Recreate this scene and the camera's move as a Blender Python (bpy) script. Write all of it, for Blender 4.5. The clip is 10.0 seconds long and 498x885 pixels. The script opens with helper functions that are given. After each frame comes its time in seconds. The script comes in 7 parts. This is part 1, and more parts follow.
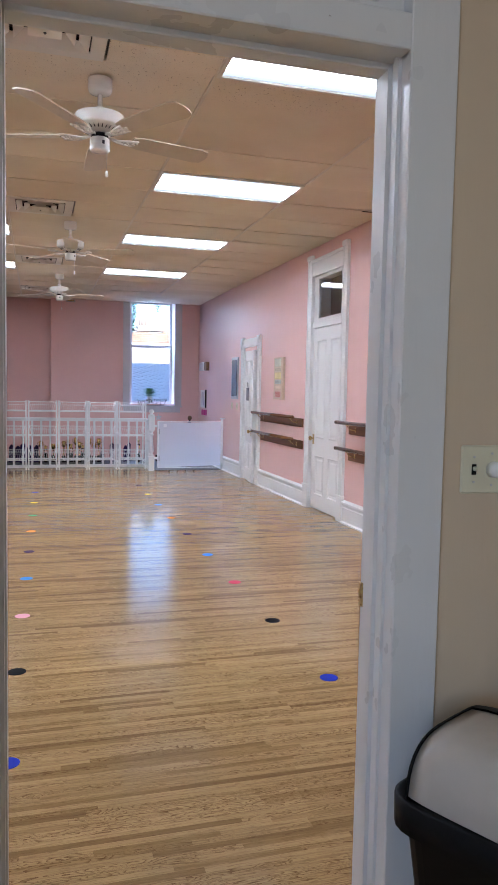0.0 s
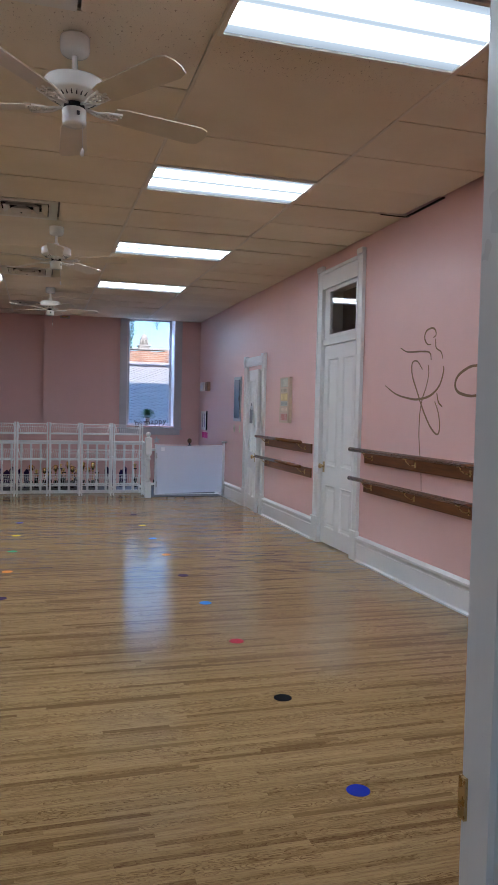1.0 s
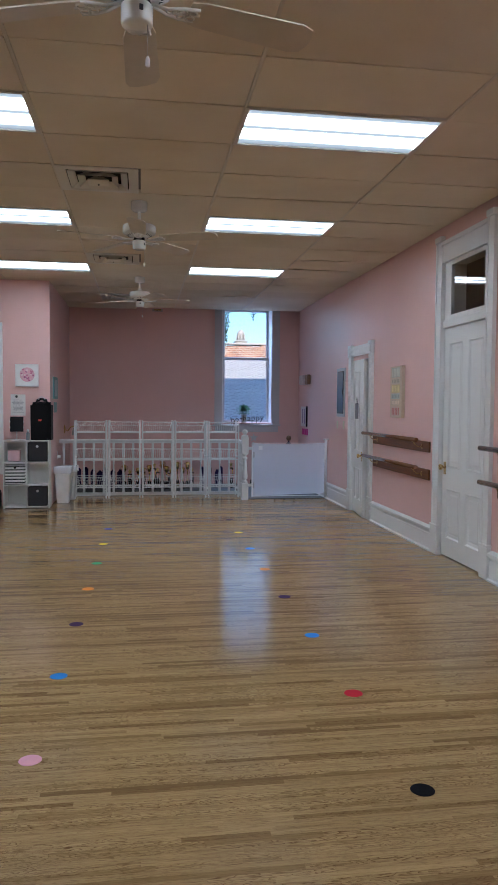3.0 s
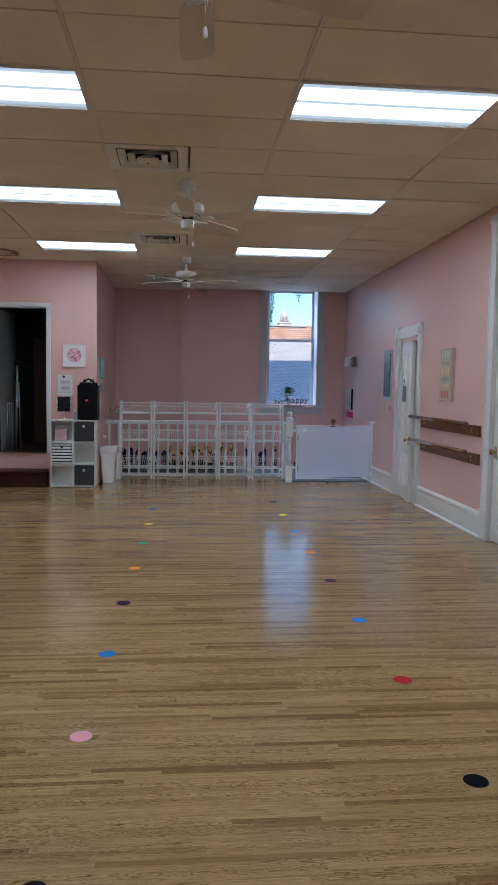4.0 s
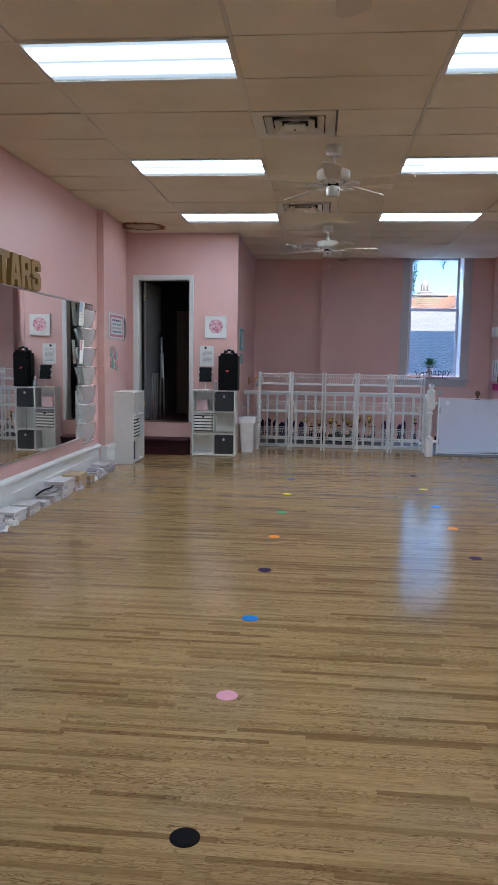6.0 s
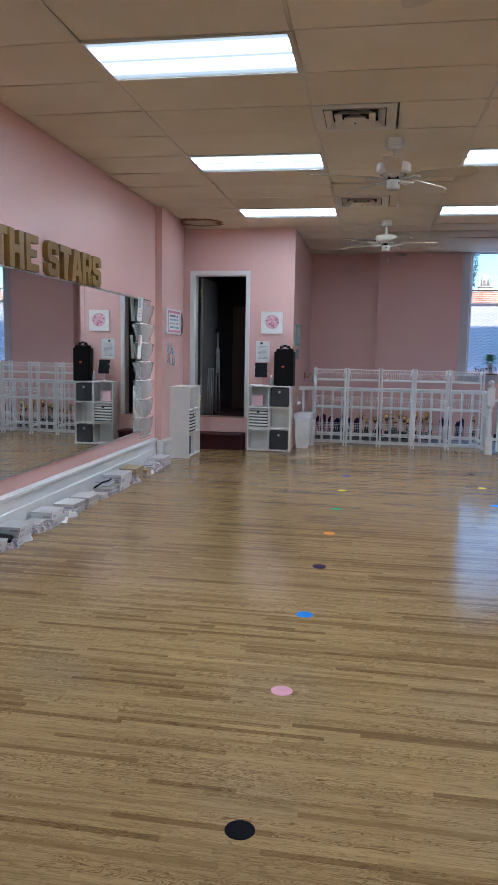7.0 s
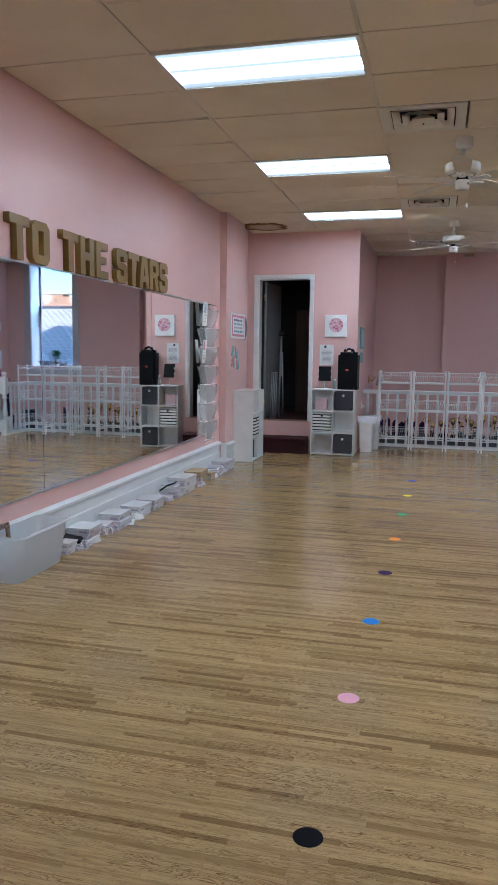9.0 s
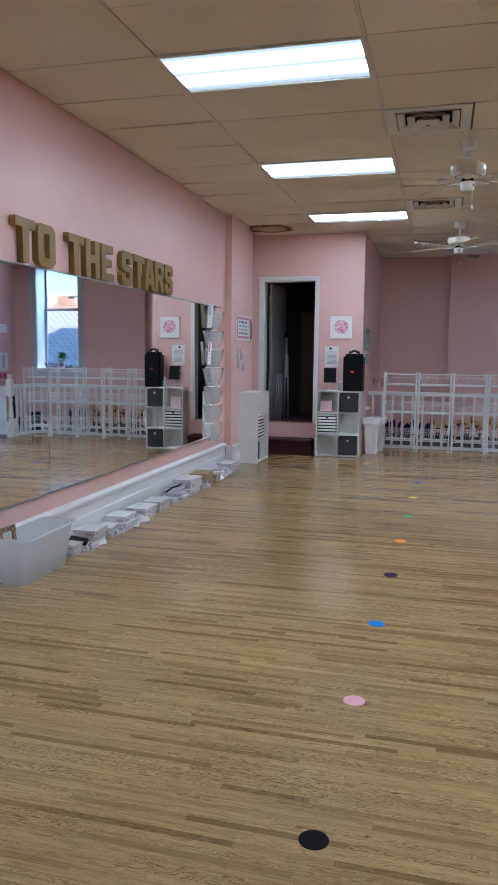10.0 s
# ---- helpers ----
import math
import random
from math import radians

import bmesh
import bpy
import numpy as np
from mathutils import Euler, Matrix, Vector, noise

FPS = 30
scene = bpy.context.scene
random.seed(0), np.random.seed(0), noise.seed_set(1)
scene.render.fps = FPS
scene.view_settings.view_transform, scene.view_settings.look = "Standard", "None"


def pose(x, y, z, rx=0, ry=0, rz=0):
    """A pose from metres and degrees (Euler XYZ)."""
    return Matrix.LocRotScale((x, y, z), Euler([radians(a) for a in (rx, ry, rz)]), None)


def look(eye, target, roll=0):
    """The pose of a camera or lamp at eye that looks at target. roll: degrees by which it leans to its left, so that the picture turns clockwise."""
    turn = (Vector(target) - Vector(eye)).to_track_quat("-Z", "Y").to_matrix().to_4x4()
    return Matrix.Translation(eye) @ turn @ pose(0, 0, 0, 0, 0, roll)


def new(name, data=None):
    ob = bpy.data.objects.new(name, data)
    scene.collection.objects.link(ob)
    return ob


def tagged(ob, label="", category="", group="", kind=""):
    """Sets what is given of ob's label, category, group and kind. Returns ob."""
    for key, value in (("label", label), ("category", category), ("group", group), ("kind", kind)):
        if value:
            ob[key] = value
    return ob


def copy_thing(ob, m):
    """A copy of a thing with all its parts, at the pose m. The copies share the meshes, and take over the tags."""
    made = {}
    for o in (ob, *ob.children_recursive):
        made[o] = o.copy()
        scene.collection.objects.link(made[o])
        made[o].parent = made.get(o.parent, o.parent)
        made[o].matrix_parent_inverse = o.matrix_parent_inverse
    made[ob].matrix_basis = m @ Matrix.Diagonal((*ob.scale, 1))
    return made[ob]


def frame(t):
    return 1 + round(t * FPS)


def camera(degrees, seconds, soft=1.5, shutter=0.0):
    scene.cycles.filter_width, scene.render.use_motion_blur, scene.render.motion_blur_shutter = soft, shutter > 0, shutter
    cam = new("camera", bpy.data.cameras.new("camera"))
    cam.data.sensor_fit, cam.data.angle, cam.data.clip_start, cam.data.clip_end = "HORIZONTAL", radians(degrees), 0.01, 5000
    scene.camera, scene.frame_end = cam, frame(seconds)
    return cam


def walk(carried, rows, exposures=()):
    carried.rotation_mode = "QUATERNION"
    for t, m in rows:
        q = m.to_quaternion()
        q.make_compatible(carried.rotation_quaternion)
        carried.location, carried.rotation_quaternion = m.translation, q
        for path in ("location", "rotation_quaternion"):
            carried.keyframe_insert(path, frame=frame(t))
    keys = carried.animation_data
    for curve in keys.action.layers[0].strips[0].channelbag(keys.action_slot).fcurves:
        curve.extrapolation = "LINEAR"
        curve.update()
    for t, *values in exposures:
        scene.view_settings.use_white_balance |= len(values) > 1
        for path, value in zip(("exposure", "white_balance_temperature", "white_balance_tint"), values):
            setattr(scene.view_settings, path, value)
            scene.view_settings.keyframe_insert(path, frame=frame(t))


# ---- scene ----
cam = camera(37.8, 10.0, soft=0.7)
PATH = [
    (0, (0.017, 0.073, 1.417), (0.579, 1.987, 1.276), 1.1),
    (0.5, (0.106, 0.448, 1.426), (0.676, 2.362, 1.304), 1.0),
    (1, (0.221, 0.84, 1.45), (0.777, 2.759, 1.363), 1.3),
    (1.5, (0.258, 1.143, 1.447), (0.815, 3.063, 1.373), 1.1),
    (2, (0.324, 1.424, 1.432), (0.819, 3.361, 1.361), 0.5),
    (2.5, (0.399, 1.642, 1.448), (0.777, 3.605, 1.373), 0.4),
    (3, (0.378, 1.735, 1.44), (0.672, 3.711, 1.337), 0.4),
    (4.5, (0.323, 1.79, 1.428), (0.435, 3.779, 1.253), 1.3),
    (5, (0.306, 1.799, 1.418), (0.321, 3.789, 1.217), 1.6),
    (5.5, (0.29, 1.796, 1.42), (0.198, 3.781, 1.195), 1.3),
    (6, (0.279, 1.8, 1.421), (0.096, 3.778, 1.186), 0.9),
    (7.5, (0.254, 1.791, 1.426), (-0.135, 3.736, 1.173), 1.1),
    (8, (0.245, 1.786, 1.432), (-0.197, 3.721, 1.186), 0.9),
    (8.5, (0.24, 1.788, 1.434), (-0.237, 3.715, 1.189), 0.8),
    (9, (0.239, 1.788, 1.431), (-0.255, 3.71, 1.187), 0.7),
    (9.5, (0.237, 1.791, 1.43), (-0.266, 3.711, 1.187), 0.7),
    (10, (0.239, 1.785, 1.435), (-0.269, 3.704, 1.195), 0.6),
]
walk(cam, [(t, look(eye, target, roll)) for t, eye, target, roll in PATH],
     exposures=[(0.0, 2.36, 5850, 13), (0.5, 2.06, 5850, 14), (1.0, 1.50, 5800, 9), (2.0, 1.38, 5750, 7), (5.0, 1.43, 5700, 6), (6.0, 1.66, 5650, 6), (7.5, 1.77, 5500, 6), (10.0, 1.85, 5450, 5)])

# ---- world, sun, exposure ----
world = bpy.data.worlds.new("sky")
scene.world = world
world.use_nodes = True
_nt = world.node_tree
_bg = _nt.nodes["Background"]
_sky = _nt.nodes.new("ShaderNodeTexSky")
_sky.sky_type = "NISHITA"
_sky.sun_disc = False
_sky.sun_elevation = radians(24)
_sky.sun_rotation = radians(189.5)
_nt.links.new(_sky.outputs[0], _bg.inputs[0])
_bg.inputs[1].default_value = 0.115
_sky.dust_density, _sky.ozone_density = 0.2, 5.0
sun = new("sun", bpy.data.lights.new("sun", "SUN"))
sun.data.energy = 2.6
sun.data.angle = radians(0.5)
sun.data.color = (1.0, 0.86, 0.72)
sun.matrix_world = look((0, 0, 20), (6, 36, 4))
# lamp added outside above the north window, out of view, boosting its blue skylight
north_fill = new("north_fill_light", bpy.data.lights.new("north_fill_light", "AREA"))
north_fill.data.shape, north_fill.data.size, north_fill.data.size_y = "RECTANGLE", 1.4, 1.0
north_fill.data.energy = 185.0
north_fill.data.color = (0.42, 0.62, 1.0)
north_fill.matrix_world = look((2.3, 16.0, 4.35), (2.3, 12.5, 1.0))
LAMP = 3.3   # glow of the fluorescent diffusers

# ---- materials ----
class G:
    """A small node graph builder."""
    def __init__(self, name, rough=0.5, metal=0.0, spec=0.5):
        self.m = bpy.data.materials.new(name)
        self.m.use_nodes = True
        self.t = self.m.node_tree
        self.b = self.t.nodes["Principled BSDF"]
        self.b.inputs["Roughness"].default_value = rough
        self.b.inputs["Metallic"].default_value = metal
        self.b.inputs["Specular IOR Level"].default_value = spec
        self.tc = self.t.nodes.new("ShaderNodeTexCoord")

    def n(self, kind, **kw):
        nd = self.t.nodes.new(kind)
        for k, v in kw.items():
            if k in nd.inputs:
                nd.inputs[k].default_value = v
        return nd

    def link(self, a, b):
        self.t.links.new(a, b)

    def coords(self, scale=(1, 1, 1), space="Object"):
        mp = self.n("ShaderNodeMapping")
        mp.inputs["Scale"].default_value = scale
        self.link(self.tc.outputs[space], mp.inputs["Vector"])
        return mp.outputs[0]

    def noise(self, scale, detail=4.0, rough=0.55, vec=None, dist=0.0):
        nd = self.n("ShaderNodeTexNoise", Scale=scale, Detail=detail, Roughness=rough, Distortion=dist)
        self.link(vec if vec is not None else self.tc.outputs["Object"], nd.inputs["Vector"])
        return nd.outputs["Fac"]

    def ramp(self, fac, stops):
        r = self.n("ShaderNodeValToRGB")
        els = r.color_ramp.elements
        while len(els) < len(stops):
            els.new(0.5)
        for e, (p, c) in zip(els, stops):
            e.position = p
            e.color = (*c, 1) if len(c) == 3 else c
        self.link(fac, r.inputs[0])
        return r.outputs[0]

    def mix(self, fac, a, b, mode="MIX"):
        mx = self.n("ShaderNodeMix")
        mx.data_type = "RGBA"
        mx.blend_type = mode
        for src, sock in ((fac, mx.inputs[0]), (a, mx.inputs[6]), (b, mx.inputs[7])):
            if isinstance(src, (int, float)):
                sock.default_value = src
            elif isinstance(src, tuple):
                sock.default_value = (*src, 1)
            else:
                self.link(src, sock)
        return mx.outputs[2]

    def maths(self, op, a, b=0.0):
        nd = self.n("ShaderNodeMath")
        nd.operation = op
        for src, sock in ((a, nd.inputs[0]), (b, nd.inputs[1])):
            if isinstance(src, (int, float)):
                sock.default_value = src
            else:
                self.link(src, sock)
        return nd.outputs[0]

    def color(self, out):
        self.link(out, self.b.inputs["Base Color"])

    def rough(self, out):
        self.link(out, self.b.inputs["Roughness"])

    def bump(self, height, strength=0.2, dist=0.002):
        bp = self.n("ShaderNodeBump", Strength=strength, Distance=dist)
        self.link(height, bp.inputs["Height"])
        self.link(bp.outputs[0], self.b.inputs["Normal"])


CEIL_Z = 3.148


def mul(c, k):
    return tuple(min(1.0, v * k) for v in c)


def lacquer(g, low, high, far, start=0.645):
    """A coat whose shine grows towards flat angles."""
    lw = g.n("ShaderNodeLayerWeight", Blend=0.5)
    g.link(g.ramp(lw.outputs["Facing"], [(start, (low,) * 3), (start + 0.065, (high,) * 3), (0.80, (high,) * 3), (0.88, (far,) * 3)]), g.b.inputs["Specular IOR Level"])


def painted(name, c, rough=0.45, var=0.06, grain=180, bump=0.12, spec=0.5, blot=1.6, sheen=0.0):
    """Brush or roller paint: broad tone shifts, a fine stipple and slight gloss changes."""
    g = G(name, rough, spec=spec)
    broad = g.noise(blot, 3)
    fine = g.noise(grain, 3)
    col = g.ramp(broad, [(0.3, mul(c, 1 - var)), (0.7, mul(c, 1 + var * 0.6))])
    g.color(g.mix(g.maths("MULTIPLY", fine, 0.12), col, mul(c, 0.7)))
    g.rough(g.maths("ADD", g.maths("MULTIPLY", broad, 0.16), rough - 0.08))
    g.bump(g.mix(0.5, fine, g.noise(22, 3)), bump, 0.002)
    if sheen:
        lacquer(g, spec, sheen, sheen, 0.67)
    return g.m


def worn_paint(name, c, under, rough):
    """Many coats of old paint: lumpy, drawn out by the brush, with a few chips and scuffs."""
    g = G(name, rough, spec=0.45)
    broad = g.noise(3.5, 4)
    col = g.ramp(broad, [(0.3, mul(c, 0.97)), (0.7, mul(c, 1.02))])
    chips = g.ramp(g.noise(75, 4, 0.6), [(0.74, (0, 0, 0)), (0.76, (0.8, 0.8, 0.8))])
    scuff = g.ramp(g.noise(7, 6, 0.75, g.coords((1, 1, 0.35))), [(0.66, (0, 0, 0)), (0.98, (0.10, 0.10, 0.10))])
    col = g.mix(scuff, col, mul(c, 0.85))
    g.color(g.mix(chips, col, under))
    g.rough(g.maths("ADD", g.maths("MULTIPLY", broad, 0.2), rough - 0.1))
    brush = g.noise(60, 3, 0.5, g.coords((1, 1, 0.12)))
    lumps = g.noise(14, 4, 0.6)
    g.bump(g.mix(0.6, brush, g.mix(0.3, lumps, g.maths("SUBTRACT", 1.0, chips))), 0.4, 0.004)
    return g.m


def metal(name, c, rough=0.3, var=0.15):
    g = G(name, rough, 1.0)
    nz = g.noise(60, 4)
    g.color(g.ramp(nz, [(0.3, mul(c, 1 - var)), (0.7, c)]))
    g.rough(g.maths("ADD", g.maths("MULTIPLY", nz, 0.2), rough - 0.1))
    return g.m


def plastic(name, c, rough=0.4, var=0.05, spec=0.5):
    g = G(name, rough, spec=spec)
    nz = g.noise(9, 4)
    g.color(g.ramp(nz, [(0.3, mul(c, 1 - var)), (0.7, mul(c, 1 + var))]))
    g.bump(g.noise(400, 2), 0.05, 0.001)
    return g.m


def wood(name, dark, light, rough=0.35, along="y", scale=1.0):
    g = G(name, rough)
    st = {"x": (1.2, 22, 22), "y": (22, 1.2, 22), "z": (22, 22, 1.2)}[along]
    grain = g.noise(2.2 * scale, 6, 0.62, g.coords(st), 0.6)
    fine = g.noise(9 * scale, 3, 0.6, g.coords(tuple(4 * s for s in st)))
    col = g.ramp(grain, [(0.25, dark), (0.75, light)])
    g.color(g.mix(g.maths("MULTIPLY", fine, 0.35), col, mul(dark, 0.7)))
    g.rough(g.maths("ADD", g.maths("MULTIPLY", grain, 0.2), rough - 0.1))
    g.bump(fine, 0.12, 0.0015)
    return g.m


def strip_floor(name, island):
    """Oak-look laminate strips that run across the room; each strip has a tone of its own."""
    g = G(name, 0.2, spec=0.03)
    if island:
        rnd = g.n("ShaderNodeNewGeometry").outputs["Random Per Island"]
    else:
        rnd = g.n("ShaderNodeObjectInfo").outputs["Random"]
    base = g.ramp(rnd, [(0.0, (0.28, 0.175, 0.076)), (0.14, (0.36, 0.232, 0.102)), (0.28, (0.455, 0.302, 0.136)), (1.0, (0.54, 0.366, 0.172))])
    off = g.n("ShaderNodeCombineXYZ")
    g.link(g.maths("MULTIPLY", rnd, 37.0), off.inputs[0])
    g.link(g.maths("MULTIPLY", rnd, 11.0), off.inputs[2])
    add = g.n("ShaderNodeVectorMath")
    geo = g.n("ShaderNodeNewGeometry")
    g.link(geo.outputs["Position"], add.inputs[0])
    g.link(off.outputs[0], add.inputs[1])
    mp = g.n("ShaderNodeMapping")
    mp.inputs["Scale"].default_value = (2.6, 60, 1)
    g.link(add.outputs[0], mp.inputs["Vector"])
    grain = g.noise(1.5, 6, 0.65, mp.outputs[0], 0.5)
    mp2 = g.n("ShaderNodeMapping")
    mp2.inputs["Scale"].default_value = (9, 170, 1)
    g.link(add.outputs[0], mp2.inputs["Vector"])
    pores = g.noise(2.0, 3, 0.6, mp2.outputs[0])
    dark = g.mix(g.ramp(grain, [(0.36, (1, 1, 1)), (0.56, (0, 0, 0))]), base, g.mix(0.35, base, (0.14, 0.07, 0.028)))
    col = g.mix(g.ramp(pores, [(0.32, (0.55, 0.55, 0.55)), (0.46, (0, 0, 0))]), dark, (0.13, 0.068, 0.03))
    # growth rings: contour lines of a stretched field, strong on some strips only
    mp3 = g.n("ShaderNodeMapping")
    mp3.inputs["Scale"].default_value = (4.6, 30, 1)
    g.link(add.outputs[0], mp3.inputs["Vector"])
    field = g.noise(1.0, 2, 0.5, mp3.outputs[0], 0.35)
    saw = g.maths("FRACT", g.maths("MULTIPLY", field, 15.0))
    ring = g.ramp(saw, [(0.0, (1, 1, 1)), (0.26, (0.35, 0.35, 0.35)), (0.48, (0, 0, 0)), (1.0, (0, 0, 0))])
    some = g.ramp(g.maths("FRACT", g.maths("MULTIPLY", rnd, 17.0)), [(0.35, (0.14, 0.14, 0.14)), (0.72, (0.92, 0.92, 0.92))])
    col = g.mix(g.maths("MULTIPLY", ring, some), col, (0.15, 0.072, 0.027))
    cell = g.n("ShaderNodeVectorMath")
    cell.operation = "SNAP"
    cell.inputs[1].default_value = (1.21, 0.18, 10.0)
    skew = g.n("ShaderNodeMapping")
    skew.inputs["Location"].default_value = (0.3, 0.09, 5.0)
    g.link(geo.outputs["Position"], skew.inputs["Vector"])
    g.link(skew.outputs[0], cell.inputs[0])
    wn = g.n("ShaderNodeTexWhiteNoise")
    g.link(cell.outputs[0], wn.inputs["Vector"])
    col = g.mix(1.0, col, g.ramp(wn.outputs["Value"], [(0.0, (0.90, 0.895, 0.88)), (1.0, (1.0, 1.0, 1.0))]), "MULTIPLY")
    broad = g.noise(0.7, 3, vec=geo.outputs["Position"])
    g.color(g.mix(1.0, col, g.ramp(broad, [(0.3, (0.88, 0.88, 0.88)), (0.7, (1, 1, 1))]), "MULTIPLY"))
    scuff = g.noise(5, 5, 0.7, geo.outputs["Position"])
    g.rough(g.ramp(scuff, [(0.3, (0.10, 0.10, 0.10)), (0.75, (0.19, 0.19, 0.19))]))
    wave = g.noise(3.0, 2, vec=geo.outputs["Position"])
    ripple = g.noise(26, 3, 0.6, geo.outputs["Position"])
    g.bump(g.mix(0.65, g.mix(0.5, pores, ripple), wave), 0.075, 0.004)
    lacquer(g, 0.005, 0.46, 0.17)
    return g.m


def ceiling_board(name):
    """Aged mineral-fibre ceiling board with fissures and pinholes."""
    g = G(name, 0.9, spec=0.2)
    geo = g.n("ShaderNodeNewGeometry")
    rnd = geo.outputs["Random Per Island"]
    base = g.ramp(rnd, [(0.0, (0.75, 0.665, 0.53)), (1.0, (0.82, 0.735, 0.59))])
    fiss = g.noise(95, 2, 0.5, g.coords((1.0, 0.5, 1)))
    pin = g.noise(260, 2, 0.5)
    holes = g.ramp(fiss, [(0.30, (1, 1, 1)), (0.34, (0, 0, 0))])
    pins = g.ramp(pin, [(0.30, (0.6, 0.6, 0.6)), (0.36, (0, 0, 0))])
    both = g.mix(1.0, holes, pins, "ADD")
    stain = g.ramp(g.noise(1.1, 4), [(0.35, (0.9, 0.88, 0.84)), (0.65, (1, 1, 1))])
    col = g.mix(1.0, base, stain, "MULTIPLY")
    dst = g.n("ShaderNodeVectorMath")
    dst.operation = "DISTANCE"
    dst.inputs[1].default_value = (-2.12, 11.75, CEIL_Z)
    g.link(geo.outputs["Position"], dst.inputs[0])
    wob = g.maths("ADD", dst.outputs["Value"], g.maths("MULTIPLY", g.noise(4, 4), 0.34))
    ring = g.ramp(wob, [(0.26, (0.35, 0.35, 0.35)), (0.36, (0.5, 0.5, 0.5)), (0.43, (1, 1, 1)), (0.47, (1, 1, 1)), (0.50, (0, 0, 0))])
    col = g.mix(ring, col, (0.20, 0.085, 0.025))
    sep = g.n("ShaderNodeSeparateXYZ")
    g.link(geo.outputs["Position"], sep.inputs[0])
    lot = g.ramp(g.maths("MULTIPLY", sep.outputs[1], 0.1), [(0.445, (0.85, 0.85, 0.85)), (0.446, (0.10, 0.10, 0.10))])   # the boards by the entrance are a rougher make
    both = g.mix(1.0, both, lot, "MULTIPLY")
    g.color(g.mix(both, col, (0.36, 0.29, 0.21)))
    inv = g.maths("SUBTRACT", 1.0, both)
    g.bump(g.mix(0.15, inv, g.noise(300, 2)), 0.5, 0.004)
    return g.m


def glow(name, c, strength, bands=False):
    m = bpy.data.materials.new(name)
    m.use_nodes = True
    t = m.node_tree
    t.nodes.remove(t.nodes["Principled BSDF"])
    e = t.nodes.new("ShaderNodeEmission")
    e.inputs[0].default_value = (*c, 1)
    e.inputs[1].default_value = strength
    if bands:
        tc = t.nodes.new("ShaderNodeTexCoord")
        # two tubes behind the lens: bright over them, dim along the long edges
        sep = t.nodes.new("ShaderNodeSeparateXYZ")
        t.links.new(tc.outputs["Object"], sep.inputs[0])
        ab = t.nodes.new("ShaderNodeMath")
        ab.operation = "ABSOLUTE"
        t.links.new(sep.outputs[1], ab.inputs[0])
        dv = t.nodes.new("ShaderNodeMath")
        dv.operation = "DIVIDE"
        dv.inputs[1].default_value = 0.28
        t.links.new(ab.outputs[0], dv.inputs[0])
        cr = t.nodes.new("ShaderNodeValToRGB")
        els = cr.color_ramp.elements
        stops = ((0.0, 0.040), (0.06, 0.046), (0.20, 0.85), (0.40, 1.1), (0.60, 0.9), (0.76, 0.045), (1.0, 0.030))
        while len(els) < len(stops):
            els.new(0.5)
        for el, (p, k) in zip(els, stops):
            el.position = p
            el.color = (k, k, k, 1)
        t.links.new(dv.outputs[0], cr.inputs[0])
        ml = t.nodes.new("ShaderNodeMath")
        ml.operation = "MULTIPLY"
        ml.inputs[1].default_value = strength * 1.85
        t.links.new(cr.outputs[0], ml.inputs[0])
        t.links.new(ml.outputs[0], e.inputs[1])
    t.links.new(e.outputs[0], t.nodes["Material Output"].inputs[0])
    return m


def clear(name, rough=0.0, tint=(1, 1, 1), ior=1.45):
    g = G(name, rough)
    g.b.inputs["Base Color"].default_value = (*tint, 1)
    g.b.inputs["Transmission Weight"].default_value = 1.0
    g.b.inputs["IOR"].default_value = ior
    return g.m


def frosted(name, c, mixin, rough=0.4):
    """Thin translucent plastic: part see-through, part milky."""
    g = G(name, rough)
    nz = g.noise(6, 4)
    g.color(g.ramp(nz, [(0.3, mul(c, 0.94)), (0.7, c)]))
    tr = g.n("ShaderNodeBsdfTransparent")
    ms = g.n("ShaderNodeMixShader")
    ms.inputs[0].default_value = mixin
    g.link(tr.outputs[0], ms.inputs[1])
    g.link(g.b.outputs[0], ms.inputs[2])
    g.link(ms.outputs[0], g.t.nodes["Material Output"].inputs[0])
    return g.m


def milky(name, c, see, through_light, rough=0.35):
    """Moulded translucent plastic: lets light through the wall, a little see-through."""
    g = G(name, rough)
    g.color(g.ramp(g.noise(6, 4), [(0.3, mul(c, 0.95)), (0.7, c)]))
    tl = g.n("ShaderNodeBsdfTranslucent")
    tl.inputs[0].default_value = (*c, 1)
    tr = g.n("ShaderNodeBsdfTransparent")
    m1, m2 = g.n("ShaderNodeMixShader"), g.n("ShaderNodeMixShader")
    m1.inputs[0].default_value = through_light
    g.link(g.b.outputs[0], m1.inputs[1])
    g.link(tl.outputs[0], m1.inputs[2])
    m2.inputs[0].default_value = see
    g.link(m1.outputs[0], m2.inputs[1])
    g.link(tr.outputs[0], m2.inputs[2])
    g.link(m2.outputs[0], g.t.nodes["Material Output"].inputs[0])
    return g.m


PINK = painted("pink_wall_paint", (0.76, 0.49, 0.455), 0.33, 0.03, 140, 0.12, spec=0.18, sheen=1.0)
TAN = worn_paint("tan_wall_paint", (0.60, 0.485, 0.35), (0.34, 0.27, 0.20), 0.45)
WHITE = painted("white_gloss_paint", (0.78, 0.78, 0.77), 0.34, 0.004, 200, 0.03, blot=0.6)
CASING = worn_paint("white_gloss_paint_worn", (0.69, 0.69, 0.69), (0.30, 0.28, 0.26), 0.30)
TRIMGREY = painted("grey_white_window_paint", (0.53, 0.505, 0.525), 0.35, 0.06, 70, 0.15)
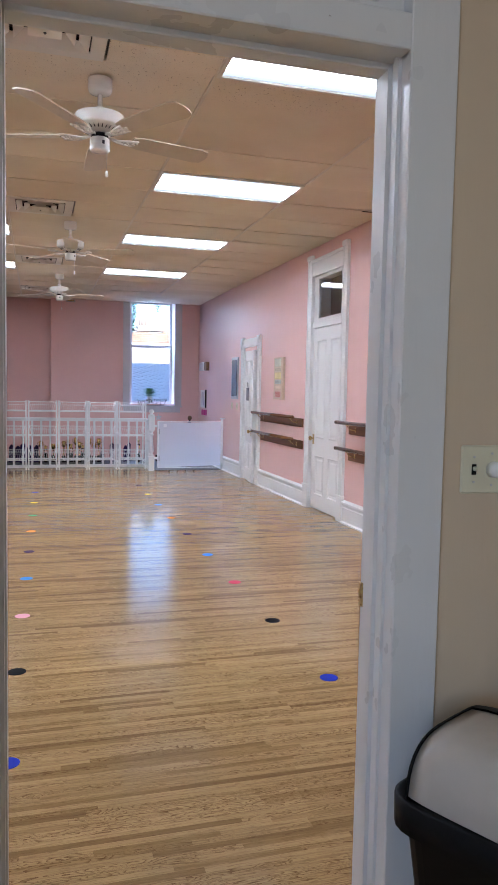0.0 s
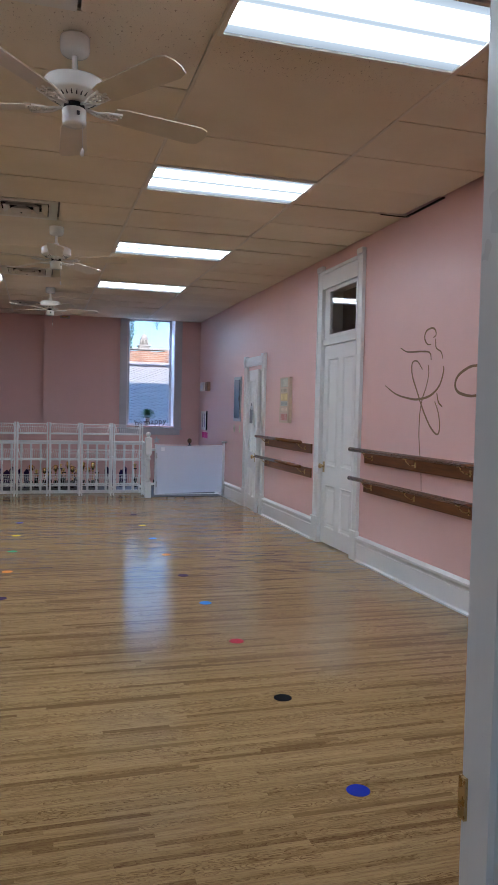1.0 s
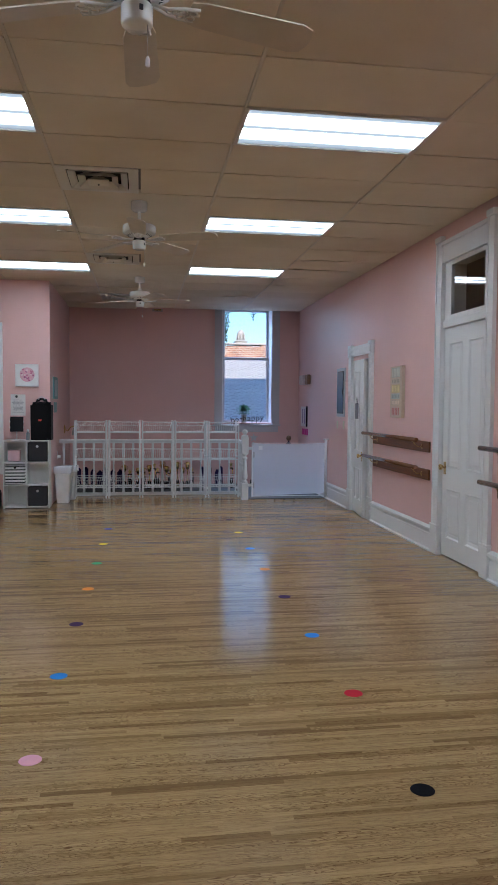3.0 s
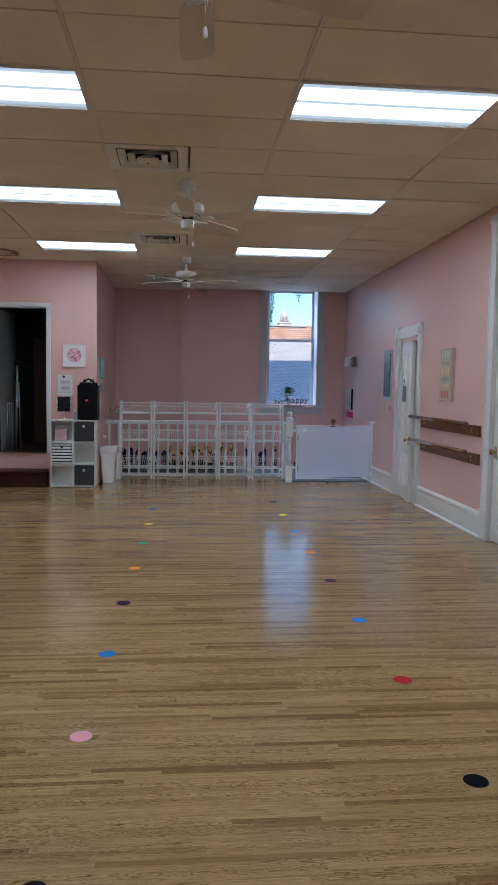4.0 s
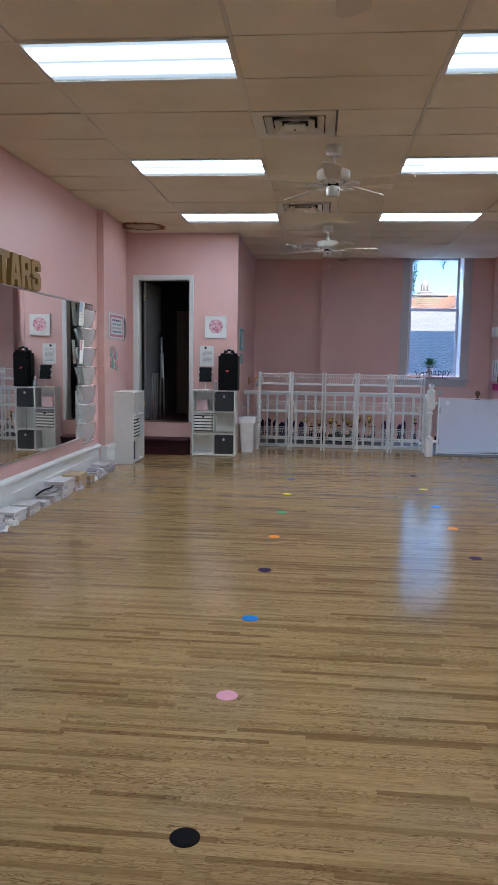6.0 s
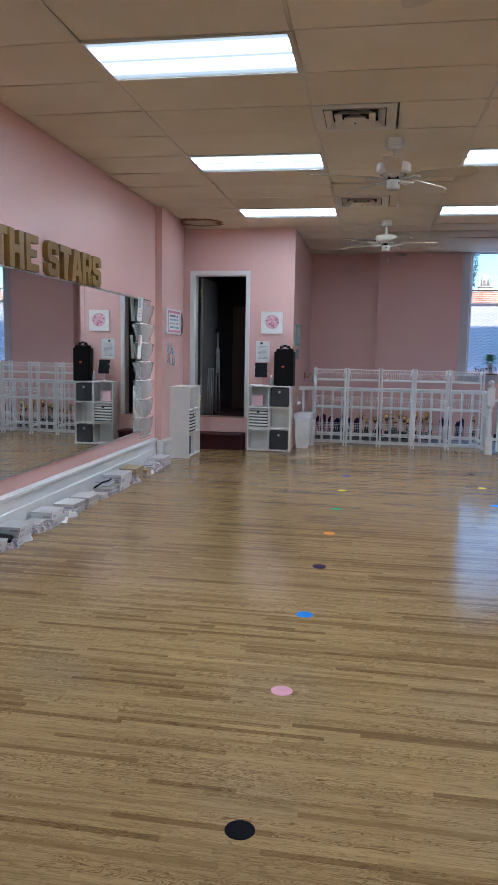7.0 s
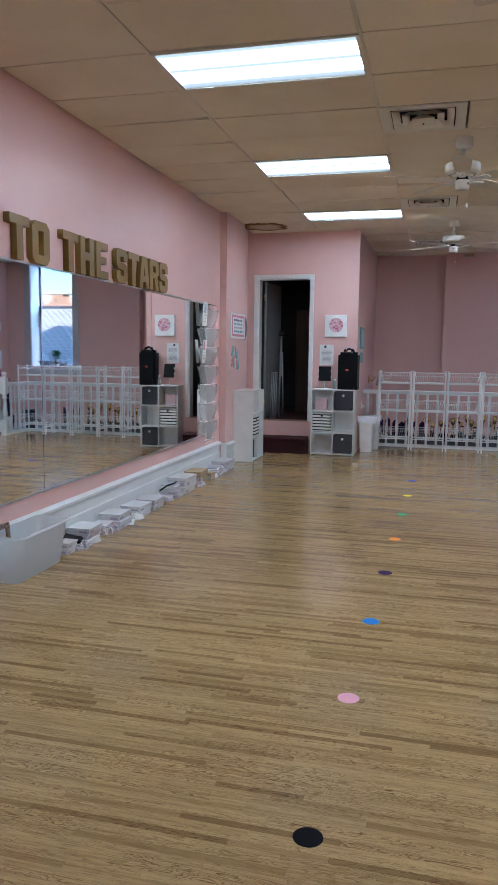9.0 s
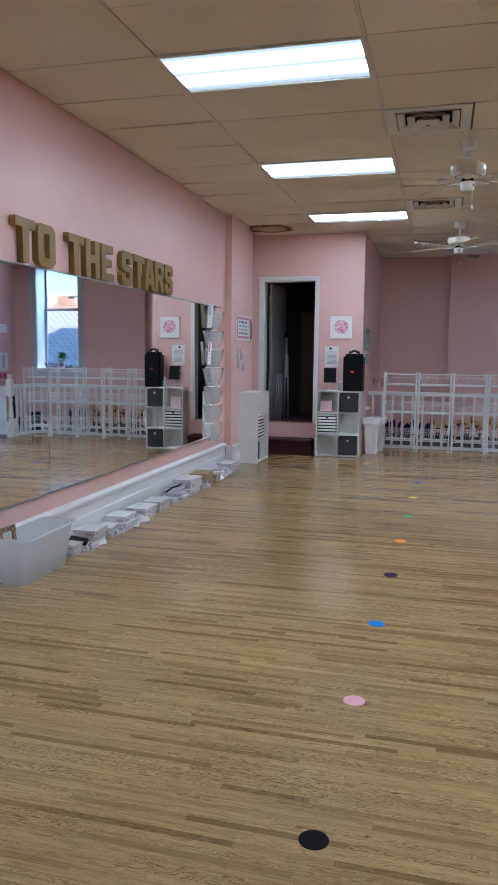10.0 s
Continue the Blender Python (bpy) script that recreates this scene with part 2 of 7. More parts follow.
# both paints are darkened to carry the missing light of the rooms behind
DULL = painted("unlit_room_paint", (0.16, 0.15, 0.14), 0.6)
CLOSETSHADE = painted("closet_shade_paint", (0.05, 0.045, 0.045), 0.8)
CEIL = ceiling_board("ceiling_board")
GRID = painted("ceiling_grid_enamel", (0.68, 0.605, 0.485), 0.34, 0.10)
FIXTURE = painted("fixture_enamel", (0.70, 0.66, 0.58), 0.4, 0.05)
STRIP = strip_floor("oak_laminate_strip", False)
STRIPS = strip_floor("oak_laminate_strips", True)
UNDER = plastic("dark_joint", (0.26, 0.17, 0.085), 0.7)
LIGHT = glow("fluorescent_diffuser", (0.86, 0.955, 1.03), LAMP, True)
MIRROR = G("mirror_silver", 0.015, 1.0).m
MIRROR.node_tree.nodes["Principled BSDF"].inputs["Base Color"].default_value = (0.86, 0.88, 0.87, 1)
GLASS = clear("window_glass")
# tint added to darken the bright view through the north window
DIMGLASS = clear("dimmed_window_glass", 0.0, (0.70, 0.71, 0.73))
BRASS = metal("brass", (0.58, 0.43, 0.21), 0.28)
STEEL = metal("brushed_steel", (0.62, 0.62, 0.63), 0.32)
GOLD = metal("gold_plastic", (0.98, 0.74, 0.32), 0.17)
DARKWOOD = wood("walnut_stain", (0.095, 0.032, 0.010), (0.25, 0.098, 0.034), 0.42, "y")
RAILWOOD = wood("walnut_stain_polished", (0.095, 0.032, 0.010), (0.25, 0.098, 0.034), 0.16, "y")
RAILWOOD.node_tree.nodes["Principled BSDF"].inputs["Specular IOR Level"].default_value = 0.8
DARKWOOD.node_tree.nodes["Principled BSDF"].inputs["Specular IOR Level"].default_value = 0.3
BLACK = plastic("black_plastic", (0.006, 0.006, 0.007), 0.5, spec=0.15)
GREYPL = plastic("grey_plastic", (0.42, 0.40, 0.38), 0.35)
FANWHITE = plastic("fan_white_enamel", (0.78, 0.77, 0.73), 0.25)
BLADE = plastic("fan_blade_white", (0.62, 0.55, 0.44), 0.4)
WHITEPL = plastic("white_plastic", (0.80, 0.80, 0.79), 0.4)
IVORY = plastic("ivory_plastic", (0.66, 0.63, 0.47), 0.35)
PAPER = plastic("white_paper", (0.80, 0.79, 0.77), 0.7)
INK = plastic("ink", (0.05, 0.05, 0.06), 0.6)
LAMINATE = plastic("white_laminate", (0.76, 0.76, 0.74), 0.35, 0.03)
CLOTHGREY = painted("charcoal_felt", (0.045, 0.045, 0.05), 0.9, 0.15, 300, 0.4)
CARPET = painted("maroon_carpet", (0.055, 0.014, 0.018), 0.95, 0.25, 260, 0.6)

# ---- mesh helpers ----
def box(bm, x0, x1, y0, y1, z0, z1, bevel=0.0):
    """A box, with its edges taken off by a small chamfer where bevel is given."""
    tmp = bmesh.new() if bevel else bm
    vs = [tmp.verts.new((x, y, z)) for x in (x0, x1) for y in (y0, y1) for z in (z0, z1)]
    for f in ((0, 1, 3, 2), (4, 6, 7, 5), (0, 4, 5, 1), (2, 3, 7, 6), (0, 2, 6, 4), (1, 5, 7, 3)):
        tmp.faces.new([vs[i] for i in f])
    if bevel:
        bmesh.ops.bevel(tmp, geom=tmp.edges[:], offset=bevel, segments=1, affect="EDGES")
        pour(bm, tmp)
    return bm


def pour(bm, src, m=None):
    """Adds the faces of src to bm, moved by m, and frees src."""
    ids = {}
    for v in src.verts:
        ids[v] = bm.verts.new(m @ v.co if m else v.co)
    for f in src.faces:
        nf = bm.faces.new([ids[v] for v in f.verts])
        nf.smooth = f.smooth
    src.free()


def lathe(bm, prof, at=(0, 0, 0), seg=20, m=None, caps=True, smooth=True):
    """Turns the profile [(r, z), ...] round the z axis."""
    rings = []
    m = m or Matrix.Translation(at)
    for r, z in prof:
        rings.append([bm.verts.new(m @ Vector((r * math.cos(2 * math.pi * i / seg), r * math.sin(2 * math.pi * i / seg), z))) for i in range(seg)])
    for a, b in zip(rings, rings[1:]):
        for i in range(seg):
            f = bm.faces.new((a[i], a[(i + 1) % seg], b[(i + 1) % seg], b[i]))
            f.smooth = smooth
    if caps:
        bm.faces.new(rings[0][::-1])
        bm.faces.new(rings[-1])
    return bm


def rod(bm, a, b, r, seg=8, r2=None):
    a, b = Vector(a), Vector(b)
    d = b - a
    m = Matrix.Translation(a) @ d.to_track_quat("Z", "Y").to_matrix().to_4x4()
    return lathe(bm, [(r, 0), (r if r2 is None else r2, d.length)], seg=seg, m=m)


def pipe(bm, pts, r, seg=6, closed=False):
    """A round wire along the points."""
    pts = [Vector(p) for p in pts]
    rings = []
    n = len(pts)
    for i, p in enumerate(pts):
        a = pts[i - 1] if (i or closed) else p
        b = pts[(i + 1) % n] if (i < n - 1 or closed) else p
        q = (b - a).to_track_quat("Z", "Y").to_matrix()
        rings.append([bm.verts.new(p + q @ Vector((r * math.cos(2 * math.pi * k / seg), r * math.sin(2 * math.pi * k / seg), 0))) for k in range(seg)])
    for i in range(n if closed else n - 1):
        a, b = rings[i], rings[(i + 1) % n]
        for k in range(seg):
            f = bm.faces.new((a[k], a[(k + 1) % seg], b[(k + 1) % seg], b[k]))
            f.smooth = True
    if not closed:
        bm.faces.new(rings[0][::-1])
        bm.faces.new(rings[-1])
    return bm


def prism(bm, outline, h0, h1, axis="z"):
    """Extrudes a convex or simple outline [(u, v), ...] from h0 to h1 along the axis."""
    def at(u, v, h):
        return {"z": (u, v, h), "y": (u, h, v), "x": (h, u, v)}[axis]
    a = [bm.verts.new(at(u, v, h0)) for u, v in outline]
    b = [bm.verts.new(at(u, v, h1)) for u, v in outline]
    n = len(outline)
    for i in range(n):
        bm.faces.new((a[i], a[(i + 1) % n], b[(i + 1) % n], b[i]))
    bm.faces.new(a[::-1])
    bm.faces.new(b)
    return bm


def mesh_of(name, bm, material):
    bmesh.ops.recalc_face_normals(bm, faces=bm.faces)
    me = bpy.data.meshes.new(name)
    bm.to_mesh(me)
    bm.free()
    me.materials.append(material)
    return me


def part(name, bm, material, parent=None, label=""):
    ob = new(name, mesh_of(name, bm, material))
    if parent is not None:
        ob.parent = parent
    if label:
        tagged(ob, label)
    return ob


def setting(name, bm, material, label, category):
    return tagged(part(name, bm, material), label, category, kind="structure")


def thing(name, label, category, m=None, group=""):
    ob = new(name)
    ob.empty_display_size = 0.1
    if m is not None:
        ob.matrix_basis = m
    return tagged(ob, label, category, group)


def bx(*a, bevel=0.0):
    return box(bmesh.new(), *a, bevel=bevel)


def wall_cells(a_cuts, b_cuts, holes):
    """Cells of a wall that lie outside its openings."""
    for a0, a1 in zip(a_cuts, a_cuts[1:]):
        for b0, b1 in zip(b_cuts, b_cuts[1:]):
            am, bm_ = (a0 + a1) / 2, (b0 + b1) / 2
            if not any(h[0] < am < h[1] and h[2] < bm_ < h[3] for h in holes):
                yield a0, a1, b0, b1


def wall_along(axis, near, far, span, top, holes, material, name, label, bottom=0.0):
    """A wall with real openings (from, to, bottom, top); axis names the way that it runs."""
    cuts = sorted({span[0], span[1], *[h[0] for h in holes], *[h[1] for h in holes]})
    levels = sorted({bottom, top, *[h[2] for h in holes], *[h[3] for h in holes]})
    bm = bmesh.new()
    for a0, a1, b0, b1 in wall_cells(cuts, levels, holes):
        if axis == "y":
            box(bm, near, far, a0, a1, b0, b1)
        else:
            box(bm, a0, a1, near, far, b0, b1)
    # weld the cells into one shell
    bmesh.ops.remove_doubles(bm, verts=bm.verts, dist=1e-5)
    bm.verts.index_update()
    seen = {}
    for f in bm.faces:
        seen.setdefault(frozenset(v.index for v in f.verts), []).append(f)
    bmesh.ops.delete(bm, geom=[f for fs in seen.values() if len(fs) > 1 for f in fs], context="FACES_ONLY")
    return setting(name, bm, material, label, "wall")

# ---- the room ----
CZ = 3.145                       # underside of the hung ceiling
EAST, WEST, NORTH, SOUTH = 3.25, -2.44, 14.85, 1.71
HALL = 1.59                      # hall face of the doorway wall
TILE_X, TILE_Y = 1.2192, 0.6096
GX, GY = 0.975, 5.955            # a crossing of the ceiling grid
JAMB_L, JAMB_R, DOOR_TOP = -0.05, 0.807, 2.180
TOP = 3.5

DOOR1 = (7.46, 8.42, 0.0, 2.82)
DOOR2 = (10.62, 11.40, 0.0, 2.05)
wall_along("y", EAST, EAST + 0.22, (SOUTH, 15.2), TOP, [DOOR1, DOOR2], PINK, "wall_east", "pink painted plaster wall with two old doors")
wall_along("y", WEST - 0.2, WEST, (SOUTH, 10.66), TOP, [(2.28, 10.26, 0.446, 1.999)], PINK, "wall_west", "pink painted wall that carries the long mirror")
PX = WEST + 0.085
setting("wall_west_recess", bx(WEST - 0.25, WEST - 0.06, 11.53, 12.25, 0, TOP), PINK, "pink painted recess beside the closet door", "wall")
setting("wall_west_pier", bx(WEST - 0.2, PX, 10.66, 11.53, 0, TOP), PINK, "pink painted wall that steps forward beside the mirror", "wall")
CLOSET = (-2.335, -1.56, 0.45, 2.505)
wall_along("x", 12.25, 12.40, (WEST - 0.25, -0.88), TOP, [CLOSET], PINK, "wall_closet_front", "pink painted partition with an open closet door")
setting("wall_closet_side", bx(-1.03, -0.88, 12.40, NORTH + 0.40, 0, TOP), PINK, "pink painted side of the closet", "wall")
WIN = (1.83, 2.738, 1.12, CZ + 0.06)
wall_along("x", NORTH, NORTH + 0.40, (0.30, EAST), TOP, [WIN], PINK, "wall_north", "pink painted end wall with one tall window", bottom=0.0)
setting("wall_north_recess", bx(-0.88, 0.30, NORTH + 0.20, NORTH + 0.40, 0, TOP), PINK, "pink painted end wall set slightly back", "wall")
wall_along("x", HALL, SOUTH, (WEST - 0.2, EAST + 0.22), TOP, [(JAMB_L - 0.03, JAMB_R + 0.03, 0.0, 2.95)], PINK, "wall_south", "pink painted wall with the entrance doorway")

# closet behind the partition
setting("closet_floor", bx(WEST - 0.2, -1.03, 12.40, NORTH, 0.25, 0.45), CARPET, "dark maroon carpet on the raised closet floor", "floor")
# closet walls take the near-black paint in place of real shade
setting("closet_wall", box(box(bx(WEST - 0.2, WEST - 0.1, 12.40, NORTH, 0.45, TOP), WEST - 0.1, -1.03, NORTH - 0.1, NORTH, 0.45, TOP), -1.035, -1.0301, 12.40, NORTH - 0.1, 0.45, TOP), CLOSETSHADE, "closet wall with its lack of light put into the paint", "wall")
# rooms behind the two old doors
setting("side_room", box(box(box(box(bx(EAST + 1.4, EAST + 1.5, 6.8, 12.2, 0, TOP), EAST + 0.22, EAST + 1.4, 6.8, 6.9, 0, TOP), EAST + 0.22, EAST + 1.4, 12.1, 12.2, 0, TOP), EAST + 0.22, EAST + 1.4, 6.9, 12.1, -0.1, 0.0), EAST + 0.22, EAST + 1.4, 6.9, 12.1, TOP, TOP + .1), DULL, "dull unlit side room", "wall")

# hall that the walk begins in
setting("wall_hall_east", bx(1.9, 2.1, -3.2, HALL, 0, 3.3), TAN, "tan painted hall wall", "wall")
# the window opening is added, unseen, as a place for the hall lamp
wall_along("y", -2.1, -1.9, (-3.2, HALL), 3.3, [(-3.0, -1.2, 0.9, 2.6)], TAN, "wall_hall_west", "tan painted hall wall with an added window opening, out of view")
setting("wall_hall_south", bx(-2.1, 2.1, -3.4, -3.2, 0, 3.3), TAN, "tan painted hall wall", "wall")
setting("hall_ceiling", bx(-2.1, 2.1, -3.4, HALL, 3.3, 3.4), WHITE, "plain white hall ceiling", "ceiling")
setting("wall_hall_north_east", bx(JAMB_R + 0.03, 2.1, HALL - 0.02, HALL, 0, 3.3), TAN, "tan painted hall wall beside the doorway", "wall")
setting("wall_hall_north_west", bx(-2.1, JAMB_L - 0.03, HALL - 0.02, HALL, 0, 3.3), TAN, "tan painted hall wall beside the doorway", "wall")
setting("wall_hall_north_top", bx(JAMB_L - 0.03, JAMB_R + 0.03, HALL - 0.02, HALL, 2.95, 3.3), TAN, "tan painted hall wall over the doorway", "wall")
# added cool lamp behind the walk's start, brightening the casing and hall wall
hall_fill = new("hall_fill_light", bpy.data.lights.new("hall_fill_light", "AREA"))
hall_fill.data.shape, hall_fill.data.size, hall_fill.data.size_y = "RECTANGLE", 1.7, 1.6
hall_fill.data.energy = 10.5
hall_fill.data.color = (0.80, 0.90, 1.0)
hall_fill.matrix_world = look((-1.95, -2.1, 1.75), (0, -1.9, 1.6))

# floor slab under the strips, and the landing behind the rail
setting("floor", bx(WEST - 0.2, EAST + 0.2, -3.4, 15.25, -0.2, -0.006), UNDER, "oak-look laminate strip floor with a satin shine", "floor")
setting("roof", bx(-4, 5, -4, 15.4, TOP, TOP + 0.2), DULL, "flat building roof", "roof")

# ---- hung ceiling: one mesh of boards and grid ----
def build_ceiling():
    rng = random.Random(5)
    bm = bmesh.new()
    xs = [GX + i * TILE_X for i in range(-3, 3)]
    ys = [GY + j * TILE_Y for j in range(-7, 15)]
    for i, x0 in enumerate(xs):
        for j, y0 in enumerate(ys):
            ax, bx_, ay, by = max(x0, WEST), min(x0 + TILE_X, EAST), max(y0, SOUTH), min(y0 + TILE_Y, NORTH)
            if bx_ - ax < 0.03 or by - ay < 0.03:
                continue
            if i in (1, 3) and (j - 7) % 4 == 0 and -1 <= (j - 7) // 4 <= 2:
                continue
            half = i == 2 and (j - 7) in (-4, 2, 7, 12)
            if half:
                ax = x0 + 0.61
            g, gy = 0.0115, rng.uniform(0.003, 0.0075)
            n = 4
            sag = rng.uniform(0.0, 0.006)
            tilt = [rng.uniform(-0.003, 0.003) for _ in range(4)]
            if rng.random() < 0.45:      # some boards sit askew in the grid
                tilt[rng.randrange(4)] = rng.uniform(0.007, 0.018)
            if (i, j) == (4, 7):     # one board by the east wall has slipped out of its bead
                tilt = [0.0, 0.004, 0.002, 0.012]
                bx_, by = bx_ - 0.035, by - 0.010
            if (i, j) == (4, 6):
                bx_ -= 0.018
            rows = []
            for a in range(n + 1):
                row = []
                for b in range(n + 1):
                    u, v = a / n, b / n
                    zz = CZ + 0.003 - sag * 16 * u * (1 - u) * v * (1 - v) + tilt[0] * (1 - u) * (1 - v) + tilt[1] * u * (1 - v) + tilt[2] * (1 - u) * v + tilt[3] * u * v
                    row.append(bm.verts.new((ax + g + u * (bx_ - ax - 2 * g), ay + gy + v * (by - ay - 2 * gy), zz)))
                rows.append(row)
            up = [[bm.verts.new((v.co.x, v.co.y, v.co.z + 0.015)) for v in row] for row in rows]
            for a in range(n):
                for b in range(n):
                    bm.faces.new((rows[a][b], rows[a][b + 1], rows[a + 1][b + 1], rows[a + 1][b]))
            edge = [(0, b) for b in range(n)] + [(a, n) for a in range(n)] + [(n, b) for b in range(n, 0, -1)] + [(a, 0) for a in range(n, 0, -1)]
            for k in range(len(edge)):
                p, q = edge[k], edge[(k + 1) % len(edge)]
                bm.faces.new((rows[p[0]][p[1]], rows[q[0]][q[1]], up[q[0]][q[1]], up[p[0]][p[1]]))
    return bm


setting("ceiling_recess", bx(-0.88, 0.30, NORTH, NORTH + 0.20, CZ + 0.003, CZ + 0.03), CEIL, "narrow ceiling board over the set-back end wall", "ceiling")
setting("ceiling", build_ceiling(), CEIL, "hung ceiling of aged beige mineral boards", "ceiling")


def build_grid():
    bm = bmesh.new()
    w = 0.012
    for i in range(-2, 2):
        x = GX + i * TILE_X
        box(bm, x - 0.009, x + 0.009, SOUTH, NORTH, CZ + 0.001, CZ + 0.03)
    for j in range(-6, 15):
        y = GY + j * TILE_Y
        cuts = [WEST] + [GX + i * TILE_X for i in range(-2, 2)] + [EAST]
        for a, b in zip(cuts, cuts[1:]):
            box(bm, a + (w if a != WEST else 0), b - (w if b != EAST else 0), y - 0.006, y + 0.006, CZ + 0.013, CZ + 0.03)
    return bm


# black strips stand in for shade in the gap beside the slipped board
setting("joint_shade", box(bx(EAST - 0.022, EAST, 5.95, 6.56, CZ - 0.004, CZ + 0.004), 3.0, EAST - 0.022, 6.556, 6.568, CZ - 0.004, CZ + 0.002), BLACK, "black strips for the shaded gap where a ceiling board has slipped", "trim")
setting("ceiling_grid", build_grid(), GRID, "beige metal tee grid of the hung ceiling", "ceiling")
setting("ceiling_void", bx(WEST, EAST, SOUTH, NORTH, CZ + 0.12, CZ + 0.14), DULL, "dark deck over the hung ceiling", "ceiling")


def ceiling_light():
    t = thing("ceiling_light", "recessed fluorescent ceiling light with a bright white diffuser", "ceiling light", group="ceiling lights")
    hx, hy = TILE_X / 2, TILE_Y / 2
    bm = bmesh.new()
    for x0, x1, y0, y1 in ((-hx + .003, hx - .003, -hy + .003, -0.28), (-hx + .003, hx - .003, 0.28, hy - .003), (-hx + .003, -0.584, -0.28, 0.28), (0.584, hx - .003, -0.28, 0.28)):
        box(bm, x0, x1, y0, y1, -0.004, 0.06)
    part("frame", bm, FIXTURE, t, "beige enamelled light frame")
    part("diffuser", bx(-0.584, 0.584, -0.28, 0.28, 0.006, 0.012), LIGHT, t, "glowing prismatic diffuser")
    part("housing", bx(-hx + .01, hx - .01, -hy + .01, hy - .01, 0.061, 0.1), FIXTURE, t)
    return t


_l = ceiling_light()
_first = True
for cx in (GX + TILE_X / 2, GX - 1.5 * TILE_X):
    for k in (-1, 0, 1, 2):
        m = pose(cx, GY + TILE_Y / 2 + k * 4 * TILE_Y, CZ)
        if _first:
            _l.matrix_basis = m
            _first = False
        else:
            copy_thing(_l, m)


def ceiling_vent():
    t = thing("ceiling_vent", "square stepped ceiling air diffuser in dusty beige metal", "air vent", group="ceiling vents")
    bm = bmesh.new()
    h = 0.30
    for a, b in ((h, 0.226),):
        box(bm, -a, a, -a, -b, -0.004, 0.004), box(bm, -a, a, b, a, -0.004, 0.004)
        box(bm, -a, -b, -b, b, -0.004, 0.004), box(bm, b, a, -b, b, -0.004, 0.004)
    part("frame", bm, FIXTURE, t)
    for k, (r, z) in enumerate(((0.218, -0.008), (0.148, -0.014), (0.080, -0.020))):
        bm = bmesh.new()
        ro, ri = r, r - 0.048
        lo = [bm.verts.new((sx * ro, sy * ro, z)) for sx, sy in ((-1, -1), (1, -1), (1, 1), (-1, 1))]
        hi = [bm.verts.new((sx * ri, sy * ri, z + 0.035)) for sx, sy in ((-1, -1), (1, -1), (1, 1), (-1, 1))]
        lo2 = [bm.verts.new((v.co.x, v.co.y, z - 0.003)) for v in lo]
        hi2 = [bm.verts.new((v.co.x * .98, v.co.y * .98, z + 0.032)) for v in hi]
        for i in range(4):
            j = (i + 1) % 4
            bm.faces.new((lo[i], lo[j], hi[j], hi[i]))
            bm.faces.new((lo2[i], hi2[i], hi2[j], lo2[j]))
            bm.faces.new((lo[i], lo2[i], lo2[j], lo[j]))
        if k == 2:
            bm.faces.new(lo2)
        part("louver", bm, FIXTURE, t)
    # neck and duct are coloured black to hold the shade of the hollow
    bm = bmesh.new()
    for q in ((-0.233, -0.228, -0.233, 0.233), (0.228, 0.233, -0.233, 0.233), (-0.228, 0.228, 0.228, 0.233)):
        box(bm, *q, 0.0045, 0.069)
    part("neck", bm, BLACK, t, "neck above the louvers, black for the shade inside")
    part("duct", bx(-0.25, 0.25, -0.25, 0.25, 0.07, 0.10), BLACK, t, "duct plate behind the louvers, black for the shade there")
    part("screw", lathe(bmesh.new(), [(0.006, -0.042), (0.008, -0.036), (0.004, -0.034)], seg=8), INK, t)
    return t


_v = ceiling_vent()
for k, j in enumerate((-4, 2, 7, 12)):
    m = pose(GX - TILE_X + 0.305, GY + j * TILE_Y + 0.305, CZ)
    if k == 0:
        _v.matrix_basis = m
    else:
        copy_thing(_v, m)


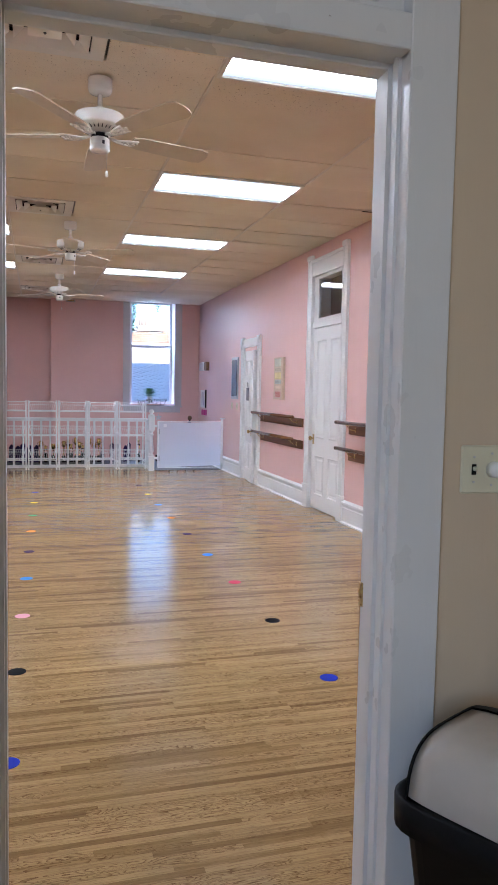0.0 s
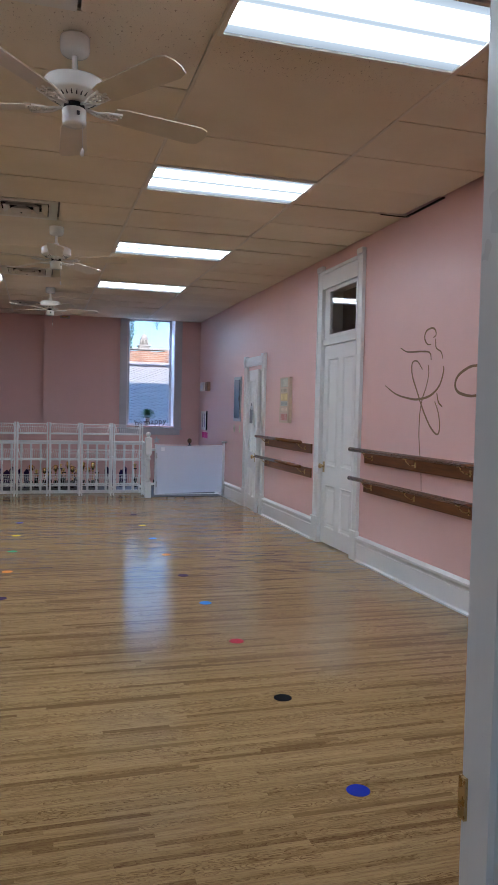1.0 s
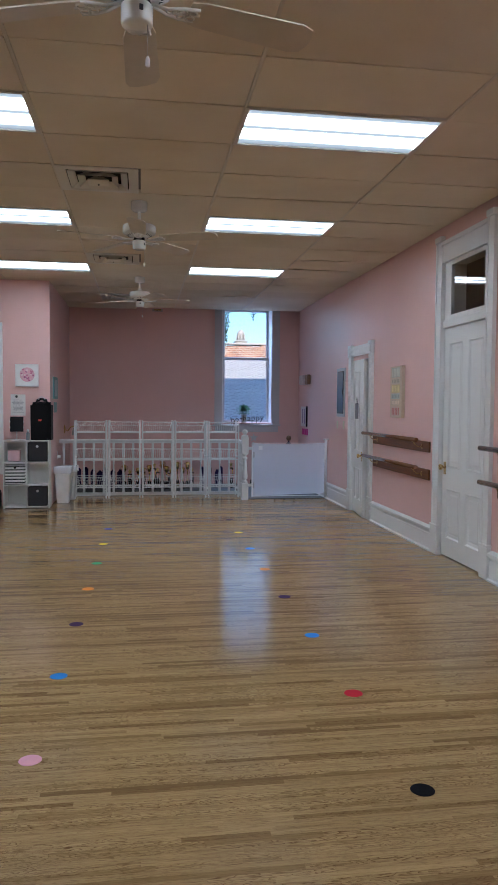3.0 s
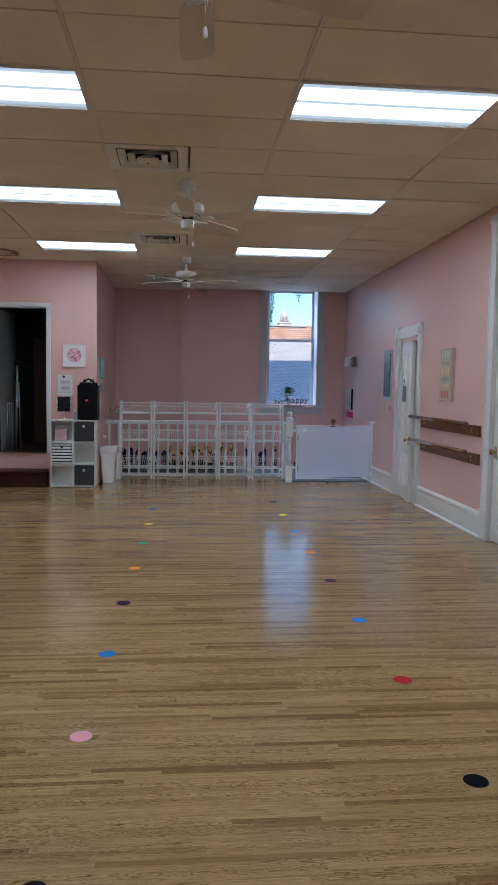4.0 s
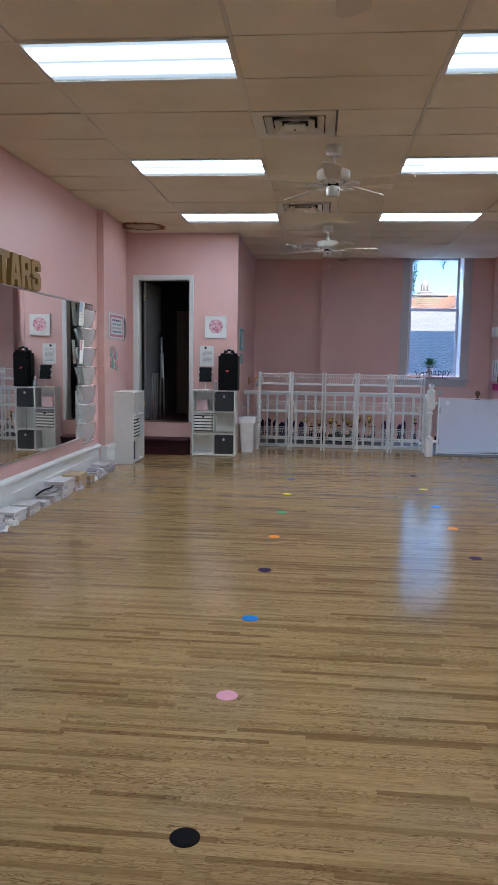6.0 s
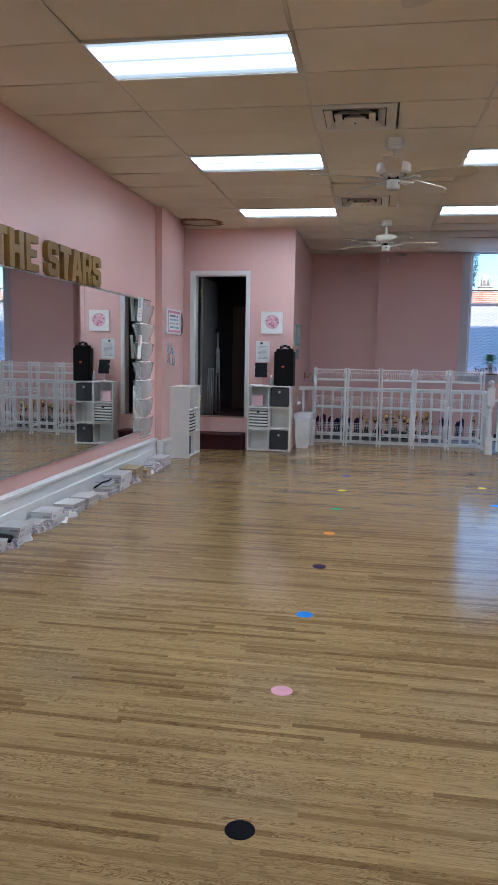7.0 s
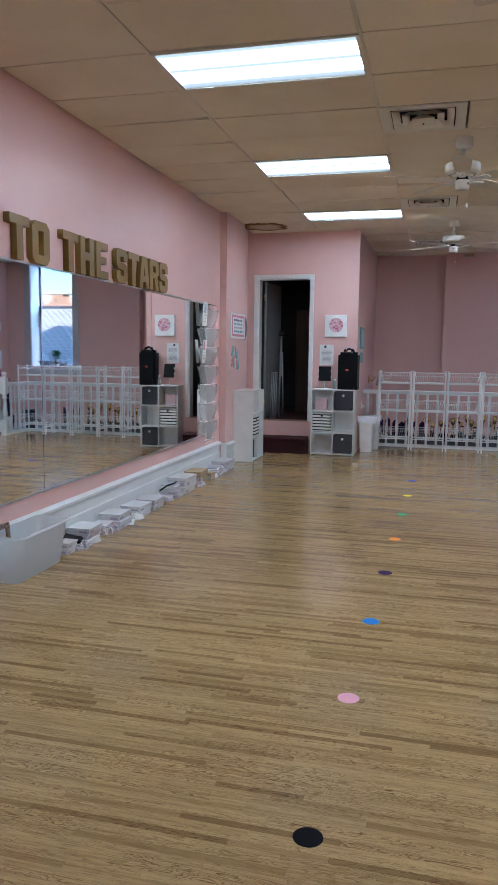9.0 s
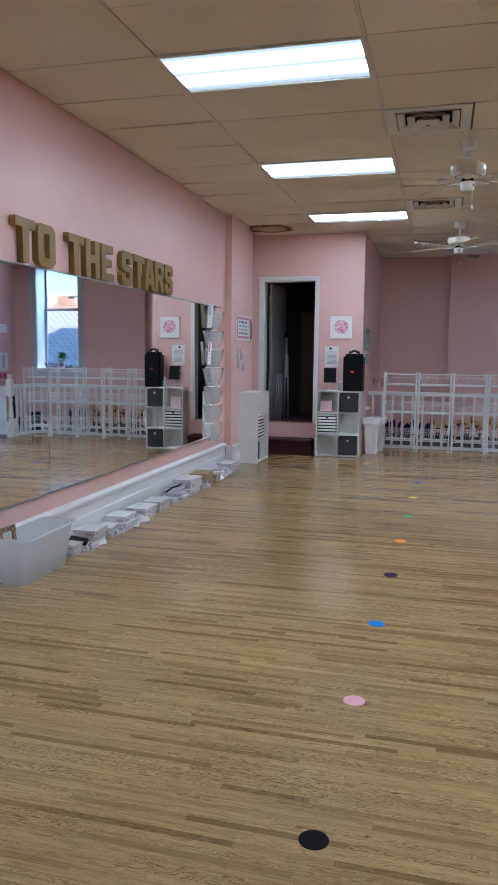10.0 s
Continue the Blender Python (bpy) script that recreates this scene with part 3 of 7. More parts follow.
def ceiling_fan():
    t = thing("ceiling_fan", "white five-blade ceiling fan with a pull chain", "ceiling fan", group="ceiling fans")
    part("canopy", lathe(bmesh.new(), [(0.066, 0.0), (0.068, -0.008), (0.068, -0.058), (0.060, -0.076), (0.042, -0.082), (0.018, -0.086)], seg=28), FANWHITE, t)
    part("downrod", lathe(bmesh.new(), [(0.014, -0.086), (0.014, -0.205)], seg=12), FANWHITE, t)
    part("coupling", lathe(bmesh.new(), [(0.016, -0.150), (0.026, -0.154), (0.028, -0.178), (0.034, -0.190), (0.030, -0.196)], seg=16), FANWHITE, t)
    part("motor", lathe(bmesh.new(), [(0.03, -0.192), (0.118, -0.194), (0.134, -0.200), (0.138, -0.210), (0.138, -0.258), (0.132, -0.266), (0.124, -0.270), (0.086, -0.288), (0.06, -0.3)], seg=36), FANWHITE, t)
    bm = bmesh.new()
    for i in range(28):
        a = 2 * math.pi * i / 28
        c, s = math.cos(a), math.sin(a)
        rod(bm, (0.088 * c, 0.088 * s, -0.2865), (0.118 * c, 0.118 * s, -0.2675), 0.004, 5)
    part("motor_vent", bm, INK, t, "dark vent slots")
    part("flywheel", lathe(bmesh.new(), [(0.045, -0.3), (0.05, -0.32), (0.03, -0.322)], seg=20), BLACK, t)
    part("switch_housing", lathe(bmesh.new(), [(0.03, -0.322), (0.050, -0.324), (0.055, -0.330), (0.055, -0.388), (0.051, -0.396), (0.02, -0.398)], seg=24), FANWHITE, t)
    for k in range(5):
        m = Matrix.Rotation(radians(72 * k), 4, "Z")
        bm = bmesh.new()
        tmp = bmesh.new()
        pipe(tmp, [(0.05, 0, -0.31), (0.11, 0.018, -0.322), (0.16, 0.036, -0.318), (0.22, 0.04, -0.313)], 0.006)
        pipe(tmp, [(0.05, 0, -0.31), (0.11, -0.018, -0.322), (0.16, -0.036, -0.318), (0.22, -0.04, -0.313)], 0.006)
        pipe(tmp, [(0.13, 0, -0.317), (0.18, 0.0, -0.312), (0.23, 0.0, -0.309)], 0.007)
        for cx, cy, cr in ((0.125, 0.0, 0.017), (0.165, 0.017, 0.014), (0.165, -0.017, 0.014), (0.20, 0.018, 0.016), (0.20, -0.018, 0.016)):
            pipe(tmp, [(cx + cr * math.cos(q * 0.785), cy + cr * math.sin(q * 0.785), -0.317) for q in range(8)], 0.0045, 5, True)
        pour(bm, tmp, m)
        part("blade_arm", bm, FANWHITE, t)
        tmp = bmesh.new()
        out = [(0.19, -0.05), (0.24, -0.062), (0.62, -0.075), (0.665, -0.06), (0.68, -0.02), (0.68, 0.02), (0.665, 0.06), (0.62, 0.075), (0.24, 0.062), (0.19, 0.05)]
        prism(tmp, out, -0.003, 0.003)
        bm = bmesh.new()
        pour(bm, tmp, m @ Matrix.Translation((0, 0, -0.307)) @ Matrix.Rotation(radians(-12), 4, "X"))
        part("blade", bm, BLADE, t)
    part("switch_plate", bx(-0.007, 0.007, -0.0575, -0.054, -0.366, -0.346, bevel=0.001), INK, t, "small dark switch marks")
    bm = bmesh.new()
    rod(bm, (0.03, -0.03, -0.385), (0.03, -0.03, -0.505), 0.0015, 5)
    part("pull_chain", bm, STEEL, t)
    part("chain_pull", lathe(bmesh.new(), [(0.003, -0.503), (0.008, -0.515), (0.009, -0.535), (0.004, -0.54)], (0.03, -0.03, 0), 10), WHITEPL, t)
    return t


_f = ceiling_fan()
for k, (y, a) in enumerate(((4.36, 16), (8.04, 52), (11.72, 5))):
    m = pose(0.365, y, CZ, 0, 0, a)
    if k == 0:
        _f.matrix_basis = m
    else:
        copy_thing(_f, m)

# ---- trim: baseboards, casings ----
def base_profile(depth=0.024, h=0.25):
    return [(0.0, 0.0), (depth * 1.9, 0.0), (depth * 1.9, 0.014), (depth * 1.1, 0.022), (depth, 0.03), (depth, 0.168), (depth * 0.7, 0.176), (depth * 0.7, h - 0.062), (depth * 1.3, h - 0.056), (depth * 1.75, h - 0.036), (depth * 1.75, h - 0.018), (depth * 0.8, h - 0.008), (0.0, h)]


def baseboard(y0, y1, x, side, name="baseboard", h=0.25):
    """A moulded board along y; side is the way into the room, +1 or -1."""
    bm = bmesh.new()
    prof = [(x + side * d, z) for d, z in base_profile(h=h)]
    a = [bm.verts.new((u, y0, z)) for u, z in prof]
    b = [bm.verts.new((u, y1, z)) for u, z in prof]
    for i in range(len(prof)):
        j = (i + 1) % len(prof)
        bm.faces.new((a[i], a[j], b[j], b[i]))
    bm.faces.new(a), bm.faces.new(b[::-1])
    return setting(name, bm, WHITE, "tall white moulded baseboard", "baseboard")


for a, b in ((SOUTH, 7.34), (8.56, 10.47), (11.53, NORTH)):
    baseboard(a, b, EAST, -1)
baseboard(SOUTH, 10.632, WEST, 1, h=0.315)
baseboard(10.66, 11.05, PX, 1, h=0.28)
setting("baseboard_pier", bx(WEST + 0.033, PX + 0.032, 10.632, 10.66, 0, 0.28, bevel=0.004), WHITE, "white baseboard corner at the pier", "baseboard")


def casing_board(bm, x, y0, y1, z0, z1, d=0.026):
    """Upright casing with a bead on each edge, on the east wall."""
    box(bm, x - d, x, y0 + 0.014, y1 - 0.014, z0, z1)
    box(bm, x - d - 0.008, x, y0, y0 + 0.014, z0, z1)
    box(bm, x - d - 0.008, x, y1 - 0.014, y1, z0, z1)


def panel_door(t, y0, y1, z0, z1, x, panels, name="leaf"):
    """A stile-and-rail leaf, 40 mm thick, its room face at x, with sunk panels."""
    ys = sorted({y0, y1, *[p[0] for p in panels], *[p[1] for p in panels]})
    zs = sorted({z0, z1, *[p[2] for p in panels], *[p[3] for p in panels]})
    bm = bmesh.new()
    for a0, a1, b0, b1 in wall_cells(ys, zs, panels):
        box(bm, x, x + 0.04, a0, a1, b0, b1)
    leaf = part(name, bm, WHITE, t, "white painted panelled door leaf")
    for a0, a1, b0, b1 in panels:
        bm = bmesh.new()
        rings = []
        for inset, d in ((0.0, 0.0005), (0.005, -0.004), (0.011, -0.003), (0.022, 0.012), (0.050, 0.014), (0.066, 0.008)):
            rings.append([bm.verts.new((x + d, u, v)) for u, v in ((a0 + inset, b0 + inset), (a1 - inset, b0 + inset), (a1 - inset, b1 - inset), (a0 + inset, b1 - inset))])
        for p, q in zip(rings, rings[1:]):
            for i in range(4):
                bm.faces.new((p[i], p[(i + 1) % 4], q[(i + 1) % 4], q[i]))
        bm.faces.new(rings[-1])
        back = [bm.verts.new((x + 0.03, v.co.y, v.co.z)) for v in rings[0]]
        for i in range(4):
            bm.faces.new((rings[0][i], back[i], back[(i + 1) % 4], rings[0][(i + 1) % 4]))
        bm.faces.new(back)
        part("panel", bm, WHITE, leaf)
    return leaf


def knob(parent, x, y, z):
    m = Matrix.Translation((x, y, z)) @ Matrix.Rotation(radians(-90), 4, "Y")
    part("knob", lathe(bmesh.new(), [(0.012, 0), (0.012, 0.022), (0.024, 0.032), (0.029, 0.045), (0.024, 0.058), (0.008, 0.062)], seg=18, m=m), BRASS, parent, "brass door knob")
    part("backplate", bx(x - 0.005, x, y - 0.025, y + 0.025, z - 0.07, z + 0.05, bevel=0.002), BRASS, parent, "brass backplate")


def old_door_one():
    t = tagged(thing("door_1", "tall white panelled door with a glazed transom, shut", "door"), kind="structure")
    y0, y1 = 7.46, 8.42
    bm = bmesh.new()
    casing_board(bm, EAST, 7.36, 7.48, 0.29, 3.0)
    casing_board(bm, EAST, 8.40, 8.54, 0.29, 3.0)
    part("casing", bm, WHITE, t, "white moulded door casing")
    bm = bmesh.new()
    for a, b in ((7.345, 7.49), (8.39, 8.555)):
        box(bm, EAST - 0.042, EAST, a, b, 0, 0.27, 0.004)
        box(bm, EAST - 0.048, EAST, a - 0.004, b + 0.004, 0.27, 0.29, 0.003)
    part("plinth_block", bm, WHITE, t)
    bm = bmesh.new()
    box(bm, EAST - 0.03, EAST, 7.48, 8.40, 2.80, 2.96)
    box(bm, EAST - 0.044, EAST, 7.48, 8.40, 2.96, 3.0, 0.006)
    for a, b in ((7.36, 7.48), (8.40, 8.54)):
        box(bm, EAST - 0.05, EAST, a - 0.004, b + 0.004, 3.0, 3.06, 0.008)
    part("head_casing", bm, WHITE, t)
    # transom bar and sash
    bm = bmesh.new()
    box(bm, EAST - 0.012, EAST + 0.09, y0 + .02, y1 - .02, 2.185, 2.255, 0.004)
    part("transom_bar", bm, WHITE, t)
    bm = bmesh.new()
    for q in ((y0 + .02, y0 + 0.13, 2.255, 2.80), (y1 - 0.15, y1 - .02, 2.255, 2.80), (y0 + 0.13, y1 - 0.15, 2.255, 2.30), (y0 + 0.13, y1 - 0.15, 2.765, 2.80)):
        box(bm, EAST + 0.008, EAST + 0.045, *q)
    sash = part("transom_sash", bm, WHITE, t)
    g = part("pane", bx(EAST + 0.024, EAST + 0.028, y0 + 0.13, y1 - 0.15, 2.30, 2.765), GLASS, sash, "clear transom glass")
    ml, mr = (y0 + 0.13, y0 + 0.42), (y1 - 0.42, y1 - 0.13)
    pan = [(*ml, 0.18, 0.66), (*mr, 0.18, 0.66), (*ml, 0.86, 2.04), (*mr, 0.86, 2.04)]
    leaf = panel_door(t, y0 + 0.024, y1 - 0.024, 0.012, 2.18, EAST + 0.012, pan)
    knob(leaf, EAST + 0.012, y1 - 0.085, 0.86)
    for z in (0.25, 1.98):
        part("hinge", rod(box(bmesh.new(), EAST + 0.009, EAST + 0.0118, y0 + 0.03, y0 + 0.056, z - 0.07, z + 0.07), (EAST + 0.006, y0 + 0.03, z - 0.075), (EAST + 0.006, y0 + 0.03, z + 0.075), 0.008, 8), metal("dark_hinge_steel", (0.10, 0.10, 0.10), 0.45), t, "dark steel butt hinge")
    bm = bmesh.new()
    box(bm, EAST + 0.002, EAST + 0.22, y0, y0 + 0.02, 0, 2.82), box(bm, EAST + 0.002, EAST + 0.22, y1 - 0.02, y1, 0, 2.82), box(bm, EAST + 0.002, EAST + 0.22, y0 + .02, y1 - .02, 2.80, 2.82)
    part("jamb", bm, WHITE, t)
    return t


old_door_one()


def old_door_two():
    t = tagged(thing("door_2", "white panelled door with corner blocks, standing slightly ajar", "door"), kind="structure")
    y0, y1 = 10.62, 11.40
    bm = bmesh.new()
    casing_board(bm, EAST, 10.50, 10.63, 0.29, 2.10)
    casing_board(bm, EAST, 11.39, 11.52, 0.29, 2.10)
    part("casing", bm, WHITE, t, "white fluted door casing")
    bm = bmesh.new()
    for a, b in ((10.49, 10.64), (11.38, 11.53)):
        box(bm, EAST - 0.042, EAST, a, b, 0, 0.29, 0.005)
    part("plinth_block", bm, WHITE, t)
    for a, b in ((10.49, 10.64), (11.38, 11.53)):
        bm = bx(EAST - 0.045, EAST, a, b, 2.10, 2.26, bevel=0.005)
        lathe(bm, [(0.05, 0), (0.05, 0.008), (0.035, 0.004), (0.02, 0.012), (0.004, 0.014)], seg=20, m=Matrix.Translation((EAST - 0.045, (a + b) / 2, 2.175)) @ Matrix.Rotation(radians(-90), 4, "Y"))
        part("corner_block", bm, WHITE, t)
    bm = bmesh.new()
    for k in range(5):
        box(bm, EAST - 0.03 - 0.008 * (k % 2), EAST, 10.64, 11.38, 2.105 + 0.026 * k, 2.105 + 0.026 * (k + 1))
    part("head_casing", bm, WHITE, t, "reeded head casing")
    ml, mr = (y0 + 0.13, y0 + 0.35), (y1 - 0.35, y1 - 0.13)
    pan = [(*ml, 0.20, 0.62), (*mr, 0.20, 0.62), (*ml, 0.84, 1.90), (*mr, 0.84, 1.90)]
    leaf = panel_door(t, y0 + 0.012, y1 - 0.022, 0.012, 2.035, EAST + 0.01, pan)
    knob(leaf, EAST + 0.01, y0 + 0.095, 0.80)
    hinge = Matrix.Translation((EAST + 0.01, y1 - 0.022, 0))
    leaf.matrix_basis = hinge @ Matrix.Rotation(radians(-7.5), 4, "Z") @ hinge.inverted()
    bm = bmesh.new()
    box(bm, EAST + 0.002, EAST + 0.22, y0, y0 + 0.02, 0, 2.05), box(bm, EAST + 0.002, EAST + 0.22, y1 - 0.02, y1, 0, 2.05), box(bm, EAST + 0.002, EAST + 0.22, y0 + .02, y1 - .02, 2.036, 2.05)
    part("jamb", bm, WHITE, t)
    return t


old_door_two()


def entrance():
    """The cased doorway of the hall, with a transom over it."""
    t = tagged(thing("door_3", "white cased doorway with a transom, its door out of sight", "doorway"), kind="structure")
    f = HALL - 0.02
    bm = bmesh.new()
    box(bm, JAMB_R - 0.002, JAMB_R + 0.116, f - 0.016, f, 0, 3.05, 0.003)
    box(bm, JAMB_L - 0.125, JAMB_L - 0.006, f - 0.016, f, 0, 3.05, 0.003)
    part("casing", bm, CASING, t, "white worn hall casing")
    bm = bmesh.new()
    for s, e in ((1, JAMB_R), (-1, JAMB_L)):
        for a, b, y0, y1 in ((0.004, 0.03, f - 0.004, f + 0.04), (-0.004, 0.03, f + 0.04, f + 0.062), (0.004, 0.03, f + 0.062, f + 0.085), (-0.007, 0.03, f + 0.085, SOUTH + 0.008)):
            x0, x1 = sorted((e + s * a, e + s * b))
            box(bm, x0, x1, y0, y1, 0, 2.95)
    part("jamb", bm, CASING, t)
    bm = bmesh.new()
    box(bm, JAMB_L, JAMB_R, f - 0.014, f + 0.03, DOOR_TOP - 0.012, DOOR_TOP + 0.066, 0.003)
    box(bm, JAMB_L - 0.02, JAMB_R + 0.02, f + 0.0301, f + 0.0849, DOOR_TOP - 0.002, DOOR_TOP + 0.066)
    box(bm, JAMB_L, JAMB_R, f + 0.085, SOUTH + 0.006, DOOR_TOP - 0.016, DOOR_TOP + 0.066, 0.003)
    part("transom_bar", bm, CASING, t)
    bm = bmesh.new()
    for q in ((JAMB_L + .002, JAMB_L + 0.06, 2.253, 2.93), (JAMB_R - 0.06, JAMB_R - .002, 2.253, 2.93), (JAMB_L + 0.06, JAMB_R - 0.06, 2.253, 2.285), (JAMB_L + 0.06, JAMB_R - 0.06, 2.88, 2.93)):
        box(bm, q[0], q[1], f + 0.04, f + 0.075, q[2], q[3])
    sash = part("transom_sash", bm, CASING, t)
    part("pane", bx(JAMB_L + 0.06, JAMB_R - 0.06, f + 0.055, f + 0.059, 2.285, 2.88), GLASS, sash)
    bm = bx(JAMB_R - 0.012, JAMB_R - 0.007, SOUTH - 0.006, SOUTH + 0.010, 0.885, 0.945)
    part("strike_plate", bm, BRASS, t, "worn brass strike plate")
    bm = bmesh.new()
    box(bm, JAMB_R + 0.03, JAMB_R + 0.12, SOUTH, SOUTH + 0.02, 0, 2.32), box(bm, JAMB_L - 0.12, JAMB_L - 0.03, SOUTH, SOUTH + 0.02, 0, 2.32)
    part("room_casing", bm, WHITE, t)
    part("threshold", bx(JAMB_L, JAMB_R, HALL - 0.02, SOUTH, 0.001, 0.009), DARKWOOD, t)
    return t


entrance()


def north_window():
    t = tagged(thing("window_1", "tall two-sash window with grey-white trim and a view of roofs", "window"), kind="structure")
    x0, x1, z0, z1 = WIN
    bm = bmesh.new()
    box(bm, 1.70, x0 - 0.005, NORTH - 0.025, NORTH, 1.09, CZ)
    box(bm, 1.69, 1.715, NORTH - 0.034, NORTH - 0.025, 1.09, CZ)
    box(bm, x1 + 0.005, 2.87, NORTH - 0.025, NORTH, 1.09, CZ)
    box(bm, 2.855, 2.88, NORTH - 0.034, NORTH - 0.025, 1.09, CZ)
    part("casing", bm, TRIMGREY, t)
    part("sill", bx(1.66, 2.90, NORTH - 0.06, NORTH + 0.10, 1.055, 1.09, bevel=0.006), TRIMGREY, t, "projecting window stool")
    part("apron", bx(1.70, 2.86, NORTH - 0.022, NORTH, 0.95, 1.055, bevel=0.004), TRIMGREY, t)
    bm = bmesh.new()
    box(bm, x0, x0 + 0.012, NORTH, NORTH + 0.3, 1.09, z1), box(bm, x1 - 0.004, x1, NORTH, NORTH + 0.3, 1.09, z1)
    box(bm, x0 + .012, x1 - .012, NORTH + 0.10, NORTH + 0.34, 1.07, 1.115)
    part("reveal", bm, WHITE, t)
    def sash(ya, za, zb, name):
        bm = bmesh.new()
        a, b = x0 + 0.013, x1 - 0.005
        for q in ((a, a + 0.066, za, zb), (b - 0.045, b, za, zb), (a + 0.066, b - 0.045, za, za + 0.05), (a + 0.066, b - 0.045, zb - 0.045, zb)):
            box(bm, q[0], q[1], ya, ya + 0.035, q[2], q[3])
        s = part(name, bm, TRIMGREY, t, "window sash")
        # the dimming tint darkens the view; the pane casts no shadow on daylight
        g = part("pane", bx(a + 0.066, b - 0.045, ya + 0.015, ya + 0.019, za + 0.05, zb - 0.045), DIMGLASS, s)
        g.visible_shadow = False
    sash(NORTH + 0.285, 1.116, 2.312, "lower_sash")
    sash(NORTH + 0.325, 2.272, z1 - 0.002, "upper_sash")
    return t


north_window()

# ---- barres on the east wall ----
def barre(y0, y1, z, bare):
    t = thing("wall_barre", "dark wooden wall barre with a round rail on brass brackets", "barre", group="wall barres")
    part("backboard", bx(EAST - 0.02, EAST, y0, y1, z - 0.125, z - 0.015, bevel=0.004), DARKWOOD, t)
    part("rail", rod(bmesh.new(), (EAST - 0.115, y0 + 0.10, z), (EAST - 0.115, y1 + 0.12, z), 0.021, 16), RAILWOOD, t, "round dark wooden hand rail")
    n = max(2, round((y1 - y0) / 0.75))
    for k in range(n):
        y = y0 + 0.18 + k * (y1 - y0 - 0.36) / max(1, n - 1)
        bm = bx(EAST - 0.026, EAST - 0.02, y - 0.013, y + 0.013, z - 0.095, z - 0.045, bevel=0.002)
        pipe(bm, [(EAST - 0.024, y, z - 0.075), (EAST - 0.07, y, z - 0.07), (EAST - 0.105, y, z - 0.045), (EAST - 0.115, y, z - 0.018)], 0.005)
        box(bm, EAST - 0.13, EAST - 0.10, y - 0.018, y + 0.018, z - 0.0235, z - 0.0195)
        part("bracket", bm, BRASS, t, "brass handrail bracket")
    return t


for z in (1.10, 0.82):
    barre(SOUTH + 0.3, 7.24, z, False)
    barre(8.66, 10.44, z, False)

# ---- mirror and letters on the west wall ----
def bow(y):
    """How far the glass falls back: the panels lean slowly inwards towards the far end."""
    u = min(1.0, max(0.0, (y - 7.0) / 1.6))
    run = 1.6 * (u ** 3 - u ** 4 / 2) + max(0.0, y - 8.6)
    return -radians(BOW) * run


BOW = 0.60


def wall_mirror(y0, y1):
    t = thing("wall_mirror", "large frameless wall mirror panel above a pink dado", "mirror", group="mirror panels")
    n = 24
    def sheet(d0, d1, e, z0, z1, smooth):
        bm = bmesh.new()
        rows = []
        for k in range(n + 1):
            y = y0 + e + (y1 - y0 - 2 * e) * k / n
            x = WEST + bow(y)
            rows.append([bm.verts.new(p) for p in ((x + d0, y, z0), (x + d1, y, z0), (x + d1, y, z1), (x + d0, y, z1))])
        for p, q in zip(rows, rows[1:]):
            for i in range(4):
                bm.faces.new((p[i], p[(i + 1) % 4], q[(i + 1) % 4], q[i])).smooth = smooth
        bm.faces.new(rows[0]), bm.faces.new(rows[-1][::-1])
        for ed in bm.edges:
            if abs(ed.verts[0].co.y - ed.verts[1].co.y) > 1e-4:
                ed.smooth = False
        return bm
    part("glass", sheet(0.002, 0.006, 0.003, 0.447, 1.998, True), MIRROR, t)
    part("backing", sheet(-0.012, 0.0015, 0.0005, 0.4465, 1.9985, False), BLACK, t, "dark backing seen in the seams")
    for za, zb in ((1.999, 2.011), (0.434, 0.446)):
        part("edge_channel", bx(WEST, WEST + 0.010, y0 + 0.0015, y1 - 0.0015, za, zb), STEEL, t, "thin metal edge channel")
    return t


for a, b in ((2.28, 4.32), (4.32, 6.36), (6.36, 8.40), (8.40, 10.26)):
    wall_mirror(a, b)

# ---- coloured floor dots ----
DOTS = {"blue": (0.03, 0.05, 0.42), "black": (0.012, 0.012, 0.014), "red": (0.55, 0.03, 0.05), "pink": (0.84, 0.42, 0.52), "sky blue": (0.05, 0.25, 0.72), "purple": (0.035, 0.010, 0.06), "orange": (0.85, 0.28, 0.04), "green": (0.05, 0.35, 0.14), "yellow": (0.80, 0.62, 0.03)}


def dot_vinyl(name, c):
    """Marker vinyl with scratches and a worn coat."""
    g = G(name, 0.45, spec=0.01)
    scr = g.ramp(g.noise(38, 5, 0.7, g.coords((1, 0.25, 1)), 1.2), [(0.60, (0, 0, 0)), (0.66, (0.55, 0.55, 0.55))])
    worn = mul(c, 0.62) if sum(c) > 0.9 else tuple(v * 1.0 + 0.02 for v in c)
    g.color(g.mix(scr, g.ramp(g.noise(14, 4), [(0.3, mul(c, 0.92)), (0.7, c)]), worn))
    return g.m


dot_mats = {k: dot_vinyl("vinyl_" + k.replace(" ", "_"), c) for k, c in DOTS.items()}
dot_meshes = {}


def floor_dot(x, y, colour):
    if colour not in dot_meshes:
        dot_meshes[colour] = mesh_of("floor_dot", lathe(bmesh.new(), [(0.046, 0.0), (0.046, 0.0012), (0.045, 0.0018)], seg=32), dot_mats[colour])
    ob = new("floor_dot", dot_meshes[colour])
    ob.location = (x, y, 0.0)
    tagged(ob, "round %s vinyl marker dot stuck on the wooden floor" % colour, "floor marker", "floor dots")


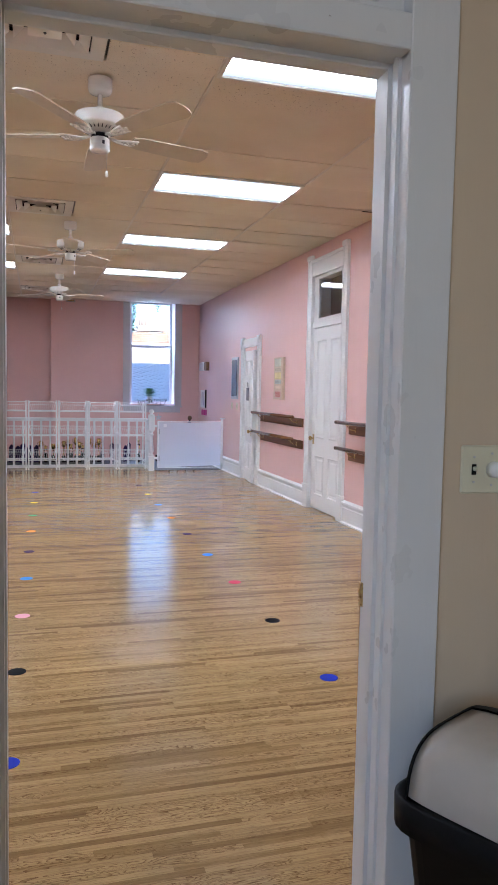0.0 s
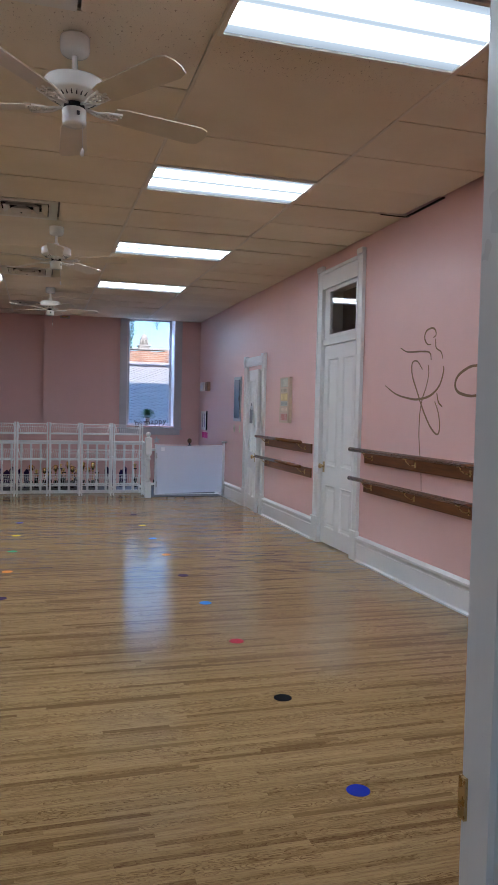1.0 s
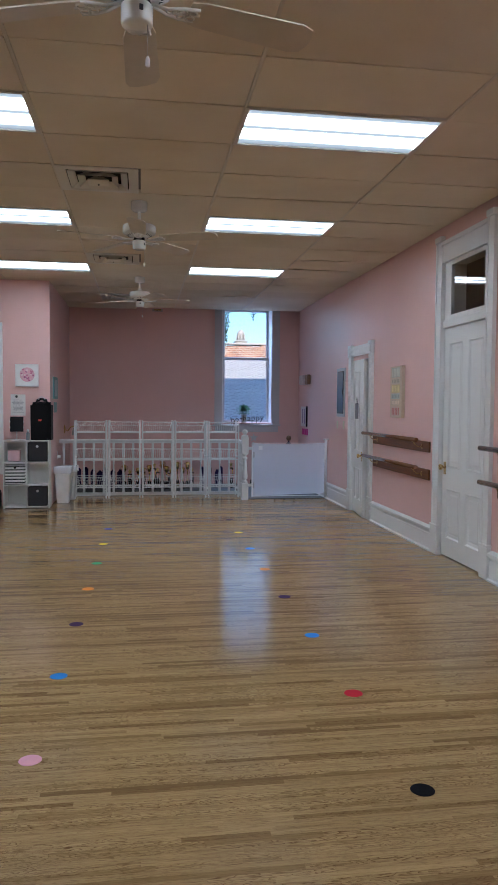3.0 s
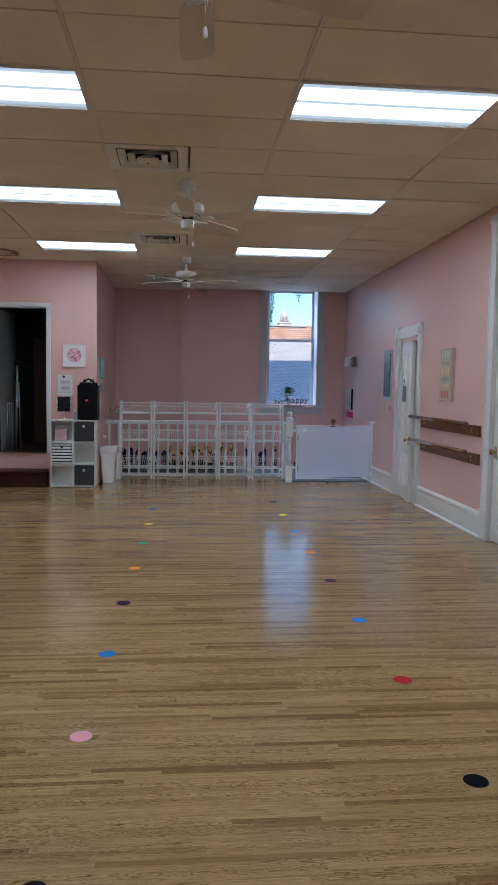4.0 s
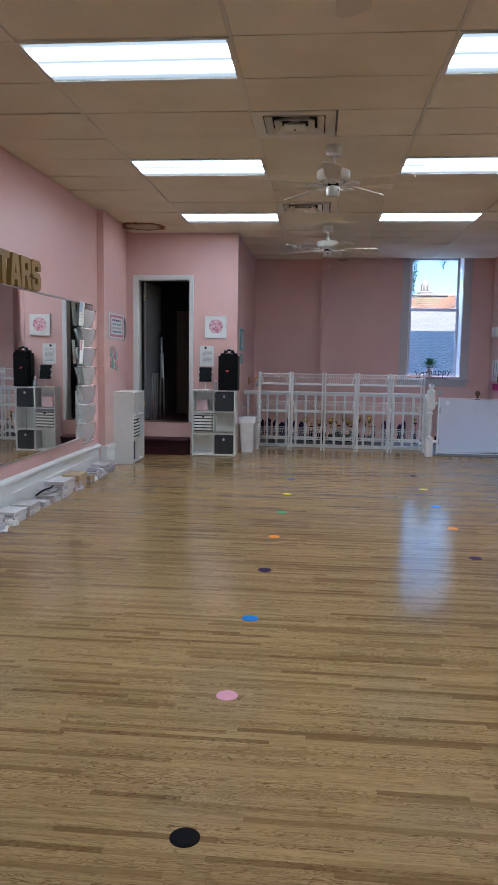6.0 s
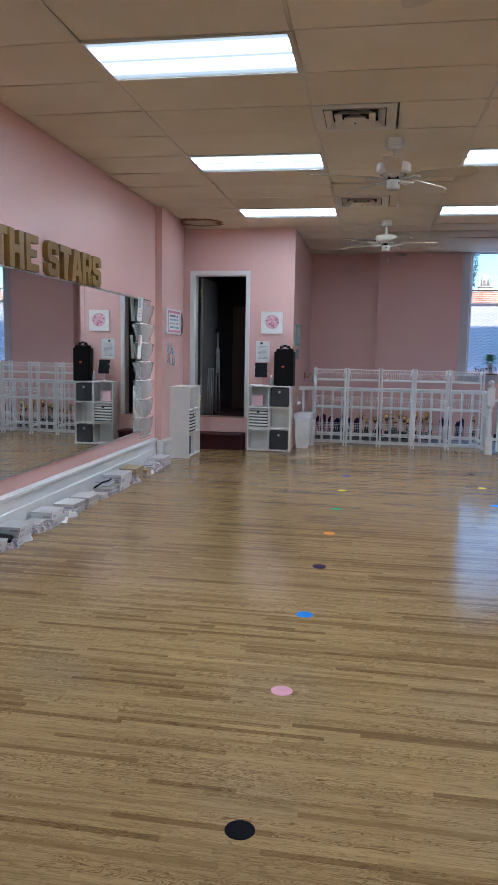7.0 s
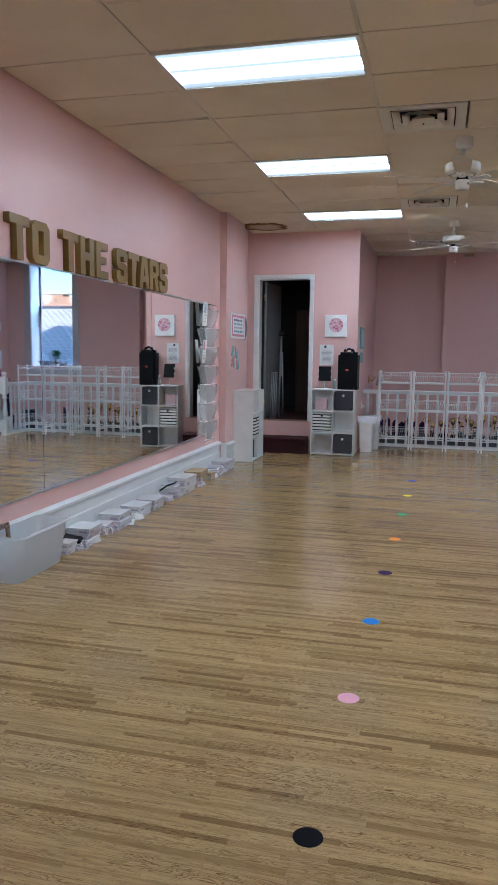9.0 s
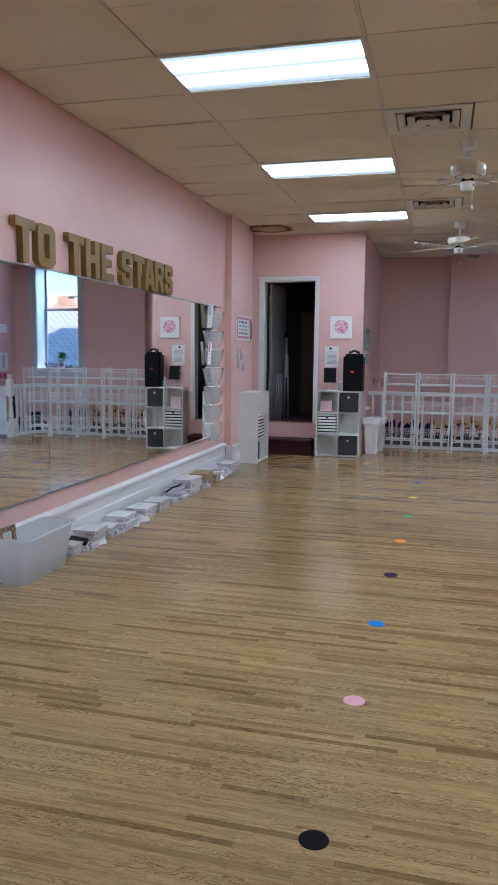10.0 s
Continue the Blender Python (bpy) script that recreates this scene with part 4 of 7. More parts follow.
for k, c in enumerate(("blue", "black", "pink", "sky blue", "purple", "orange", "green", "yellow", "blue")):
    floor_dot(-0.089 + 0.0118 * k, 2.862 + 0.919 * k, c)
for k, c in enumerate(("blue", "black", "red", "sky blue", "purple", "orange", "sky blue", "yellow", "purple")):
    floor_dot(1.416 + 0.0075 * k, 3.345 + 0.925 * k, c)

# ---- floor strips ----
def strips():
    rng = random.Random(11)
    w, gap = 0.027, 0.00012
    near, rest = [], []
    y = -3.2
    row = 0
    while y < NORTH:
        lo, hi = (WEST, EAST) if y > SOUTH else ((JAMB_L, JAMB_R) if y > HALL - 0.02 else (-1.9, 1.9))
        y1 = y + w
        x = lo - rng.uniform(0, 0.9)
        while x < hi:
            ln = rng.choice((0.3, 0.4, 0.5, 0.65, 0.8, 1.0))
            a, b = max(x, lo), min(x + ln, hi)
            if b - a > 0.02:
                rest.append((a, b, y, y1))
            x += ln
        y = y1
        row += 1
    picked = [r for r in rest if 2.9 < r[2] < 6.2 and -1.2 < (r[0] + r[1]) / 2 < 2.2]
    picked = set(picked[:300])
    return picked, [r for r in rest if r not in picked], gap


picked, rest, gap = strips()

# ---- north end: rail, racks, gate, trophies ----
setting("landing_carpet", box(bx(-0.86, EAST - 0.03, 13.42, NORTH, 0.001, 0.008), 1.99, EAST - 0.05, 12.70, 13.42, 0.001, 0.008), plastic("light_grey_carpet", (0.115, 0.112, 0.115), 0.95, 0.12), "grey carpet on the landing behind the rail", "floor")


def baluster_mesh():
    prof = [(0.014, 0.19), (0.020, 0.20), (0.012, 0.215), (0.010, 0.225), (0.019, 0.24), (0.022, 0.27), (0.018, 0.34), (0.010, 0.47), (0.010, 0.49), (0.019, 0.505), (0.010, 0.52), (0.019, 0.545)]
    bm = lathe(bmesh.new(), prof, seg=10)
    box(bm, -0.018, 0.018, -0.018, 0.018, 0.545, 0.83, 0.003)
    box(bm, -0.018, 0.018, -0.018, 0.018, 0.05, 0.19, 0.002)
    return bm


def stair_rail():
    t = thing("stair_rail", "white wooden balustrade with turned balusters and a ball-topped newel", "balustrade")
    yr, xr = 13.35, 1.935
    bm = bmesh.new()
    box(bm, -0.88, xr + 0.03, yr - 0.03, yr + 0.03, 0.845, 0.885, 0.008)
    box(bm, -0.88, xr + 0.012, yr - 0.022, yr + 0.022, 0.825, 0.845)
    part("top_rail", bm, WHITE, t)
    bm = bmesh.new()
    box(bm, xr - 0.03, xr + 0.03, 12.66, yr - 0.031, 0.845, 0.885, 0.008)
    box(bm, xr - 0.022, xr + 0.022, 12.66, yr - 0.023, 0.825, 0.845)
    part("return_rail", bm, WHITE, t)
    bm = bx(-0.88, xr + 0.02, yr - 0.02, yr + 0.02, 0.0, 0.05, bevel=0.004)
    part("bottom_rail", bm, WHITE, t)
    part("return_bottom_rail", bx(xr - 0.02, xr + 0.02, 12.66, yr - 0.021, 0.0, 0.05, bevel=0.004), WHITE, t)
    me = mesh_of("baluster", baluster_mesh(), WHITE)
    spots = [(-0.81 + 0.1525 * k, yr) for k in range(18)] + [(xr, 12.80 + 0.135 * k) for k in range(4)]
    for x, y in spots:
        ob = new("baluster", me)
        ob.location = (x, y, 0)
        ob.parent = t
    bm = bmesh.new()
    x, y = xr, 12.62
    box(bm, x - 0.051, x + 0.051, y - 0.051, y + 0.051, 0, 0.26, 0.004)
    lathe(bm, [(0.040, 0.26), (0.046, 0.275), (0.030, 0.295), (0.024, 0.31), (0.042, 0.33), (0.044, 0.36), (0.040, 0.42), (0.030, 0.54), (0.025, 0.61), (0.040, 0.625), (0.042, 0.64), (0.026, 0.655), (0.024, 0.675), (0.044, 0.69), (0.042, 0.705)], (x, y, 0), 20)
    box(bm, x - 0.051, x + 0.051, y - 0.051, y + 0.051, 0.705, 0.965, 0.004)
    lathe(bm, [(0.05, 0.965), (0.052, 0.98), (0.025, 0.985), (0.022, 0.995), (0.036, 1.01), (0.043, 1.03), (0.036, 1.055), (0.018, 1.068), (0.004, 1.07)], (x, y, 0), 20)
    part("newel_post", bm, WHITE, t, "square newel post with a turned middle and ball top")
    return t


stair_rail()


def wire_rack():
    t = thing("wire_rack", "white metal rack with three tapering wire baskets", "wire rack", group="wire racks by the rail")
    w, d = 0.232, 0.15
    for sx in (-1, 1):
        bm = bmesh.new()
        for sy in (-1, 1):
            box(bm, sx * w - 0.011, sx * w + 0.011, sy * d - 0.011, sy * d + 0.011, 0, 1.19, 0.003)
        for z in (0.12, 0.62, 1.12):
            box(bm, sx * w - 0.006, sx * w + 0.006, -d + 0.011, d - 0.011, z, z + 0.014)
        part("side_frame", bm, WHITEPL, t)
    for z in (0.18, 0.60, 1.02):
        bm = bmesh.new()
        a, b = w - 0.055, d - 0.035       # floor of the basket
        A, B = w - 0.014, d - 0.004       # rim
        h = 0.145
        pipe(bm, [(-A, -B, z + h), (A, -B, z + h), (A, B, z + h), (-A, B, z + h)], 0.0035, 6, True)
        pipe(bm, [(-A + .012, -B + .01, z + h * .65), (A - .012, -B + .01, z + h * .65), (A - .012, B - .01, z + h * .65), (-A + .012, B - .01, z + h * .65)], 0.002, 5, True)
        pipe(bm, [(-a, -b, z), (a, -b, z), (a, b, z), (-a, b, z)], 0.0025, 6, True)
        n = 13
        for k in range(n):
            u = -1 + 2 * k / (n - 1)
            pipe(bm, [(u * A, -B, z + h), (u * a, -b, z), (u * a, b, z), (u * A, B, z + h)], 0.0016, 5)
        for k in range(5):
            v = -1 + 2 * (k + 0.5) / 5
            pipe(bm, [(-A, v * B, z + h), (-a, v * b, z), (a, v * b, z), (A, v * B, z + h)], 0.0016, 5)
        bk = tagged(part("basket", bm, WHITEPL, t, "tapering white wire basket"), kind="stuff")
        box_bm = bx(-w + 0.011, w - 0.011, -d - 0.005, -d + 0.005, z - 0.02, z - 0.002, bevel=0.002)
        part("front_bar", box_bm, WHITEPL, t)
        part("back_bar", bx(-w + 0.011, w - 0.011, d - 0.005, d + 0.005, z - 0.02, z - 0.002, bevel=0.002), WHITEPL, t)
    return t


_r = wire_rack()
for k in range(5):
    m = pose(-0.38 + 0.507 * k, 13.12 - 0.004 * k, 0, 0, 0, (0.6, -0.4, 0.2, -0.8, 0.5)[k])
    if k == 0:
        _r.matrix_basis = m
    else:
        copy_thing(_r, m)


def mesh_gate():
    t = thing("safety_gate", "white retractable mesh safety gate drawn across the landing", "safety gate")
    y = 12.66
    g = G("gate_mesh", 0.7)
    g.b.inputs["Base Color"].default_value = (0.94, 0.94, 0.96, 1)
    tr = g.n("ShaderNodeBsdfTransparent")
    tl = g.n("ShaderNodeBsdfTranslucent")
    tl.inputs[0].default_value = (0.90, 0.90, 0.93, 1)
    ms, ms2 = g.n("ShaderNodeMixShader"), g.n("ShaderNodeMixShader")
    ms2.inputs[0].default_value = 0.50
    g.link(g.b.outputs[0], ms2.inputs[1])
    g.link(tl.outputs[0], ms2.inputs[2])
    ms.inputs[0].default_value = 0.70
    g.link(tr.outputs[0], ms.inputs[1])
    g.link(ms2.outputs[0], ms.inputs[2])
    g.link(ms.outputs[0], g.t.nodes["Material Output"].inputs[0])
    bm = bmesh.new()
    n, mz = 24, 10
    grid = []
    for i in range(n + 1):
        col = []
        for j in range(mz + 1):
            u, v = i / n, j / mz
            x = 2.06 + u * 1.13
            z = 0.055 + 0.03 * u + v * (0.80 - 0.025 * u) - 0.012 * math.sin(math.pi * u) * v
            col.append(bm.verts.new((x, y + 0.010 * math.sin(3.0 * u + 2 * v) * math.sin(math.pi * u), z)))
        grid.append(col)
    back = [[bm.verts.new((v.co.x, v.co.y + 0.0015, v.co.z)) for v in c] for c in grid]
    for i in range(n):
        for j in range(mz):
            bm.faces.new((grid[i][j], grid[i + 1][j], grid[i + 1][j + 1], grid[i][j + 1])).smooth = True
    for c in back:
        for v in c:
            bm.verts.remove(v)
    part("mesh_panel", bm, g.m, t, "translucent white mesh panel")
    bm = bmesh.new()
    box(bm, 2.06, 3.19, y - 0.004, y + 0.004, 0.856, 0.866), box(bm, 2.06, 3.19, y - 0.003, y + 0.003, 0.046, 0.056)
    part("hem", bm, WHITEPL, t)
    part("housing", rod(bmesh.new(), (3.205, y, 0.02), (3.205, y, 0.91), 0.022, 16), WHITEPL, t, "round upright roller housing")
    part("cap", bx(3.17, 3.25, y - 0.035, y + 0.035, 0.905, 0.93, bevel=0.008), WHITEPL, t)
    part("wall_bracket", bx(3.19, 3.25, y - 0.03, y + 0.03, 0.10, 0.14, bevel=0.004), WHITEPL, t)
    part("handle_bar", bx(2.045, 2.068, y - 0.010, y + 0.010, 0.04, 0.87, bevel=0.004), WHITEPL, t)
    for z in (0.22, 0.78):
        bm = bx(1.98, 2.045, y - 0.012, y + 0.012, z - 0.02, z + 0.02, bevel=0.003)
        part("latch", bm, WHITEPL, t)
    for z in (0.17, 0.64):
        part("pull_tab", bx(2.068, 2.09, y - 0.0045, y - 0.002, z, z + 0.09), GREYPL, t, "grey pull tab")
    part("label", bx(2.15, 2.21, y - 0.016, y - 0.014, 0.76, 0.82), PAPER, t)
    grey = plastic("grey_print_line", (0.36, 0.36, 0.40), 0.6)
    bm = bmesh.new()
    for q in ((2.335, 2.345, 0.24, 0.42), (2.455, 2.465, 0.24, 0.42), (2.345, 2.455, 0.24, 0.25), (2.345, 2.455, 0.41, 0.42), (2.345, 2.455, 0.325, 0.338)):
        box(bm, q[0], q[1], y + 0.014, y + 0.016, q[2], q[3])
    part("instruction_frame", bm, grey, t, "grey printed frame on the mesh")
    for k in range(2):
        part("instruction_block", bx(2.36, 2.44, y + 0.014, y + 0.016, 0.265 + 0.085 * k, 0.315 + 0.085 * k), grey, t)
    return t


mesh_gate()


def trophy(x, y, h, style):
    t = thing("trophy", "gold cup trophy on a black base, on the landing floor", "trophy", group="trophies behind the rail")
    t.location = (x, y, 0.008)
    b = 0.12 + 0.05 * style
    part("base", bx(-0.035, 0.035, -0.035, 0.035, 0, b, bevel=0.004), BLACK, t)
    part("plate", bx(-0.022, 0.022, -0.0365, -0.035, 0.03, 0.07), GOLD, t)
    if style:
        for s in (-1, 1):
            part("column", rod(bmesh.new(), (s * 0.024, 0, b), (s * 0.024, 0, h * 0.72), 0.008, 10), GOLD, t)
        part("deck", bx(-0.036, 0.036, -0.03, 0.03, h * 0.72, h * 0.75, bevel=0.003), BLACK, t)
        part("star", prism(bmesh.new(), [((0.042 if k % 2 == 0 else 0.018) * math.sin(math.pi * k / 5), h * 0.88 + (0.042 if k % 2 == 0 else 0.018) * math.cos(math.pi * k / 5)) for k in range(10)], -0.006, 0.006, "y"), GOLD, t)
        part("stem", lathe(bmesh.new(), [(0.018, h * 0.75), (0.007, h * 0.78), (0.007, h * 0.85)], seg=12), GOLD, t)
    else:
        part("stem", lathe(bmesh.new(), [(0.024, b), (0.010, b + 0.02), (0.008, h * 0.62), (0.016, h * 0.66), (0.010, h * 0.70)], seg=14), GOLD, t)
        part("cup", lathe(bmesh.new(), [(0.010, h * 0.70), (0.026, h * 0.75), (0.034, h * 0.84), (0.036, h * 0.94), (0.033, h), (0.027, h * 0.985), (0.005, h * 0.9)], seg=16), GOLD, t)
        for s in (-1, 1):
            part("handle", pipe(bmesh.new(), [(s * 0.033, 0, h * 0.94), (s * 0.055, 0, h * 0.95), (s * 0.058, 0, h * 0.86), (s * 0.034, 0, h * 0.79)], 0.004), GOLD, t)
    return t


rng = random.Random(3)
for x, h in ((0.10, 0.40), (0.19, 0.33), (0.33, 0.34), (0.42, 0.37), (0.52, 0.40), (0.60, 0.46), (0.66, 0.36), (0.74, 0.46), (0.81, 0.38), (0.88, 0.33), (1.00, 0.44), (1.08, 0.36), (1.17, 0.45), (1.25, 0.35)):
    trophy(x, 14.2 + rng.uniform(-0.1, 0.2), h, rng.choice((0, 1)))
PURPLE = plastic("dark_purple_acrylic", (0.035, 0.022, 0.075), 0.25)


def award_plaque(x, y, h, a):
    ob = part("award_plaque", prism(bmesh.new(), [(-0.05, 0), (0.05, 0), (0.05, h), (0.01, h + 0.03), (-0.05, h - 0.02)], -0.012, 0.012, "y"), PURPLE)
    ob.matrix_basis = pose(x, y, 0.008, 0, 0, a)
    tagged(ob, "dark purple award plaque standing on the landing floor", "plaque", "award plaques")


for x in (-0.66, -0.55, -0.43, -0.32, -0.22, -0.10, 0.02, 1.42, 1.56, 1.68, 1.75):
    award_plaque(x, 14.25 + rng.uniform(-0.06, 0.06), rng.uniform(0.27, 0.34), rng.uniform(30, 60))
trophy(1.92, 14.2, 0.46, 1)


def waste_bin(m, h):
    t = thing("waste_bin", "white plastic waste bin with a folded bag liner", "waste bin", m, "white bins")
    bm = bmesh.new()
    def ring(wx, wy, z, r=0.03):
        pts = []
        for cx, cy, a0 in ((wx - r, wy - r, 0), (-wx + r, wy - r, 90), (-wx + r, -wy + r, 180), (wx - r, -wy + r, 270)):
            for k in range(4):
                a = radians(a0 + 30 * k)
                pts.append(bm.verts.new((cx + r * math.cos(a), cy + r * math.sin(a), z)))
        return pts
    rings = [ring(0.085, 0.11, 0), ring(0.12, 0.15, h), ring(0.127, 0.157, h), ring(0.127, 0.157, h - 0.02), ring(0.112, 0.142, h - 0.005), ring(0.08, 0.10, 0.02)]
    for a, b in zip(rings, rings[1:]):
        for i in range(16):
            bm.faces.new((a[i], a[(i + 1) % 16], b[(i + 1) % 16], b[i])).smooth = True
    bm.faces.new(rings[0][::-1]), bm.faces.new(rings[-1])
    for fc in bm.faces:
        fc.smooth = False
    part("tub", bm, WHITEPL, t)
    bm = bmesh.new()
    rr = random.Random(4)
    ra = [ring(0.122, 0.152, h + 0.004), ring(0.131, 0.161, h + 0.004), ring(0.133, 0.163, h - 0.07)]
    for v in ra[2]:
        v.co.z += rr.uniform(-0.03, 0.03)
    for a, b in zip(ra, ra[1:]):
        for i in range(16):
            bm.faces.new((a[i], a[(i + 1) % 16], b[(i + 1) % 16], b[i])).smooth = True
    part("liner", bm, frosted("bag_liner", (0.8, 0.78, 0.8), 0.7), t, "thin white bag liner")
    return t


waste_bin(pose(-0.745, 12.62, 0, 0, 0, 0), 0.52)
waste_bin(pose(-0.70, 12.98, 0, 0, 0, 0), 0.50)


def wall_sconce():
    t = thing("wall_sconce", "brass wall lamp with a glass shade, unlit", "wall lamp")
    x, y, z = -0.88, 14.1, 1.02
    part("backplate", lathe(bmesh.new(), [(0.07, 0), (0.075, 0.010), (0.03, 0.022)], seg=18, m=Matrix.Translation((x, y, z)) @ Matrix.Rotation(radians(90), 4, "Y")), BRASS, t)
    part("arm", pipe(bmesh.new(), [(x + 0.01, y, z), (x + 0.06, y, z - 0.03), (x + 0.10, y, z + 0.03), (x + 0.15, y, z + 0.05), (x + 0.17, y, z + 0.02)], 0.012), BRASS, t)
    part("shade", lathe(bmesh.new(), [(0.02, 0.02), (0.03, 0.0), (0.045, -0.06), (0.05, -0.10), (0.047, -0.10), (0.03, -0.01)], (x + 0.17, y, z), 18, caps=False), frosted("sconce_glass", (0.7, 0.66, 0.6), 0.5), t)
    return t


wall_sconce()
_hb = thing("ceiling_bracket", "small dull metal bracket where the end wall meets the ceiling", "bracket")
part("plate", bx(0.58, 0.76, NORTH - 0.012, NORTH, 3.085, 3.135, bevel=0.003), GREYPL, _hb)
part("lug", bx(0.61, 0.73, NORTH - 0.04, NORTH - 0.012, 3.10, 3.125, bevel=0.004), BRASS, _hb)
_wp = thing("wall_outlet", "white wall outlet with a plug in it", "outlet")
part("plate", bx(-0.88, -0.874, 13.05, 13.12, 0.60, 0.72, bevel=0.002), WHITEPL, _wp)
part("plug", bx(-0.874, -0.83, 13.065, 13.105, 0.615, 0.655, bevel=0.005), WHITEPL, _wp)

# what stands on the landing behind the gate
t = thing("star_award", "tall star-topped award standing on the landing", "trophy", pose(2.33, 14.3, 0.008))
part("base", bx(-0.05, 0.05, -0.05, 0.05, 0, 0.12, bevel=0.004), BLACK, t)
part("column", lathe(bmesh.new(), [(0.03, 0.12), (0.028, 0.72), (0.035, 0.74), (0.012, 0.78)], seg=14), STEEL, t)
_star = [((0.075 if k % 2 == 0 else 0.032) * math.sin(math.pi * k / 5), 0.86 + (0.075 if k % 2 == 0 else 0.032) * math.cos(math.pi * k / 5)) for k in range(10)]
part("star", prism(bmesh.new(), _star, -0.008, 0.008, "y"), STEEL, t, "flat metal star")
t = thing("tall_trophy", "tall trophy with a dark round top standing on the landing", "trophy", pose(2.955, 14.3, 0.008))
part("base", bx(-0.06, 0.06, -0.06, 0.06, 0, 0.14, bevel=0.004), BLACK, t)
part("column", lathe(bmesh.new(), [(0.03, 0.14), (0.03, 0.74), (0.04, 0.76), (0.015, 0.79), (0.015, 0.81)], seg=14), PURPLE, t)
part("ball", lathe(bmesh.new(), [(0.01, 0.805), (0.035, 0.82), (0.045, 0.85), (0.035, 0.885), (0.008, 0.90)], seg=16), metal("dark_bronze", (0.20, 0.12, 0.07), 0.3), t)
t = thing("small_picture", "small framed picture standing on the landing floor", "picture", pose(2.51, 13.62, 0.008, -10, 0, 0))
part("frame", bx(-0.09, 0.09, -0.008, 0.008, 0.0, 0.24, bevel=0.003), BLACK, t)
part("print", bx(-0.065, 0.065, -0.0095, -0.008, 0.03, 0.21), PAPER, t)
t = thing("tall_picture", "tall grey framed picture standing on the landing floor", "picture", pose(2.83, 13.62, 0.008, -8, 0, 0))
part("frame", bx(-0.10, 0.10, -0.008, 0.008, 0.0, 0.52, bevel=0.003), BLACK, t)
part("print", bx(-0.07, 0.07, -0.0095, -0.008, 0.03, 0.44), plastic("grey_print_sheet", (0.5, 0.48, 0.5), 0.6), t)
t = thing("floor_case", "small dark case on the landing beside the newel", "case", pose(2.02, 13.5, 0.008))
part("body", bx(-0.06, 0.06, -0.12, 0.12, 0, 0.36, bevel=0.01), BLACK, t)

# window sill: plant and sign
def lettering(text, size, depth, offset, material, name):
    cu = bpy.data.curves.new(name, "FONT")
    cu.body, cu.size, cu.extrude, cu.offset, cu.align_x = text, size, depth / 2, offset, "CENTER"
    tmp = new(name, cu)
    me = bpy.data.meshes.new_from_object(tmp.evaluated_get(bpy.context.evaluated_depsgraph_get()))
    bpy.data.objects.remove(tmp)
    me.materials.clear()
    me.materials.append(material)
    return me


def heart(w):
    pts = []
    for k in range(28):
        a = 2 * math.pi * k / 28
        pts.append((w / 32 * 16 * math.sin(a) ** 3, w / 32 * (13 * math.cos(a) - 5 * math.cos(2 * a) - 2 * math.cos(3 * a) - math.cos(4 * a))))
    return pts


def word_sign():
    t = thing("word_sign", "dark cut-out word sign reading be happy on the window sill", "sign", pose(2.26, NORTH + 0.005, 1.09))
    brown = plastic("dark_brown_wood", (0.075, 0.045, 0.045), 0.5)
    x, step = -0.262, {"b": 0.078, "e": 0.075, " ": 0.062, "h": 0.076, "a": 0.076, "p": 0.080, "y": 0.07}
    for k, ch in enumerate("be happy"):
        u = x + step[ch] / 2
        z = 0.052 + 0.024 * (u / 0.26 + 0.15) - 0.14 * u * u
        if ch == " ":
            part("heart", prism(bmesh.new(), [(u + p, z + 0.052 + q) for p, q in heart(0.052)], -0.008, 0.008, "y"), brown, t, "small cut-out heart")
        else:
            ob = new("letter", lettering(ch, 0.155, 0.016, 0.0005, brown, "letter"))
            ob.matrix_basis = pose(u, 0, z, 90, 0, 0) @ Matrix.Rotation(radians(6 - 34 * u), 4, "Z")
            ob.parent = t
        x += step[ch]
    part("base_strip", bx(-0.27, 0.27, -0.010, 0.010, 0.0, 0.012, bevel=0.002), brown, t)
    for u in (-0.20, 0.20):
        part("foot", bx(u - 0.006, u + 0.006, -0.006, 0.006, 0.012, 0.075), brown, t)
    return t


word_sign()


def sill_plant():
    t = thing("potted_plant", "small green plant in a white pot on the window sill", "potted plant")
    t.location = (2.24, NORTH + 0.06, 1.09)
    part("pot", lathe(bmesh.new(), [(0.035, 0), (0.04, 0.01), (0.05, 0.10), (0.056, 0.16), (0.058, 0.18), (0.052, 0.18), (0.045, 0.15)], seg=20), WHITEPL, t, "white tapered pot")
    bm = bmesh.new()
    r = random.Random(8)
    for _ in range(860):
        a, e = r.uniform(0, 6.283), r.uniform(-0.12, 1.35)
        d = Vector((math.cos(a) * math.cos(e), math.sin(a) * math.cos(e), math.sin(e)))
        p = Vector((0, 0, 0.20)) + Vector((d.x * 1.12, d.y, d.z * 0.95)) * r.uniform(0.04, 0.145)
        s = Vector((-d.y, d.x, 0)).normalized() * r.uniform(0.006, 0.011)
        tip = p + d * r.uniform(0.025, 0.05) + Vector((0, 0, -0.008))
        mid = (p + tip) / 2 + d * 0.003
        bm.faces.new([bm.verts.new(q) for q in (p, mid + s, tip, mid - s)])
    for _ in range(14):
        a = r.uniform(0, 6.283)
        rod(bm, (0, 0, 0.15), (0.08 * math.cos(a), 0.08 * math.sin(a), r.uniform(0.2, 0.3)), 0.002, 4)
    g = G("leaf_green", 0.5)
    g.color(g.ramp(g.noise(30, 2), [(0.3, (0.02, 0.07, 0.02)), (0.7, (0.06, 0.16, 0.05))]))
    part("leaves", bm, g.m, t, "small pointed green leaves")
    return t


sill_plant()

